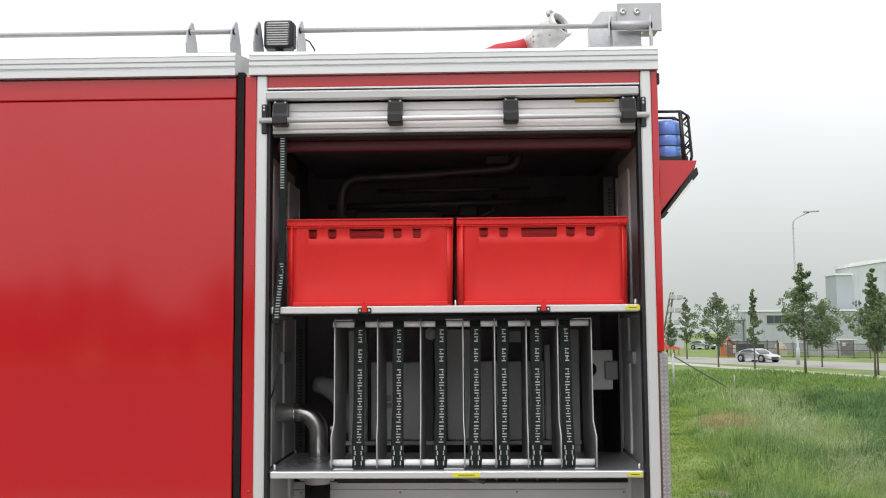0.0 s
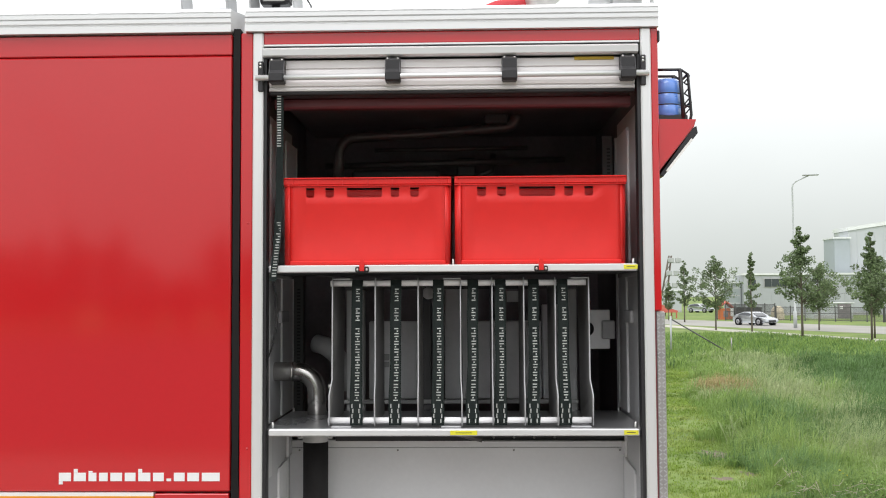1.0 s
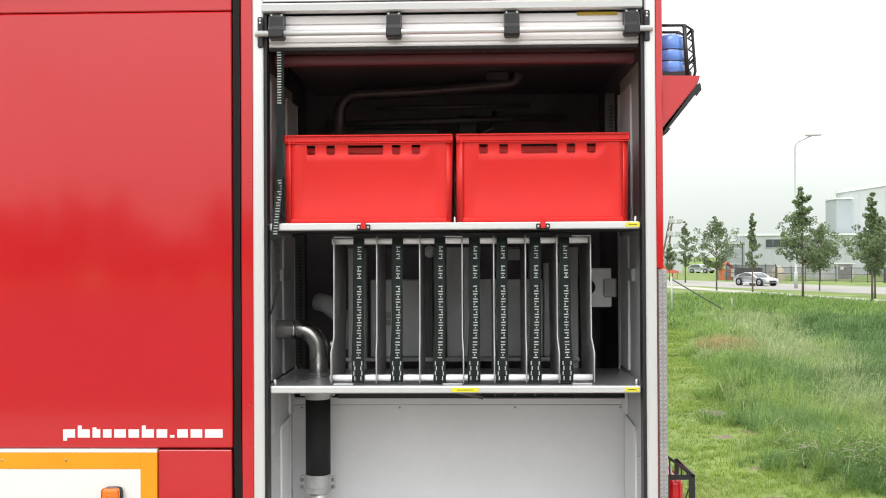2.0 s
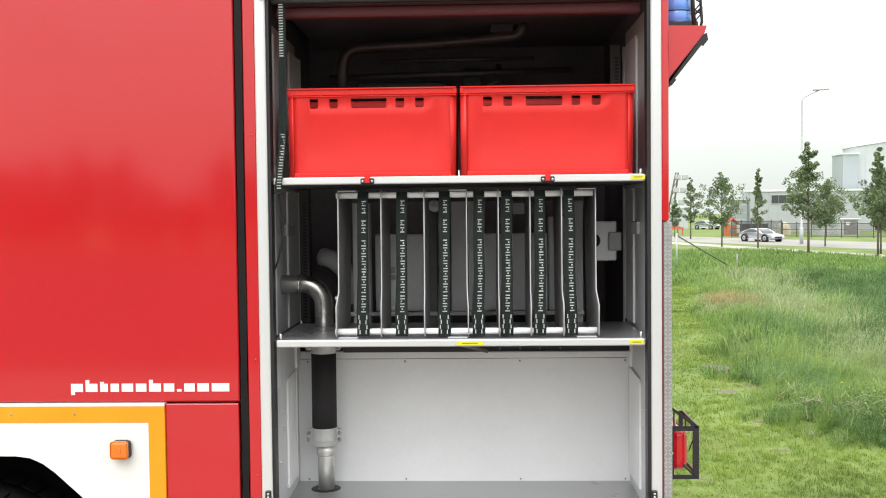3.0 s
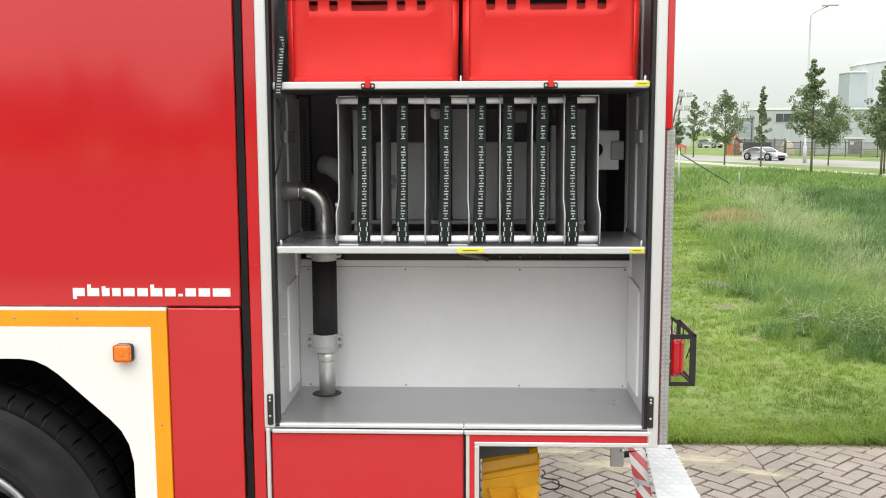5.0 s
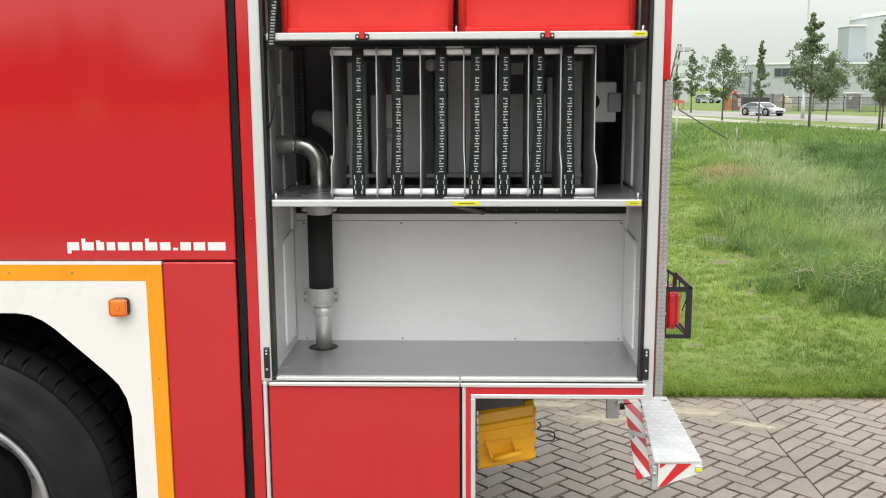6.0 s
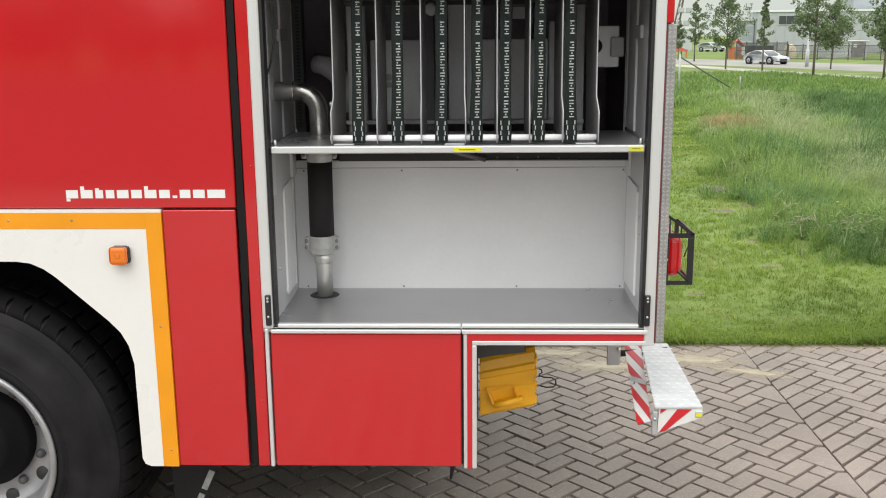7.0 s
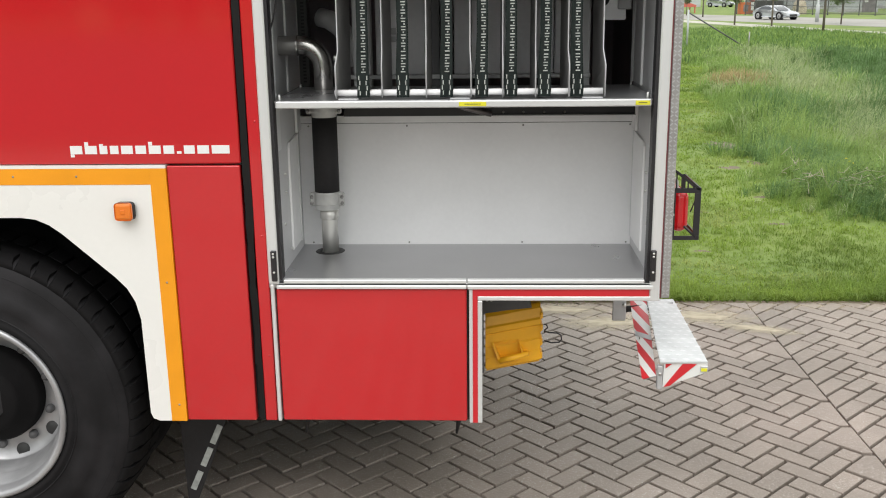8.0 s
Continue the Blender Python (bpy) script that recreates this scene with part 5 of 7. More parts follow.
def tail_lamp():
    t = thing("tail_lamp", "red tail lamp inside a black steel guard on the rear corner", "lamp", (0.654, 0.08, 1.164))
    fr = bmesh.new()
    box(fr, 0.018, 0.108, 0.0, 0.004, 0.152, 0.168, 0.001)
    box(fr, 0.018, 0.108, 0.0, 0.004, 0.0, 0.014, 0.001)
    box(fr, 0.088, 0.108, 0.0, 0.004, 0.014, 0.152, 0.001)
    box(fr, 0.018, 0.030, 0.0, 0.004, 0.014, 0.152, 0.001)
    part("guard_frame", fr, BLACK, t, "black guard frame")
    part("guard_side", B(0.104, 0.108, 0.004, 0.24, 0.150, 0.168), BLACK, t)
    part("guard_side", B(0.104, 0.108, 0.004, 0.24, 0.0, 0.014), BLACK, t)
    part("guard_back", B(0.094, 0.108, 0.236, 0.24, 0.0, 0.168), BLACK, t)
    part("guard_slope", prism(bmesh.new(), [(0.018, 0.232), (0.018, 0.222), (0.100, 0.160), (0.108, 0.166)], 0.0, 0.005), BLACK, t)
    for k in range(4):
        x = 0.03 + 0.018 * k
        part("guard_bar", B(x - 0.002, x + 0.002, 0.0, 0.004, 0.164, 0.225 - 0.76 * (x - 0.018)), BLACK, t)
    part("guard_strut", tube(bmesh.new(), [(0.06, 0.003, 0.045), (0.098, 0.003, 0.008)], 0.004, 8), BLACK, t)
    part("guard_strut", tube(bmesh.new(), [(0.078, 0.006, 0.09), (0.096, 0.006, 0.14)], 0.002, 6), BLACK, t)
    part("lens", B(0.024, 0.080, 0.022, 0.20, 0.018, 0.152, 0.027, 6), REDLENS, t, "rounded red lens")
    part("lens_band", B(0.0235, 0.0805, 0.075, 0.08, 0.020, 0.150, 0.024, 4), MAROON, t)
    part("cable", tube(bmesh.new(), [(0.0, 0.03, 0.21), (0.02, 0.03, 0.205), (0.036, 0.03, 0.185), (0.04, 0.03, 0.15)], 0.005, 8), LINER2, t)
    part("screw", lathe(bmesh.new(), [(0.006, 0), (0.004, -0.003), (0, -0.003)], (0.022, 0.0, 0.082), "y", 10), BOLT, t)
    part("mount", B(0.0, 0.02, 0.03, 0.2, 0.02, 0.16), BLACK, t)


tail_lamp()


def clip_half(poly, axis, limit, keep_less):
    """Cuts a convex outline at one axis-parallel line."""
    out = []
    for i, p in enumerate(poly):
        q = poly[(i + 1) % len(poly)]
        inp = (p[axis] <= limit) == keep_less
        inq = (q[axis] <= limit) == keep_less
        if inp:
            out.append(p)
        if inp != inq:
            f = (limit - p[axis]) / (q[axis] - p[axis])
            out.append((p[0] + f * (q[0] - p[0]), p[1] + f * (q[1] - p[1])))
    return out


def stripes(bm_r, bm_w, corners, spans, slant, lift):
    """Slanted red and white bands over a quad (two edges, from the near end to the far one), cut at its ends."""
    a0, b0, a1, b1 = [Vector(c) for c in corners]
    nrm = (a1 - a0).cross(b0 - a0).normalized() * lift
    for f0, f1, red in spans:
        poly = [(f0, 0.0), (f1, 0.0), (f1 + slant, 1.0), (f0 + slant, 1.0)]
        for limit, less in ((0.0, False), (1.0, True)):
            if len(poly) > 2:
                poly = clip_half(poly, 0, limit, less)
        if len(poly) < 3:
            continue
        bm = bm_r if red else bm_w
        bm.faces.new([bm.verts.new(a0.lerp(a1, f).lerp(b0.lerp(b1, f), g) + nrm) for f, g in poly])


def folding_step():
    t = thing("rear_step", "treadplate rear step with red and white warning stripes", "step", (0, 0, 0))
    top = [(0.636, -0.043), (0.786, -0.037), (0.800, 0.60), (0.700, 0.60)]
    part("tread", prism(bmesh.new(), top, 0.7935, 0.800, "z", 0.0015), PLATE, t, "silver treadplate top")
    bm = bmesh.new()
    for i in range(4):
        for j in range(17):
            y = -0.018 + 0.037 * j
            f = (y + 0.043) / 0.643
            x0, x1 = 0.636 + 0.064 * f, 0.786 + 0.014 * f
            x = x0 + (x1 - x0) * (i + 0.5 + 0.25 * (1 if j % 2 else -1)) / 4
            m = pose(x, y, 0.800, 0, 0, 0)
            p = [bm.verts.new(m @ Vector(v)) for v in ((-0.0145, 0, 0.0003), (0, -0.0105, 0.0003), (0.0145, 0, 0.0003), (0, 0.0105, 0.0003))]
            c = [bm.verts.new(m @ Vector(v)) for v in ((-0.010, 0, 0.0011), (0, -0.007, 0.0011), (0.010, 0, 0.0011), (0, 0.007, 0.0011))]
            for a in range(4):
                bm.faces.new((p[a], p[(a + 1) % 4], c[(a + 1) % 4], c[a]))
            bm.faces.new(c)
    part("tread_pattern", bm, TREAD, t)
    fr, fw, gb = bmesh.new(), bmesh.new(), bmesh.new()
    part("front_board", prism(bmesh.new(), [(0.648, 0.712), (0.650, 0.793), (0.786, 0.793), (0.784, 0.762)], -0.036, -0.022), WHITETAPE, t)
    part("front_stripe", prism(bmesh.new(), [(0.652, 0.713), (0.672, 0.718), (0.752, 0.791), (0.708, 0.791)], -0.038, -0.0355), REDTAPE, t)
    part("front_stripe", prism(bmesh.new(), [(0.655, 0.776), (0.655, 0.791), (0.674, 0.791)], -0.038, -0.0355), REDTAPE, t)
    part("edge_plate", B(0.764, 0.788, -0.040, -0.034, 0.764, 0.784, 0.001), GALV, t)
    part("label", B(0.766, 0.784, -0.042, -0.0395, 0.768, 0.778), LABEL, t, "small yellow label")
    bm = bmesh.new()
    a0, b0, a1, b1 = (0.585, -0.03, 0.733), (0.629, -0.03, 0.745), (0.640, 0.62, 0.790), (0.702, 0.62, 0.798)
    vs = [bm.verts.new(v) for v in (a0, b0, b1, a1)]
    bm.faces.new(vs)
    bmesh.ops.solidify(bm, geom=bm.faces[:], thickness=-0.006)
    part("side_board", bm, GALV, t, "striped side board")
    bands = [(-0.13 + 0.145 * k, -0.13 + 0.145 * (k + 1), k % 2 == 1) for k in range(11)]
    stripes(fr, fw, (a0, b0, a1, b1), bands, -0.30, -0.003)
    stripes(gb, gb, (a0, b0, a1, b1), [(0.50, 0.56, True)], -0.10, -0.0045)
    part("rivet_band", gb, GALV, t, "grey riveted band")
    part("side_stripe", fr, REDTAPE, t)
    part("side_stripe", fw, WHITETAPE, t)
    part("side_rivet", lathe(bmesh.new(), [(0.006, 0), (0.004, -0.003), (0, -0.003)], (0.622, 0.26, 0.768), "x", 10), BOLT, t)
    part("hinge", B(0.630, 0.646, -0.042, -0.020, 0.706, 0.784, 0.002), GALV, t)
    part("bolt", lathe(bmesh.new(), [(0.005, 0), (0.005, -0.004), (0, -0.005)], (0.637, -0.042, 0.76), "y", 8), BOLT, t)
    part("support_arm", B(0.548, 0.594, 0.42, 0.43, 0.775, 1.0, 0.002), GALV, t, "grey steel support arm")
    part("support_arm", B(0.590, 0.596, 0.42, 0.60, 0.78, 1.0, 0.002), GALV, t)
    part("bolt", lathe(bmesh.new(), [(0.008, 0), (0.006, -0.008), (0, -0.008)], (0.588, 0.42, 0.835), "y", 8), BOLT, t)
    part("pivot_tube", tube(bmesh.new(), [(0.60, 0.55, 0.775), (0.79, 0.55, 0.79)], 0.012, 12), BLACK, t)


folding_step()


def wheel_chock():
    t = thing("wheel_chock", "yellow plastic wheel chock with a moulded grip, hung under the truck", "wheel chock", (0.088, 0.26, 0.64))
    m = Matrix(((1, 0.0, 0, 0), (0.12, 1, 0, 0), (0.155, 0, 1, 0), (0, 0, 0, 1)))

    def sheared(bm):
        bmesh.ops.transform(bm, matrix=m, verts=bm.verts[:])
        return bm
    prof = [(0.0, 0.004), (-0.012, 0.016), (-0.012, 0.090), (-0.007, 0.096), (-0.007, 0.140), (-0.014, 0.146), (-0.014, 0.164), (-0.006, 0.170), (0.004, 0.200), (0.020, 0.214), (0.055, 0.216), (0.055, 0.004)]
    body = part("body", sheared(prism(bmesh.new(), prof, 0.0, 0.192, "x", 0.003)), CASE, t)
    part("rib", sheared(B(0.004, 0.188, -0.0135, -0.008, 0.050, 0.055, 0.002)), CASE, body)
    for z in (0.025, 0.075, 0.128, 0.172):
        part("tooth", sheared(B(0.188, 0.200, -0.008, 0.05, z - 0.014, z + 0.014, 0.005)), CASE, body)
    gr = bmesh.new()
    tube(gr, [(0.046, -0.044, 0.050), (0.100, -0.047, 0.053), (0.150, -0.044, 0.058)], 0.010, 12, radii=[0.0115, 0.011, 0.008])
    prism(gr, [(-0.009, 0.108), (-0.013, 0.110), (-0.052, 0.060), (-0.046, 0.041), (-0.009, 0.036)], 0.046, 0.054, "x", 0.002)
    prism(gr, [(-0.009, 0.100), (-0.012, 0.101), (-0.046, 0.064), (-0.044, 0.050), (-0.009, 0.046)], 0.130, 0.135, "x", 0.002)
    prism(gr, [(-0.009, 0.046), (-0.046, 0.042), (-0.046, 0.052), (-0.009, 0.058)], 0.046, 0.150, "x", 0.002)
    for v in gr.verts:
        v.co.x -= 0.45 * (v.co.z - 0.05) * (1.0 if v.co.x < 0.09 else 0.8)
    part("grip", sheared(gr), CASE, body, "moulded grip")
    part("grip_rim", sheared(prism(bmesh.new(), [(0.024, 0.102), (0.112, 0.097), (0.116, 0.102), (0.022, 0.109)], -0.0125, -0.006, "y", 0.002)), CASE, body)
    loop = [(0.205, 0.01, 0.150), (0.222, 0.0, 0.147), (0.248, 0.0, 0.146), (0.262, 0.0, 0.138), (0.264, 0.0, 0.122), (0.256, 0.0, 0.112), (0.230, 0.0, 0.110), (0.205, 0.01, 0.114)]
    part("clip", tube(bmesh.new(), loop, 0.0026, 8), BLACK, t, "thin black wire clip")
    part("clip", tube(bmesh.new(), [(0.204, 0.0, 0.178), (0.212, -0.004, 0.176), (0.215, -0.004, 0.166), (0.206, -0.004, 0.160), (0.204, -0.004, 0.150)], 0.0026, 8), BLACK, t, "thin black wire clip")
    part("carrier", prism(bmesh.new(), [(-0.012, 0.215), (0.07, 0.228), (0.160, 0.238), (0.150, 0.252), (0.110, 0.285), (-0.012, 0.30)], 0.0, 0.10), DARKGREY, t, "dark steel carrier")
    part("carrier", B(-0.016, -0.006, -0.01, 0.10, 0.0, 0.36), DARKGREY, t)
    part("carrier", B(-0.006, 0.12, 0.02, 0.10, 0.26, 0.352), DARKGREY, t)
    for x, z in ((0.006, 0.268), (0.020, 0.268), (-0.002, 0.012)):
        part("bolt", lathe(bmesh.new(), [(0.006, 0), (0.006, -0.006), (0, -0.007)], (x, -0.002, z), "y", 8), BOLT, t)


wheel_chock()


# ---- the surroundings ----
def cloud_of_leaves(centers, sizes, n, leaf, rnd):
    """Small bent leaves, two triangles each, gathered round the ends of the limbs."""
    k = rnd.choice(len(centers), n)
    d = rnd.normal(size=(n, 3))
    d /= np.linalg.norm(d, axis=1)[:, None]
    p = np.asarray(centers)[k] + d * (np.asarray(sizes)[k] * rnd.uniform(0.35, 1.0, n) ** 0.6)[:, None] * np.array([1, 1, 0.85])
    a = rnd.normal(size=(n, 3))
    a /= np.linalg.norm(a, axis=1)[:, None]
    b = np.cross(a, rnd.normal(size=(n, 3)))
    b /= np.linalg.norm(b, axis=1)[:, None]
    s = leaf * rnd.uniform(0.6, 1.3, n)[:, None]
    q = np.stack([p - a * s, p + b * s * 0.55, p + a * s, p - b * s * 0.55], 1).reshape(-1, 3)
    i = np.arange(n)[:, None] * 4
    return q, np.concatenate([i + [0, 1, 2], i + [0, 2, 3]])


def tree(x, y, h, r, clear, seed, leaves=2600, leaf=0.11, label="young street tree with a loose green crown", group="street trees", peak=0.75, spire=0.0):
    rnd = np.random.RandomState(seed)
    z0 = float(land(x, y)) - 0.03
    t = thing("tree", label, "tree", (x, y, z0), group)
    trunk = bmesh.new()
    wob = rnd.normal(0, 0.02, (6, 2)) * h * 0.25
    axis = [Vector((wob[k][0] * k / 5, wob[k][1] * k / 5, h * 0.95 * k / 5)) for k in range(6)]
    tube(trunk, axis, 0.1, 8, radii=[0.012 * h * (1 - 0.16 * k) for k in range(6)])
    cs, ss = [], []
    for k in range(int(24 + r * 14)):
        f = rnd.uniform(clear, 0.97)
        wide = r * math.sin(math.pi * min(1, max(0.06, ((f - clear) / (1 - clear)) ** peak * 0.93 + 0.04))) * rnd.uniform(0.55, 1.1)
        if spire:
            g = (f - clear) / (1 - clear)
            wide = r * (0.72 + 0.28 * min(1, g / 0.15)) * (1 - spire * float(smooth(0.42, 0.62, g))) * (1.0 if g < 0.62 else 1.25 - 0.4 * g) * rnd.uniform(0.4, 1.08)
        a = rnd.uniform(0, 2 * math.pi)
        i = min(4, int(f * 5))
        base = axis[i].lerp(axis[i + 1], f * 5 - i) * 0.97
        base.z = max(clear * h * 0.85, base.z - 0.3 * wide)
        tip = Vector((base.x + wide * math.cos(a), base.y + wide * math.sin(a), min(h * 0.96, base.z + wide * rnd.uniform(0.3, 0.9))))
        tube(trunk, [base, base.lerp(tip, 0.5) + Vector((0, 0, 0.04 * h * rnd.uniform(-0.5, 1))), tip], 0.01, 5, radii=[0.004 * h, 0.0028 * h, 0.001 * h])
        for f2 in (0.55, 1.0):
            c = base.lerp(tip, f2)
            cs.append(tuple(c)), ss.append((0.12 + 0.14 * r * rnd.uniform(0.4, 1.2)) * (0.75 if f > 0.85 else 1.0) * (1 - 0.45 * spire * (f > clear + 0.6 * (1 - clear))))
    top = axis[5]
    for k in range(4):
        cs.append((top.x + rnd.normal(0, 0.05 * r), top.y + rnd.normal(0, 0.05 * r), h * (0.86 + 0.04 * k))), ss.append(0.10 + 0.10 * r * (1 - 0.2 * k))
    part("trunk", trunk, BARK, t, "thin brown trunk")
    q, tr = cloud_of_leaves(cs, ss, int(leaves * 0.8), leaf, rnd)
    me = tri_mesh("crown", q, tr)
    me.materials.append(LEAF)
    ob = new("crown", me)
    ob.parent = t
    return t


for x, y, h, r, clear, seed, leaves, peak in ((20.0, 55.3, 6.9, 1.75, 0.37, 11, 8500, -0.72), (26.6, 70.9, 5.1, 2.1, 0.32, 12, 10000, 0.75), (22.3, 50.9, 6.2, 1.35, 0.34, 13, 8000, -0.72), (25.2, 57.5, 5.6, 1.4, 0.3, 18, 7500, 0.7),
                                              (20.76, 68.2, 5.9, 0.62, 0.30, 14, 3200, -0.6), (19.1, 72.0, 5.8, 1.8, 0.34, 15, 6500, 0.6), (21.7, 94.5, 6.3, 0.85, 0.28, 16, 3800, 0.55), (21.5, 101.3, 4.1, 0.7, 0.3, 17, 3000, 0.7)):
    tree(x, y, h, r, clear, seed, leaves, 0.06 + 0.0002 * y, peak=max(0.5, peak), spire=max(0.0, -peak))
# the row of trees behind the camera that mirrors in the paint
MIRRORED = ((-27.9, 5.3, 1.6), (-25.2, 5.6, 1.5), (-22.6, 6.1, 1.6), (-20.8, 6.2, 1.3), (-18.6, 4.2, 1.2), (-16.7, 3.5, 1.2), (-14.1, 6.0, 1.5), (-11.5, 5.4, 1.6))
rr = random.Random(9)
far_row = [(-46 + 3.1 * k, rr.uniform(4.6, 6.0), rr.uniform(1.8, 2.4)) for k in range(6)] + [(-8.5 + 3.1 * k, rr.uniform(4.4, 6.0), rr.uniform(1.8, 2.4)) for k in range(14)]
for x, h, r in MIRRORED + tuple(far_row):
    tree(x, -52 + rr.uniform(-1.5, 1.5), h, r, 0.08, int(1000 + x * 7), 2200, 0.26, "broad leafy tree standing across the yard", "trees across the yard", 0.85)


def street_lamp(x, y, z, turn=0.0):
    t = thing("street_lamp", "tall grey street lamp with one curved arm", "street lamp", (x, y, z), "street lamps", rz=turn)
    part("pole", tube(bmesh.new(), [(0, 0, 0), (0, 0, 1.6), (0, 0, 1.65), (0, 0, 11.75), (0.05, 0, 12.0), (0.22, 0, 12.2), (0.6, 0, 12.4), (1.35, 0, 12.72)], 0.08, 12, radii=[0.15, 0.15, 0.085, 0.062, 0.058, 0.055, 0.05, 0.045]), POLE, t)
    part("head", B(1.3, 2.6, -0.14, 0.14, 12.66, 12.80, 0.05, 2, pose(0, 0, 0, 0, -2, 0)), POLE, t, "flat lamp head")


street_lamp(26.6, 76.2, -0.95)
street_lamp(-23.7, -52.5, 0.0, 180)


def hall(name, label, x0, x1, y0, y1, h, material, roof=0.25, slope=0.0, group=""):
    t = thing(name, label, "building", (x0, y0, -0.72), group)
    part("wall", prism(bmesh.new(), [(0, 0), (x1 - x0, 0), (x1 - x0, h + slope), (0, h)], 0, y1 - y0), material, t)
    part("roof", prism(bmesh.new(), [(-0.15, h), (x1 - x0 + 0.15, h + slope), (x1 - x0 + 0.15, h + slope + roof), (-0.15, h + roof)], -0.15, y1 - y0 + 0.15), ROOFW, t)
    n = int((x1 - x0) / 1.2)
    for k in range(1, n):
        part("seam", B(k * 1.2 - 0.03, k * 1.2 + 0.03, -0.04, 0.0, 0.3, h - 0.1), material, t)
    part("plinth", B(0, x1 - x0, -0.06, 0, 0, 0.4), MIDGREY, t)
    return t


def window(parent, x0, x1, z0, z1):
    w = part("window", B(x0 - 0.08, x1 + 0.08, -0.08, 0.0, z0 - 0.08, z1 + 0.08), MIDGREY, parent)
    n = max(1, round((x1 - x0) / 0.9))
    for k in range(n):
        a = x0 + (x1 - x0) * k / n
        part("pane", B(a + 0.02, a + (x1 - x0) / n - 0.02, -0.10, -0.07, z0, z1), PANE, w)


low = hall("warehouse", "low pale grey warehouse with a dark window band", 36.3, 58.0, 125.0, 129, 5.35, CLAD)
window(low, 2.7, 5.6, 3.8, 4.85)
window(low, 0.5, 1.6, 3.7, 4.7)
side = hall("warehouse_annex", "narrow grey annex with stairs beside the warehouse", 34.7, 36.2, 126.0, 129, 4.3, CLAD2, 0.12)
for k in range(4):
    part("stair_rail", B(-0.3, 1.2, -0.5, -0.4, 0.6 + k * 1.0, 0.72 + k * 1.0), GALV, side)
part("roof_guard", tube(bmesh.new(), [(-0.1, 0.2, 4.3), (-0.1, 0.2, 5.4), (1.4, 0.2, 5.4), (1.4, 0.2, 4.3)], 0.04, 6), GALV, side)
hall("stair_tower", "tall grey-blue tower block of a factory hall", 50.2, 52.3, 130.0, 134, 10.4, CLAD2, 0.2)
big = hall("factory_hall", "large pale factory hall with a rising white roof", 52.4, 90.0, 130.8, 136, 11.5, CLAD3, 0.5, 5.5)
window(big, 1.0, 2.6, 3.2, 4.2)
hall("far_shed", "long low grey shed in the distance", 10.0, 34.0, 152.0, 165, 3.4, CLAD3, 0.2)
hall("utility_hut", "small pale hut with a dark door", 38.9, 43.2, 106.5, 109.5, 1.75, CLAD3, 0.08)
bm = B(2.6, 4.1, -0.1, 0.0, 0.05, 1.65)
hut = [o for o in scene.objects if o.name.startswith("utility_hut")][0]
dr = part("door", bm, DARK, hut, "dark door")
part("sign", B(2.8, 3.15, -0.13, -0.10, 1.1, 1.4), WHITEFILM, dr)


def mesh_fence(p, q, h, n):
    """Steel fence: posts, rails and thin upright bars between two points."""
    t = thing("steel_fence", "dark grey steel bar fence along the road", "fence", (p[0], p[1], -0.72))
    dx, dy = q[0] - p[0], q[1] - p[1]
    for k in range(n + 1):
        f = k / n
        part("post", B(dx * f - 0.05, dx * f + 0.05, dy * f - 0.05, dy * f + 0.05, 0, h + 0.1), DARKGREY, t)
    for z in (0.15, h * 0.55, h - 0.05):
        part("rail", tube(bmesh.new(), [(0, 0, z), (dx, dy, z)], 0.03, 6), DARKGREY, t)
    bm = bmesh.new()
    m = n * 16
    for k in range(m):
        f = (k + 0.5) / m
        box(bm, dx * f - 0.014, dx * f + 0.014, dy * f - 0.014, dy * f + 0.014, 0.1, h)
    tagged(part("upright_bar", bm, DARKGREY, t), kind="stuff")


mesh_fence((27.5, 101.0), (32.2, 99.2), 1.75, 5)
solo("wind_screen", prism(bmesh.new(), [(28.35, 100.80), (31.0, 99.78), (31.0, 99.86), (28.35, 100.88)], -0.62, 0.72, "z"), DARKGREY, "dark screen fixed behind the steel fence", "screen")
mesh_fence((32.3, 99.1), (40.0, 91.0), 1.5, 7)
mesh_fence((40.1, 90.9), (52.0, 79.0), 1.5, 9)
bm = bmesh.new()
lathe(bm, [(0.0, 1.55), (0.35, 1.5), (0.6, 1.2), (0.7, 0.7), (0.7, 0.0)], (33.2, 101.5, -0.72), "z", 16)
solo("rain_barrel", bm, SAND, "rounded beige container behind the fence", "container")
bm = prism(bmesh.new(), [(-6.0, 0.0), (-4.5, 0.9), (-2.0, 1.3), (1.0, 1.1), (4.0, 0.9), (6.5, 0.0)], -1.0, 1.0, "y", 0.3)
solo("soil_heap", bm, DIRT, "low heap of dark soil behind the fence", "heap", loc=(47.0, 93.5, -0.75))


def loft(bm, sides, half):
    """A closed shell between two mirrored side outlines; half gives the half width at each height."""
    a = [bm.verts.new((x, -half(x, z), z)) for x, z in sides]
    b = [bm.verts.new((x, half(x, z), z)) for x, z in sides]
    bm.faces.new(a)
    bm.faces.new(b[::-1])
    for k in range(len(sides)):
        n = (k + 1) % len(sides)
        bm.faces.new((a[n], a[k], b[k], b[n]))
    bmesh.ops.bevel(bm, geom=bm.edges[:], offset=0.03, segments=2, affect="EDGES", clamp_overlap=True)
    return bm


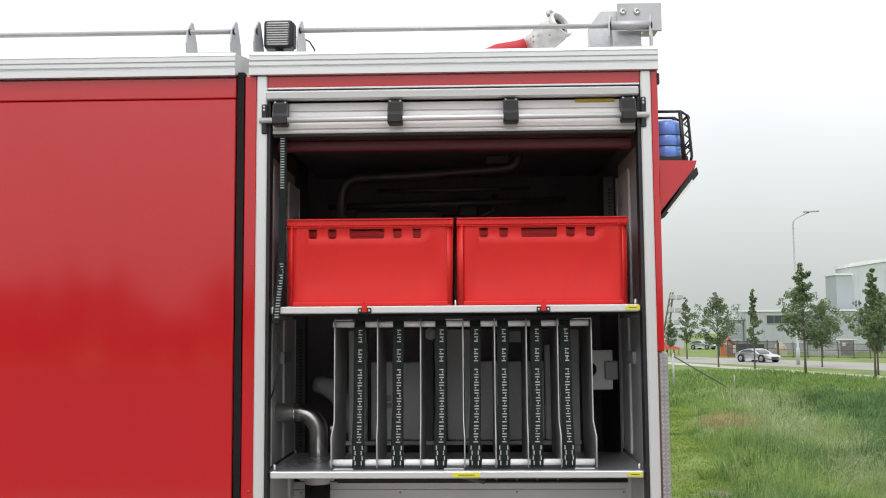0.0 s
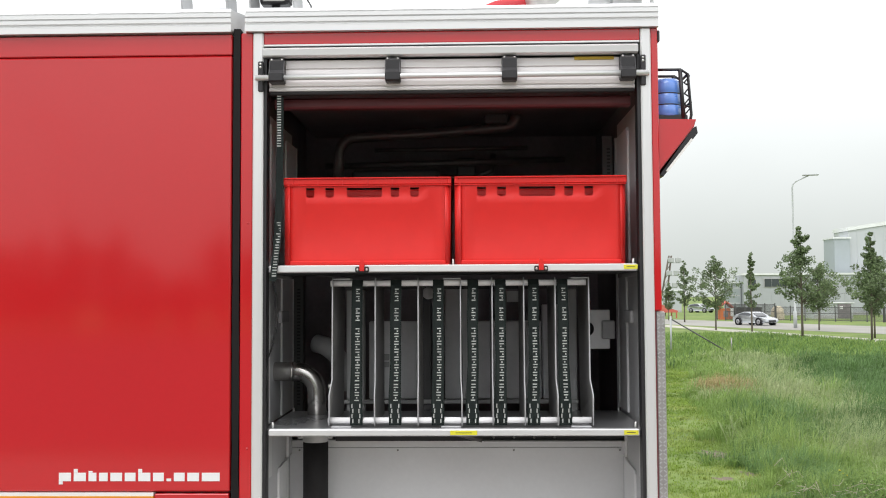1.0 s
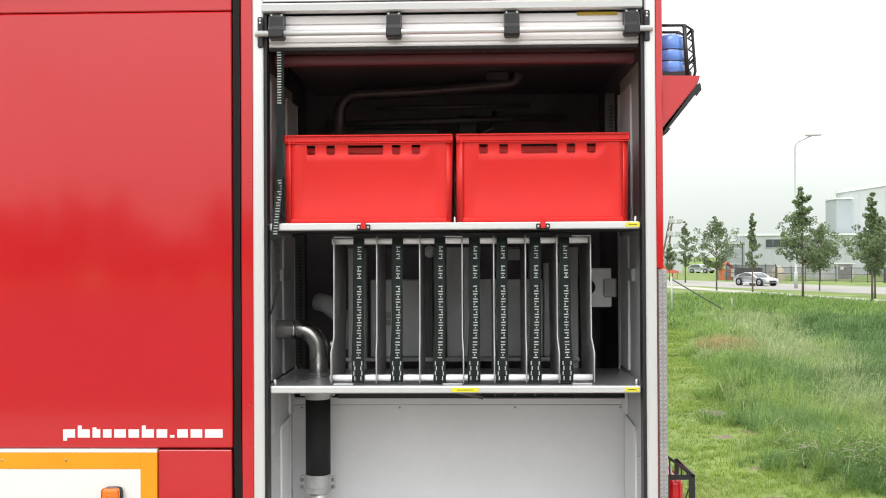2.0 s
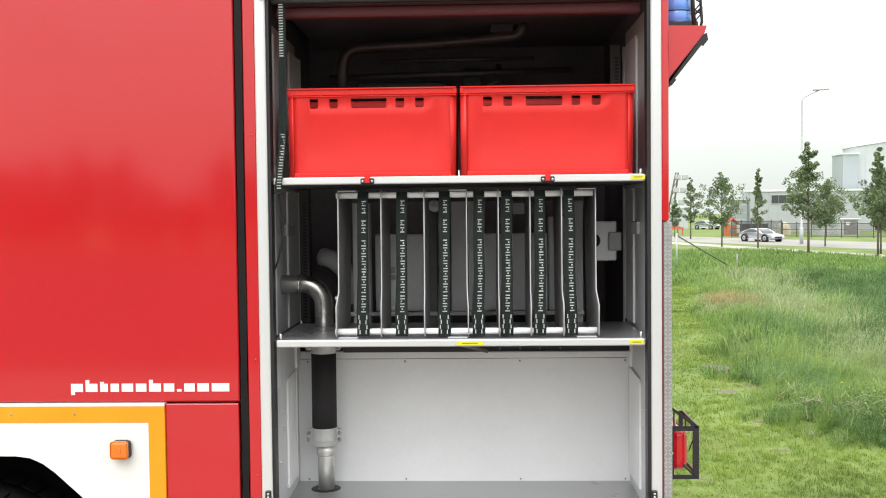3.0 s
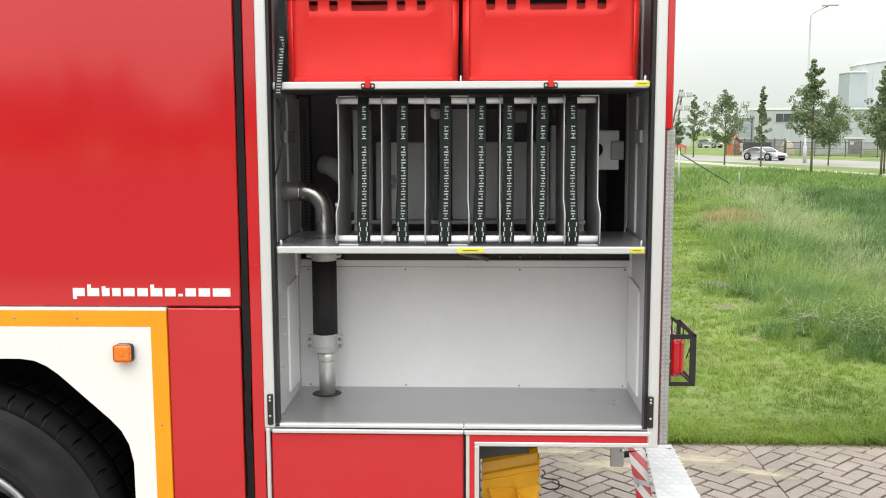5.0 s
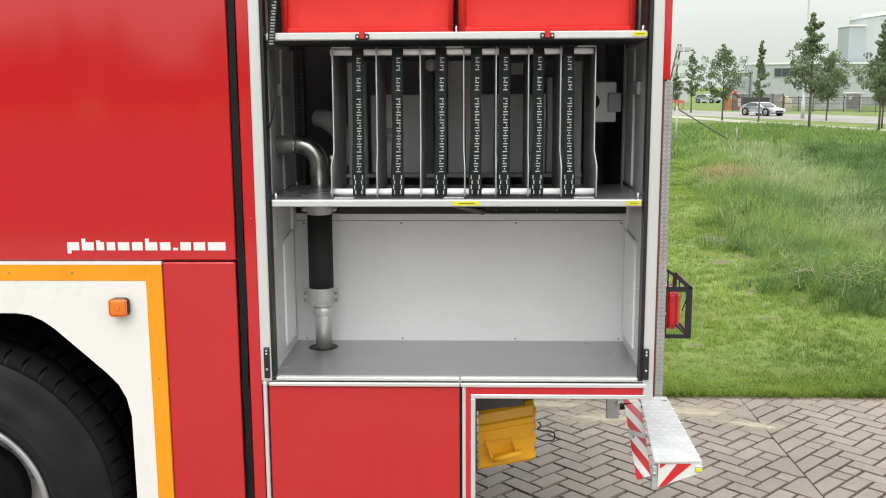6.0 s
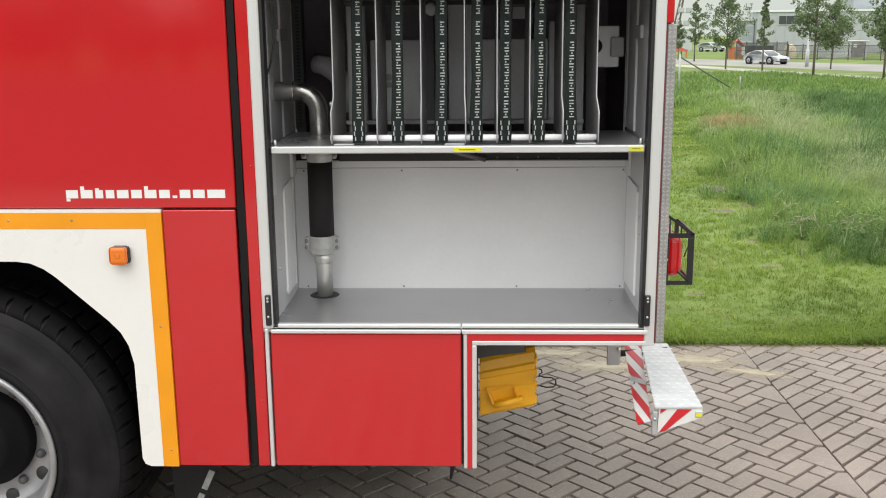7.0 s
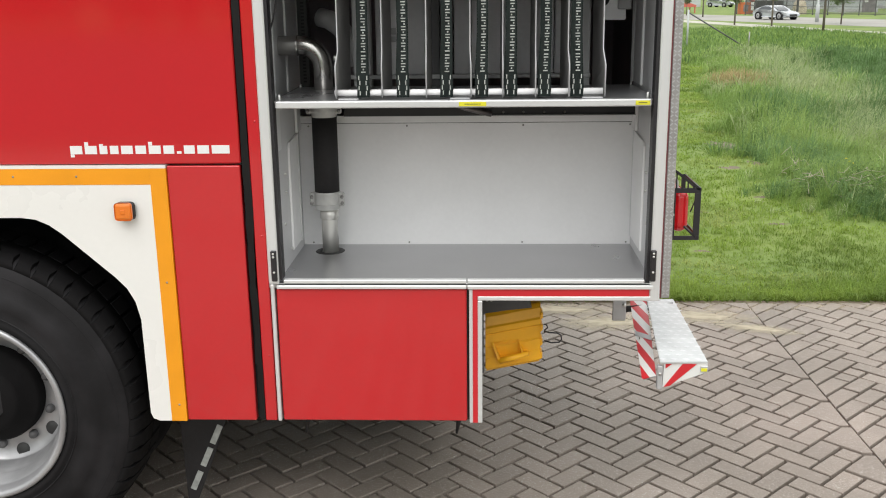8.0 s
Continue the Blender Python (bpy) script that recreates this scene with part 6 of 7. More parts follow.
def car(name, label, loc, rz, length=4.7, height=1.32, estate=False):
    t = thing(name, label, "car", loc, "", "", rz)
    L, H = length, height / 1.32
    end = 0.94 if estate else 0.86

    def plan(x, z):
        nose = min(1.0, (x / L) / 0.16, (1 - x / L) / 0.10)
        return 0.92 * (0.80 + 0.20 * max(0.0, nose)) - max(0.0, z - 0.85 * H) * 0.42
    low = [(0.0, 0.34), (0.005, 0.52), (0.03, 0.64), (0.10, 0.72), (0.28, 0.82), (0.50, 0.88), (0.75, 0.92), (0.92, 0.90), (0.985, 0.82), (1.0, 0.62), (0.985, 0.34), (0.88, 0.24), (0.10, 0.22)]
    part("body", loft(bmesh.new(), [(x * L, z * H) for x, z in low], plan), CARSILVER, t)
    cab = [(0.28, 0.80), (0.36, 1.02), (0.44, 1.22), (0.52, 1.30), (0.64, 1.31), (end - 0.12, 1.24 if estate else 1.20), (end, 1.08 if estate else 1.02), (0.95, 0.90)]
    part("cabin", loft(bmesh.new(), [(x * L, z * H) for x, z in cab], plan), CARSILVER, t)
    for s in (-1, 1):
        win = [(0.37, 0.92), (0.44, 1.14), (0.52, 1.235), (0.64, 1.25), (end - 0.12, 1.15), (end - 0.04, 0.96)]
        bm = bmesh.new()
        near = [bm.verts.new((x * L, s * (plan(x * L, z * H) + 0.006), z * H)) for x, z in win]
        far = [bm.verts.new((v.co.x, v.co.y - s * 0.02, v.co.z)) for v in near]
        bm.faces.new(near)
        bm.faces.new(far[::-1])
        for k in range(len(win)):
            n = (k + 1) % len(win)
            bm.faces.new((near[n], near[k], far[k], far[n]))
        part("side_window", bm, CARGLASS, t)
        part("headlight", B(0.03 * L, 0.11 * L, s * 0.66 - 0.13, s * 0.66 + 0.13, 0.60 * H, 0.70 * H, 0.03, 2), CLEAR, t)
        part("tail_light", B(L - 0.06, L + 0.005, s * 0.60 - 0.14, s * 0.60 + 0.14, 0.66 * H, 0.78 * H, 0.02), REDLENS, t)
        part("mirror", B(0.36 * L, 0.39 * L, s * 0.98 - 0.08, s * 0.98 + 0.08, 0.92 * H, 1.00 * H, 0.02), CARSILVER, t)
        for fx in (0.19, 0.80):
            c = (fx * L, s * 0.78, 0.325)
            part("wheel_arch", lathe(bmesh.new(), [(0.0, 0.118 * s), (0.375, 0.118 * s), (0.375, -0.1 * s), (0.0, -0.1 * s)], c, "y", 28), BLACK, t)
            w = part("wheel", lathe(bmesh.new(), [(0.22, -0.1), (0.31, -0.1), (0.325, -0.06), (0.325, 0.1 * (s > 0) + 0.06), (0.31, 0.13), (0.22, 0.13)] if s > 0 else [(0.22, -0.13), (0.31, -0.13), (0.325, -0.09), (0.325, 0.06), (0.31, 0.1), (0.22, 0.1)], c, "y", 28), TYRE, t)
            part("rim", lathe(bmesh.new(), [(0.0, 0.10 * s), (0.07, 0.125 * s), (0.21, 0.132 * s), (0.228, 0.09 * s)], c, "y", 24), RIM, w)
    ws = [(0.30, 0.86), (0.365, 1.03), (0.445, 1.205), (0.455, 1.19), (0.38, 1.0), (0.32, 0.86)]
    part("windscreen", prism(bmesh.new(), [(x * L - 0.035, z * H + 0.02) for x, z in ws], -0.60, 0.60, "y"), CARGLASS, t)
    part("grille", B(-0.01, 0.03, -0.42, 0.42, 0.36 * H, 0.52 * H, 0.01), BLACK, t)
    return t


car("coupe", "silver two-door sports car standing on the road", (26.65, 82.3, -0.685), 118.0, 4.1, 1.2)
car("estate_car", "pale silver estate car parked beyond the road", (37.6, 147.0, -0.70), 130.0, 4.2, 1.4, True)


def floodlight_mast():
    t = thing("floodlight_mast", "leaning lattice mast with three pairs of floodlights", "mast", (25.0, 125.0, -0.72))
    for y in (0, 0.5):
        part("leg", tube(bmesh.new(), [(0, y, 0), (1.6, y, 8.0)], 0.07, 6), BARK, t)
        part("leg", tube(bmesh.new(), [(0.9, y, 0), (1.9, y, 8.0)], 0.07, 6), BARK, t)
    for k in range(8):
        a, b = k / 8, (k + 1) / 8
        part("brace", tube(bmesh.new(), [(1.6 * a, 0, 8 * a), (0.9 + 1.0 * b, 0, 8 * b)], 0.04, 5), BARK, t)
    for z in (4.6, 6.2, 7.9):
        part("arm", B(0.2 + z * 0.16, 2.0 + z * 0.12, -0.05, 0.05, z - 0.9, z - 0.82), POLE, t)
        for x in (0.2, 1.2):
            part("floodlight", B(x + z * 0.15, x + 0.75 + z * 0.15, -0.2, 0.1, z - 0.8, z - 0.2, 0.04), POLE, t)


floodlight_mast()


def play_hut():
    t = thing("play_hut", "small orange wooden play hut with a pitched roof", "play hut", (27.9, 104.5, -0.72))
    part("wall", B(0, 1.3, 0, 1.2, 0, 1.25), WOODRED, t)
    part("roof", prism(bmesh.new(), [(-0.2, 1.2), (0.65, 1.95), (1.5, 1.2), (1.5, 1.32), (0.65, 2.1), (-0.2, 1.32)], -0.2, 1.4), AWN, t)
    part("opening", B(0.3, 0.8, -0.03, 0.0, 0.3, 1.0), DARK, t)
    part("sign", B(1.0, 1.7, -0.3, -0.26, 0.4, 1.3), WHITEFILM, t, "white sign board")
    part("post", B(-0.5, -0.38, -0.2, -0.1, 0, 1.9), DARKGREY, t)


play_hut()
bm = prism(bmesh.new(), [(0, 0.9), (1.4, 1.7), (2.8, 1.1), (3.4, 0.9), (3.4, 0.7), (0, 0.7)], 0, 3.0, "y")
for x in (0.1, 3.2):
    box(bm, x, x + 0.12, 0.05, 0.17, 0.0, 0.75)
    box(bm, x, x + 0.12, 2.8, 2.92, 0.0, 0.75)
solo("red_canopy", bm, AWN, "faded red canvas canopy in the distance", "canopy", loc=(21.4, 112.0, -0.72))


def field_fence():
    t = thing("wire_fence_post", "grey fence end post with a dark slanting brace in the grass", "fence post", (9.4, 42.0, float(land(9.4, 42.0))))
    part("post", tube(bmesh.new(), [(0, 0, -0.1), (0, 0, 1.75)], 0.045, 8), POLE, t)
    part("brace", tube(bmesh.new(), [(0.02, 0, 1.62), (2.75, 0.0, 0.0)], 0.032, 8), DARKGREY, t)
    part("stub", tube(bmesh.new(), [(2.78, 0, -0.1), (2.78, 0, 0.75)], 0.03, 8), STEELD, t)


field_fence()


# grass, in sheets of single blades
def lumps(x, y, size, seed):
    """Smooth random hummocks from 0 to 1."""
    lat = np.random.RandomState(seed).uniform(0, 1, (64, 64))
    u, v = np.asarray(x) / size + 100.0, np.asarray(y) / size + 100.0
    i, j = np.floor(u).astype(int), np.floor(v).astype(int)
    f, g = u - i, v - j
    f, g = f * f * (3 - 2 * f), g * g * (3 - 2 * g)
    a = lat[i % 64, j % 64] * (1 - f) + lat[(i + 1) % 64, j % 64] * f
    b = lat[i % 64, (j + 1) % 64] * (1 - f) + lat[(i + 1) % 64, (j + 1) % 64] * f
    return a * (1 - g) + b * g


def blades(name, pts, height, width, lean, material, label, rnd, flow=None):
    n = len(pts)
    if flow is None:
        b = rnd.uniform(0, 2 * np.pi, n)
    else:
        b = flow + rnd.normal(0, 0.75, n)
    a = b + rnd.uniform(0.8, 2.3, n)
    face = np.stack([np.cos(a), np.sin(a), np.zeros(n)], 1)
    arch = lean * rnd.uniform(0.15, 1.0, n) ** 1.2
    bend = np.stack([np.cos(b), np.sin(b), np.zeros(n)], 1) * (arch * height)[:, None]
    up = np.stack([np.zeros(n), np.zeros(n), height], 1)
    w = face * width[:, None]
    tip = np.clip(1.05 - 0.42 * arch, 0.30, 1.0)[:, None]
    q = np.stack([pts - w, pts + w, pts + up * 0.6 + bend * 0.28 + w * 0.8, pts + up * 0.6 + bend * 0.28 - w * 0.8, pts + up * tip + bend], 1).reshape(-1, 3)
    i = np.arange(n)[:, None] * 5
    me = tri_mesh(name, q, np.concatenate([i + [0, 1, 2], i + [0, 2, 3], i + [3, 2, 4]]))
    me.materials.append(material)
    return tagged(new(name, me), label, "grass", kind="stuff")


def tallness(x, y):
    """How much of the bank is left unmown."""
    edge = np.maximum(3.05, 1.65 + 0.2 * y) + 0.7 * (lumps(x, y, 1.3, 7) - 0.5)
    return smooth(-0.5, 0.4, x - edge) * smooth(4.9, 6.3, y + 0.9 * (lumps(x, y, 0.8, 8) - 0.5))


# bare spots in the mown grass: middle, half widths, how clear of blades
BARE = ((3.30, 9.85, 0.22, 0.60, 0.55), (3.22, 8.20, 0.15, 0.26, 0.3), (2.86, 7.80, 0.20, 0.24, 0.2), (3.45, 7.70, 0.16, 0.15, 0.25), (2.74, 6.20, 0.22, 0.14, 0.1), (2.58, 5.12, 0.26, 0.12, 0.05), (1.75, 4.25, 0.16, 0.08, 0.05), (2.05, 5.6, 0.14, 0.12, 0.0))


def grass():
    rnd = np.random.RandomState(3)
    # mown strip, in small tufts
    def tufts(x, y, per, spread):
        """Blades gathered round the given middles, leaning outwards."""
        x, y, spread = np.repeat(x, per), np.repeat(y, per), np.repeat(spread, per)
        a = rnd.uniform(0, 2 * np.pi, len(x))
        d = spread * rnd.uniform(0, 1, len(x)) ** 0.7
        return x + d * np.cos(a), y + d * np.sin(a), a
    n = 80000
    y = 3.04 + rnd.uniform(0, 1, n) ** 1.8 * 34
    x = -0.6 + rnd.uniform(0, 1, n) * (4.5 + 0.55 * y)
    hum = lumps(x, y, 0.55, 1) * 0.6 + lumps(x, y, 0.2, 2) * 0.4
    keep = (rnd.uniform(0, 1, n) > tallness(x, y) * 0.92) & (rnd.uniform(0, 1, n) < 0.5 + hum)
    for px, py, rx, ry, bare in BARE:
        keep &= ((x - px) / rx) ** 2 + ((y - py) / ry) ** 2 > rnd.uniform(bare, bare + 1.0, n)
    x, y, hum = x[keep], y[keep], hum[keep]
    m = len(x)
    worn = lumps(x, y, 0.9, 4) * 0.7 + lumps(x, y, 0.3, 5) * 0.3 + 0.10 * smooth(9, 4, np.abs(y - 8)) - 0.15 * (1 - smooth(3.2, 4.2, y)) > rnd.normal(0.58, 0.07, m)
    size = rnd.uniform(0.6, 1.4, m) * (0.35 + 1.15 * hum) * (1 + 0.45 * (1 - smooth(3.05, 3.4, y)))
    per = 6
    for pick, nm, mt, lb in ((~worn, "mown_grass", GRASS_S, "short bright green grass beside the brick yard"), (worn, "worn_grass", GRASS_Y, "short worn yellowish grass with bare patches")):
        far = np.repeat(np.clip(y[pick] / 9, 0.5, 3.2), per)
        bx, by, out = tufts(x[pick], y[pick], per, 0.035 * np.clip(y[pick] / 6, 0.8, 4))
        by = np.maximum(by, 3.03 - 0.10 * np.clip(lumps(bx, bx * 0, 0.22, 31) - 0.35, 0, 1) - 0.03 * lumps(bx, bx * 0, 0.05, 32))
        k = len(bx)
        blades(nm, np.stack([bx, by, land(bx, np.maximum(by, 3.03)) - 0.005], 1), np.repeat(size[pick], per) * rnd.uniform(0.02, 0.055, k) * (1 + 0.15 * far), 0.0042 * far * rnd.uniform(0.7, 1.3, k), 1.9, mt, lb, rnd, out)
    # long grass, in tussocks
    n = 15000
    y = 4.6 + rnd.uniform(0, 1, n) ** 1.8 * 33
    x = 2.0 + rnd.uniform(0, 1, n) * (2.4 + 0.62 * y)
    tl = tallness(x, y)
    keep = rnd.uniform(0, 1, n) < tl
    x, y, tl = x[keep], y[keep], tl[keep]
    m = len(x)
    hum = lumps(x, y, 1.4, 11) * 0.55 + lumps(x, y, 0.5, 12) * 0.45
    size = rnd.uniform(0.55, 1.3, m) * (0.4 + 1.2 * hum) * (0.35 + 0.65 * tl) * np.clip(0.34 + y / 14, 0.6, 1.25)
    drift = 5.6 + 2.6 * (lumps(x, y, 2.2, 13) - 0.5) + 1.6 * (lumps(x, y, 0.6, 14) - 0.5)
    edge = np.maximum(3.05, 1.65 + 0.2 * y)
    side = x - (3.7 + 0.246 * y) + 2.4 * (lumps(x, y, 2.5, 15) - 0.5) + rnd.normal(0, 0.35, m)
    lush = (np.abs(x - edge - 0.7) < 0.55 + 0.5 * (lumps(x, y, 1.0, 18) - 0.5)) & (y > 9.5) & (y < 15)
    dark = (side > 0) & (y > 9) | (lumps(x, y, 0.9, 16) + rnd.normal(0, 0.08, m) > 0.90) | lush & (rnd.uniform(0, 1, m) < 0.6)
    pale = ~dark & (lumps(x, y, 1.1, 17) * 0.6 + 0.35 * smooth(0.5, 1.8, x - edge) * smooth(6, 8, y) + rnd.normal(0, 0.12, m) > 0.48)
    per = 26
    for pick, nm, mt, lb in ((~dark & ~pale, "long_grass", GRASS_L, "long unmown green grass on the bank"), (dark, "dark_long_grass", GRASS_D, "long darker green grass on the bank"), (pale, "pale_long_grass", GRASS_P, "long pale seeding grass on the bank")):
        far = np.repeat(np.clip(y[pick] / 9, 0.6, 3.2), per)
        bx, by, out = tufts(x[pick], y[pick], per, 0.075 * np.clip(y[pick] / 8, 0.8, 3.5))
        k = len(bx)
        fl = np.where(rnd.uniform(0, 1, k) < 0.55, out, np.repeat(drift[pick], per))
        blades(nm, np.stack([bx, by, land(bx, by) - 0.01], 1), np.repeat(size[pick], per) * rnd.uniform(0.16, 0.48, k), 0.0042 * far * rnd.uniform(0.6, 1.3, k), 1.5, mt, lb, rnd, fl)
    # a straw-coloured patch
    n = 1500
    x = 6.15 + rnd.normal(0, 0.24, n)
    y = 20.4 + rnd.normal(0, 0.8, n)
    pts = np.stack([x, y, land(x, y)], 1)
    blades("straw_patch", pts, rnd.uniform(0.32, 0.66, n), 0.008 * rnd.uniform(0.6, 1.3, n), 1.4, STRAW, "patch of dry straw-coloured grass", rnd, np.full(n, 5.5))
    # grass of the verge by the road
    n = 44000
    y = 33 + rnd.uniform(0, 1, n) * 30
    x = 4 + rnd.uniform(0, 1, n) * (0.2 * y + 12)
    pts = np.stack([x, y, land(x, y)], 1)
    path_edge = 25.7 - (y - 37.7) * 0.21
    pts = pts[x < path_edge - 0.3]
    for nm, part_of, mt in (("verge_grass", np.concatenate([pts[::3], pts[1::3]]), GRASS_L), ("dark_verge_grass", pts[2::3], GRASS_D)):
        blades(nm, part_of, rnd.uniform(0.15, 0.42, len(part_of)), np.full(len(part_of), 0.02), 1.2, mt, "rough green grass before the road", rnd)


grass()


def dirt_patch(x, y, rx, ry, name="bare_patch", material=DIRT, z=0.012, label="patch of bare brown soil in the grass", seed=1):
    rnd = random.Random(seed)
    bm = bmesh.new()
    c = bm.verts.new((x, y, float(land(x, y)) + z + 0.012))
    ring = []
    for k in range(22):
        a = 2 * math.pi * k / 22
        f = rnd.uniform(0.4, 1.2)
        px, py = x + rx * f * math.cos(a), y + ry * f * math.sin(a)
        ring.append(bm.verts.new((px, py, float(land(px, py)) + z)))
    for k in range(22):
        bm.faces.new((c, ring[k], ring[(k + 1) % 22]))
    return solo(name, bm, material, label, "ground patch", kind="stuff")


for k, (px, py, rx, ry, bare) in enumerate(BARE):
    dirt_patch(px, py, rx, ry, seed=3 + k, z=0.022 if k == 0 else -0.006)


def twig_heap(x0, y0, count, wide, seed):
    rnd = random.Random(seed)
    t = thing("dead_branches", "pale dead branches lying in the grass", "branches", (x0, y0, float(land(x0, y0))), "heaps of dead branches")
    for k in range(count):
        x, y = rnd.uniform(-wide, wide * 0.8), rnd.uniform(-0.35, 0.35)
        a, ln = rnd.uniform(-0.9, 0.9) + (0 if rnd.random() < 0.7 else 1.5), rnd.uniform(0.12, 0.34)
        z = rnd.uniform(0.08, 0.26)
        p = [(x, y, z), (x + ln * 0.5 * math.cos(a), y + ln * 0.4 * math.sin(a), z + rnd.uniform(-0.03, 0.08)), (x + ln * math.cos(a), y + ln * math.sin(a), z + rnd.uniform(-0.12, 0.08))]
        part("twig", tube(bmesh.new(), p, 0.003, 6, radii=[0.0036, 0.0026, 0.0012]), TWIG, t)


twig_heap(3.42, 6.02, 26, 0.36, 8)
twig_heap(3.30, 7.00, 9, 0.15, 9)


def weeds():
    rnd = np.random.RandomState(21)
    for i, (x, y, h, r) in enumerate(((3.55, 5.95, 0.18, 0.22), (3.98, 5.75, 0.34, 0.38), (4.15, 6.05, 0.40, 0.36), (3.72, 6.15, 0.24, 0.24), (3.28, 6.45, 0.16, 0.18))):
        z = float(land(x, y))
        t = thing("weed_clump", "leafy green weed clump beside the mown grass", "weed", (x, y, z), "weed clumps")
        bm = bmesh.new()
        cs = []
        for k in range(14):
            a, f = rnd.uniform(0, 6.28), rnd.uniform(0.2, 1)
            tip = (r * f * math.cos(a), r * f * math.sin(a), h * rnd.uniform(0.4, 1))
            tube(bm, [(0.1 * tip[0], 0.1 * tip[1], -0.02), tip], 0.004, 5)
            cs += [tip, tuple(0.6 * c for c in tip)]
        part("stem", bm, WEED, t)
        q, tr = cloud_of_leaves(cs, [0.12] * len(cs), int(900 * r / 0.24), 0.017, rnd)
        me = tri_mesh("leaves", q, tr)
        me.materials.append(WEED)
        ob = new("leaves", me)
        ob.parent = t
    for x, y, n in ((3.74, 6.75, 2), (3.82, 6.85, 1)):
        t = thing("yellow_flowers", "small yellow wild flowers in the long grass", "flowers", (x, y, float(land(x, y))))
        for k in range(n):
            dx, dy, hh = rnd.uniform(-0.1, 0.1), rnd.uniform(-0.1, 0.1), rnd.uniform(0.20, 0.28)
            part("stem", tube(bmesh.new(), [(dx, dy, 0), (dx * 1.1, dy * 1.1, hh)], 0.003, 5), WEED, t)
            part("bloom", lathe(bmesh.new(), [(0.0, 0.0), (0.015, 0.006), (0.012, 0.011), (0, 0.009)], (dx * 1.1, dy * 1.1, hh), "z", 8), FLOWER, t)


weeds()


# ---- the brick yard ----
yard = solo("pavement", prism(bmesh.new(), [(-9, -9.5), (9, -9.5), (9, 3.02), (-9, 3.02)], -0.1, -0.023, "z"), JOINT, "brown-grey brick paving laid in herringbone", "pavement", kind="structure")
W, LU, LV, GU, GV, SEAM, EDGE = 0.0979, 0.190, 0.198, 0.0125, 0.0150, 1.756, 2.985
OX, OY, TWIST = 0.4785, 1.3645, radians(-0.5)


def area(poly):
    return abs(sum(a[0] * b[1] - b[0] * a[1] for a, b in zip(poly, poly[1:] + poly[:1]))) / 2


def on_plan(points, ox, oy):
    """From the bricks' own diagonal axes to the yard."""
    k = math.sqrt(0.5)
    ca, sa = math.cos(TWIST), math.sin(TWIST)
    flat = [(k * (u - v) - 0.0651, k * (u + v) - 0.2036) for u, v in points]
    return [(ox + ca * a - sa * b, oy + sa * a + ca * b) for a, b in flat]


def brick_outline(u0, v0, du, dv, ox, oy):
    g, h = GU / 2, GV / 2
    return on_plan(((u0 + g, v0 + h), (u0 + du - g, v0 + h), (u0 + du - g, v0 + dv - h), (u0 + g, v0 + dv - h)), ox, oy)


def mitre_outline(u, v, ox, oy):
    """The five-sided edge stone that closes the herringbone along the seam."""
    p = on_plan(((u + GU / 2, v - GV / 2), (u + LV - GU, v - GV / 2), (u + GU / 2, v - LV + GV)), ox, oy)
    return [p[0], p[2], (SEAM - 0.004, p[2][1]), (SEAM - 0.004, p[1][1]), p[1]]


def brick_geometry(poly, tilt):
    """Chamfered top and sides of one brick, as vertices and faces."""
    cx, cy = sum(p[0] for p in poly) / len(poly), sum(p[1] for p in poly) / len(poly)
    n = len(poly)
    vs, fs = [], []
    for shrink, z in ((0.0, -0.03), (0.0, -0.003), (0.003, 0.0)):
        for x, y in poly:
            d = math.hypot(x - cx, y - cy) or 1
            k = 1 - shrink / d
            vs.append((cx + (x - cx) * k, cy + (y - cy) * k, z + (x - cx) * tilt[0] + (y - cy) * tilt[1] + tilt[2]))
    for a in (0, n):
        for i in range(n):
            j = (i + 1) % n
            fs.append((a + i, a + j, a + n + j, a + n + i))
    fs.append(tuple(range(2 * n, 3 * n)))
    return vs, fs


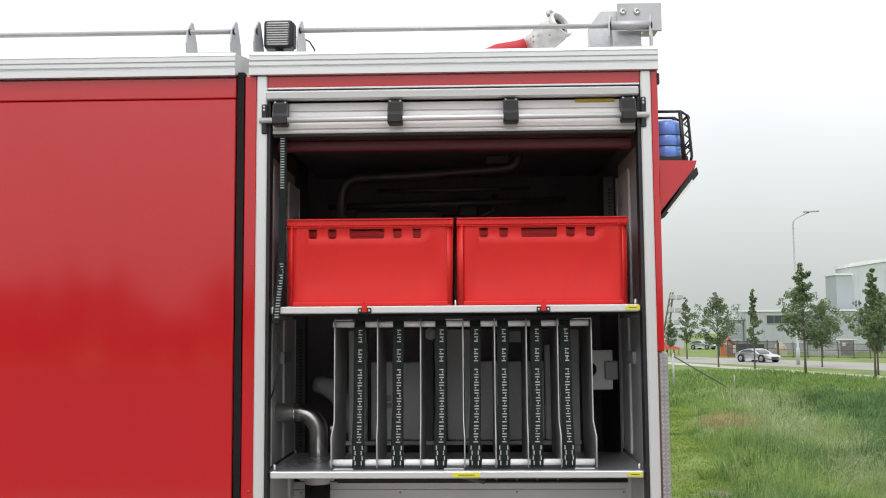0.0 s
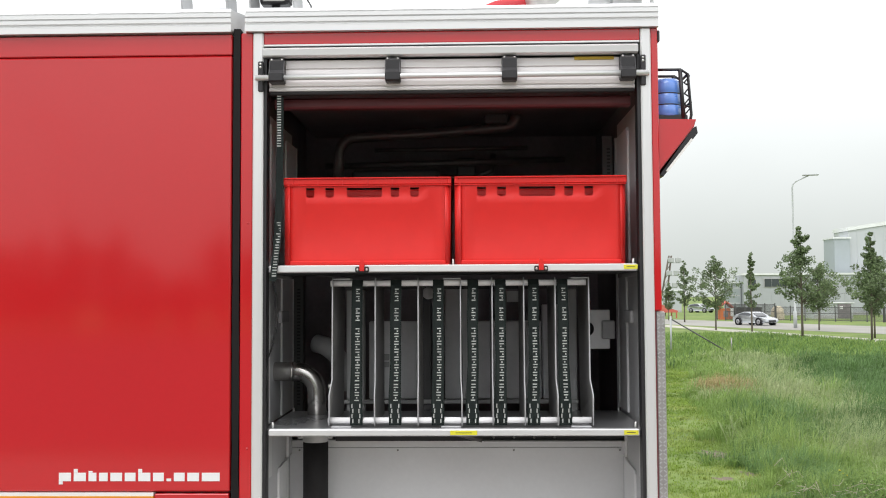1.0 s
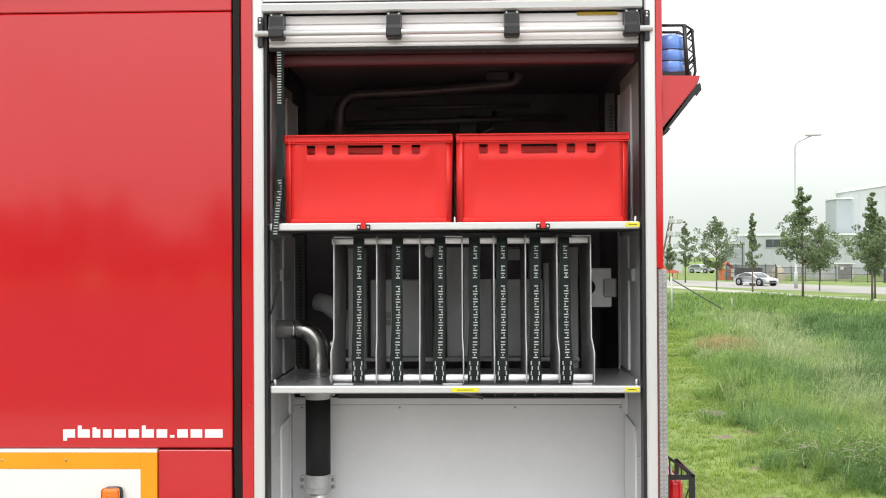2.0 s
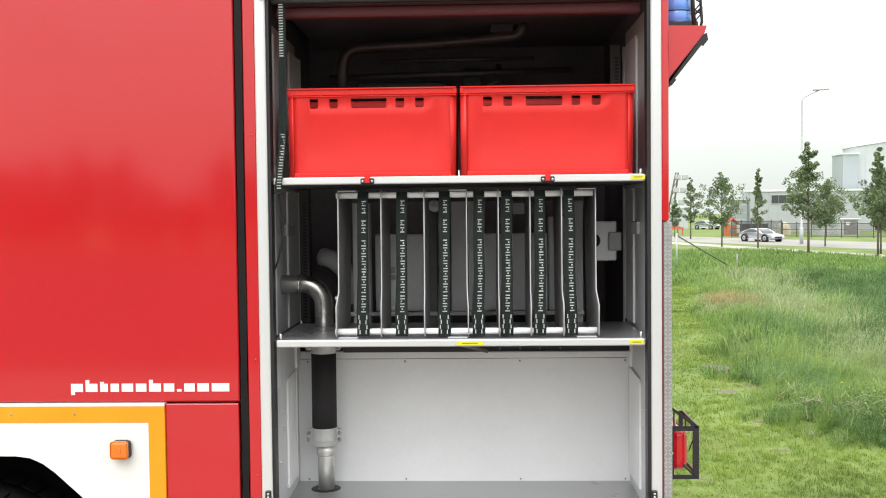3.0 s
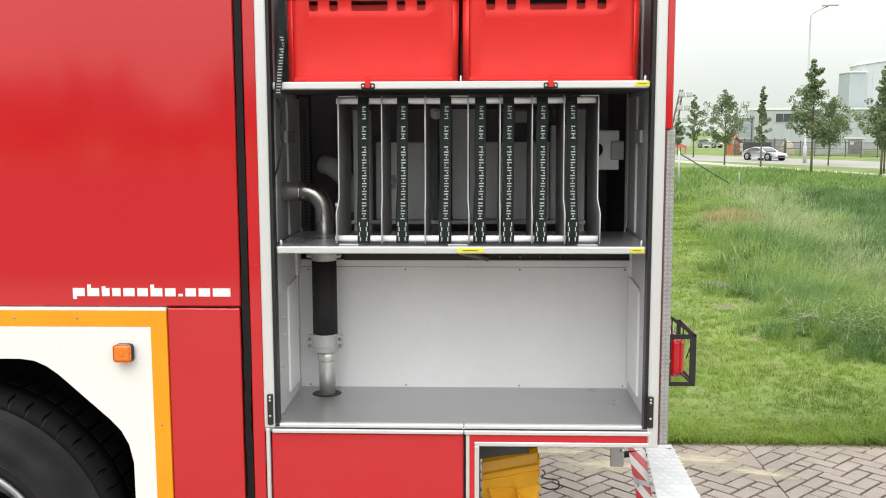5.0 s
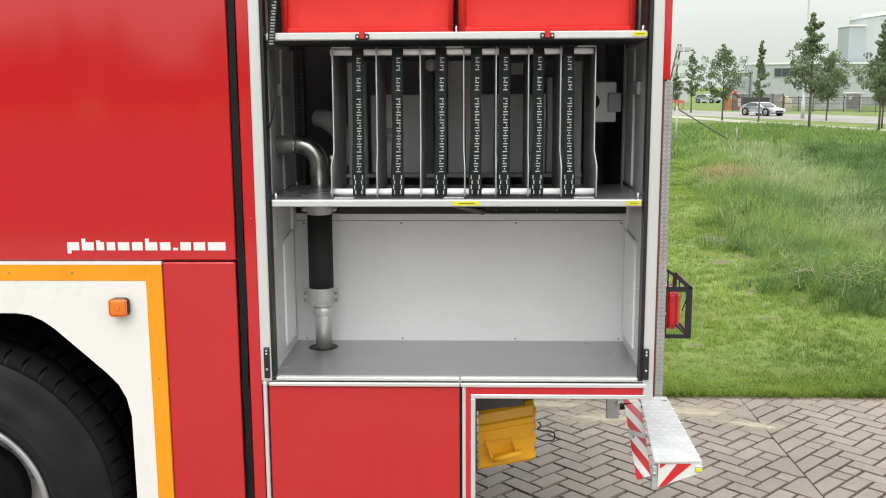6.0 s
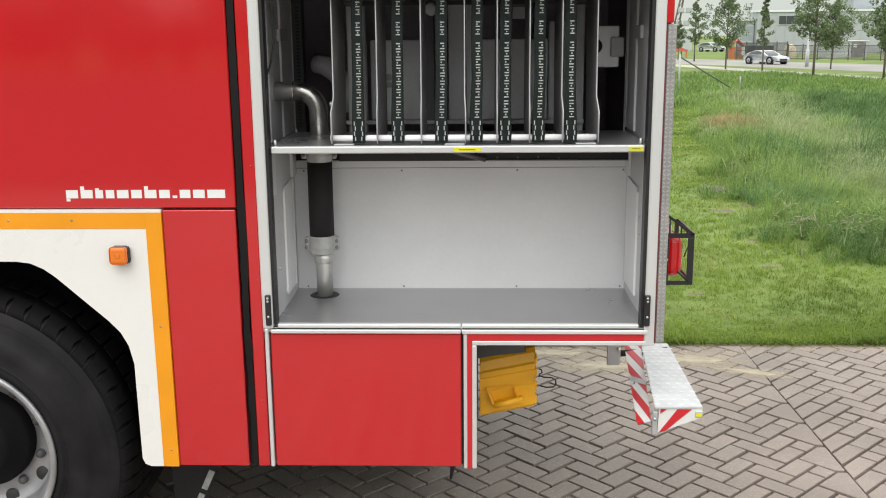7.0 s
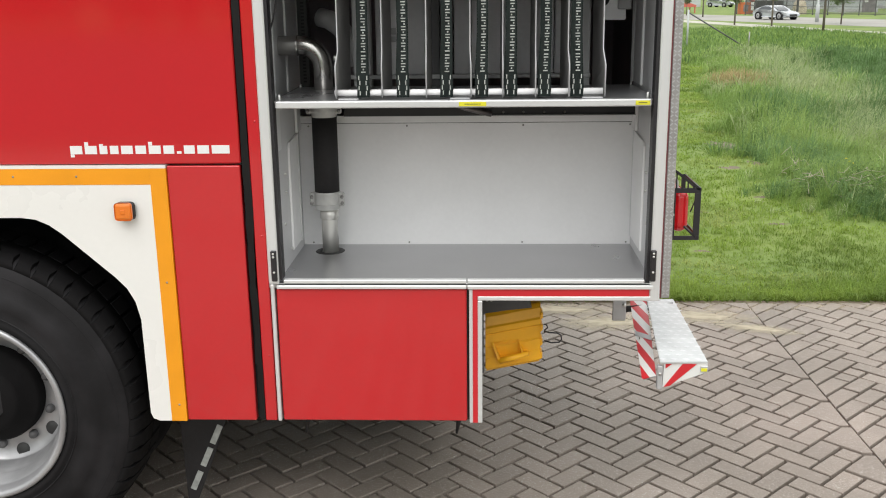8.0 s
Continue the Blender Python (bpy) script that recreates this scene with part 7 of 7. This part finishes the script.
def paving():
    rnd = random.Random(4)
    near, rest_v, rest_f = [], [], []
    polys = []
    for side, ox, oy in ((0, OX, OY), (1, OX + 0.153, OY + 0.030)):
        for i in range(-84, 20):
            for j in range(-74, 74):
                row, upright = j // 2, j % 2
                u, v = i * W + row * LU, i * W - row * LV
                if side == 0 and (row > 4 or row == 4 and upright):
                    if j == 9 and i % 2:
                        polys.append(brick_outline(u + LU, v + W - LV / 2, W, LV / 2, ox, oy))
                    elif j == 9:
                        polys.append(mitre_outline(u + LU, v + W, ox, oy))
                    continue
                if side == 1 and row < 5:
                    continue
                if side == 1 and row == 5 and not upright:
                    # cut bricks run straight on to the seam, and some of this column are halves
                    polys.append(clip_half(brick_outline(u - 1.5 * LU, v, 1.5 * LU, W, ox, oy), 0, SEAM + 0.004, False))
                    if i % 3 == 1:
                        polys += [brick_outline(u, v, LU / 2, W, ox, oy), brick_outline(u + LU / 2, v, LU / 2, W, ox, oy)]
                        continue
                poly = brick_outline(u + LU, v + W - LV, W, LV, ox, oy) if upright else brick_outline(u, v, LU, W, ox, oy)
                polys.append(clip_half(poly, 0, SEAM - 0.004, True) if side == 0 else clip_half(poly, 0, SEAM + 0.004, False))
    for poly in polys:
        if len(poly) >= 3:
            poly = clip_half(poly, 1, EDGE, True)
        if len(poly) < 3 or area(poly) < 0.0003:
            continue
        cx, cy = sum(p[0] for p in poly) / len(poly), sum(p[1] for p in poly) / len(poly)
        if not (-8.95 < cx < 8.95 and -9.4 < cy):
            continue
        tilt = (rnd.gauss(0, 0.006), rnd.gauss(0, 0.006), rnd.gauss(0, 0.0012))
        vs, fs = brick_geometry(poly, tilt)
        near.append((((cx - 1.2) / 1.35) ** 2 + ((cy - 1.75) / 1.2) ** 2, vs, fs))
    near.sort(key=lambda e: e[0])
    for k, (c, vs, fs) in enumerate(near):
        if k < 300:
            me = bpy.data.meshes.new("brick")
            me.from_pydata(vs, [], fs)
            me.materials.append(BRICK)
            ob = new("brick", me)
            ob.parent = yard
        else:
            o = len(rest_v)
            rest_v += vs
            rest_f += [tuple(o + a for a in f) for f in fs]
    me = bpy.data.meshes.new("bricks")
    me.from_pydata(rest_v, [], rest_f)
    me.materials.append(BRICK)
    ob = tagged(new("bricks", me), kind="stuff")
    ob.parent = yard


paving()


def scatter(name, spots, count, size, material, label, category, seed):
    """Loose crumbs, thickest in the middle of each spot."""
    rnd = np.random.RandomState(seed)
    q, tr = [], []
    o = 0
    for x, y, rx, ry in spots:
        n = int(count * rx * ry)
        px, py = x + rx * rnd.normal(0, 0.5, n), y + ry * rnd.normal(0, 0.5, n)
        for k in range(n):
            if py[k] > 3.04 or py[k] < 0.3:
                continue
            r = size * rnd.uniform(0.25, 1.0) ** 1.6 + 0.33 * size
            a = np.arange(6) * (math.pi / 3) + rnd.uniform(0, 1)
            f = r * rnd.uniform(0.55, 1.2, 6)
            q += [(px[k], py[k], 0.0022 + 0.10 * r)] + [(px[k] + c * math.cos(b), py[k] + c * math.sin(b), -0.004) for b, c in zip(a, f)]
            tr += [(o, o + 1 + m, o + 1 + (m + 1) % 6) for m in range(6)]
            o += 7
    me = tri_mesh(name, q, tr)
    me.materials.append(material)
    return tagged(new(name, me), label, category, kind="stuff")


def sand_film(x, y, rx, ry, turn):
    """A thin drift of fine sand that thins out to nothing at its rim."""
    bm = bmesh.new()
    rings = [[bm.verts.new((f * math.cos(2 * math.pi * k / 28), f * math.sin(2 * math.pi * k / 28), 0.0035 * (1 - f))) for k in range(28)] for f in (0.33, 0.66, 1.0)]
    c = bm.verts.new((0, 0, 0.0035))
    for k in range(28):
        n = (k + 1) % 28
        bm.faces.new((c, rings[0][k], rings[0][n]))
        for a, b in ((0, 1), (1, 2)):
            bm.faces.new((rings[a][k], rings[b][k], rings[b][n], rings[a][n]))
    ob = solo("sand_spill", bm, SANDFILM, "thin spill of pale sand on the bricks", "sand", kind="stuff")
    ob.matrix_world = pose(x, y, 0.003, 0, 0, turn) @ Matrix.Diagonal((rx, ry, 1, 1))


for spill in ((0.84, 2.60, 0.34, 0.15, 4), (1.36, 2.72, 0.40, 0.15, -4), (1.68, 2.50, 0.28, 0.09, -18), (0.52, 2.84, 0.40, 0.12, 0)):
    sand_film(*spill)
scatter("sand_grains", ((0.84, 2.62, 0.30, 0.13), (1.36, 2.74, 0.36, 0.13), (1.62, 2.90, 0.55, 0.10), (2.3, 2.93, 0.5, 0.07)), 40000, 0.0022, SAND, "fine pale sand grains on the bricks", "sand", 5)
scatter("soil_crumbs", [(0.3 + 0.4 * k, 3.0, 0.3, 0.05) for k in range(11)], 12000, 0.012, DIRT, "dark soil crumbs along the edge of the bricks", "soil", 6)
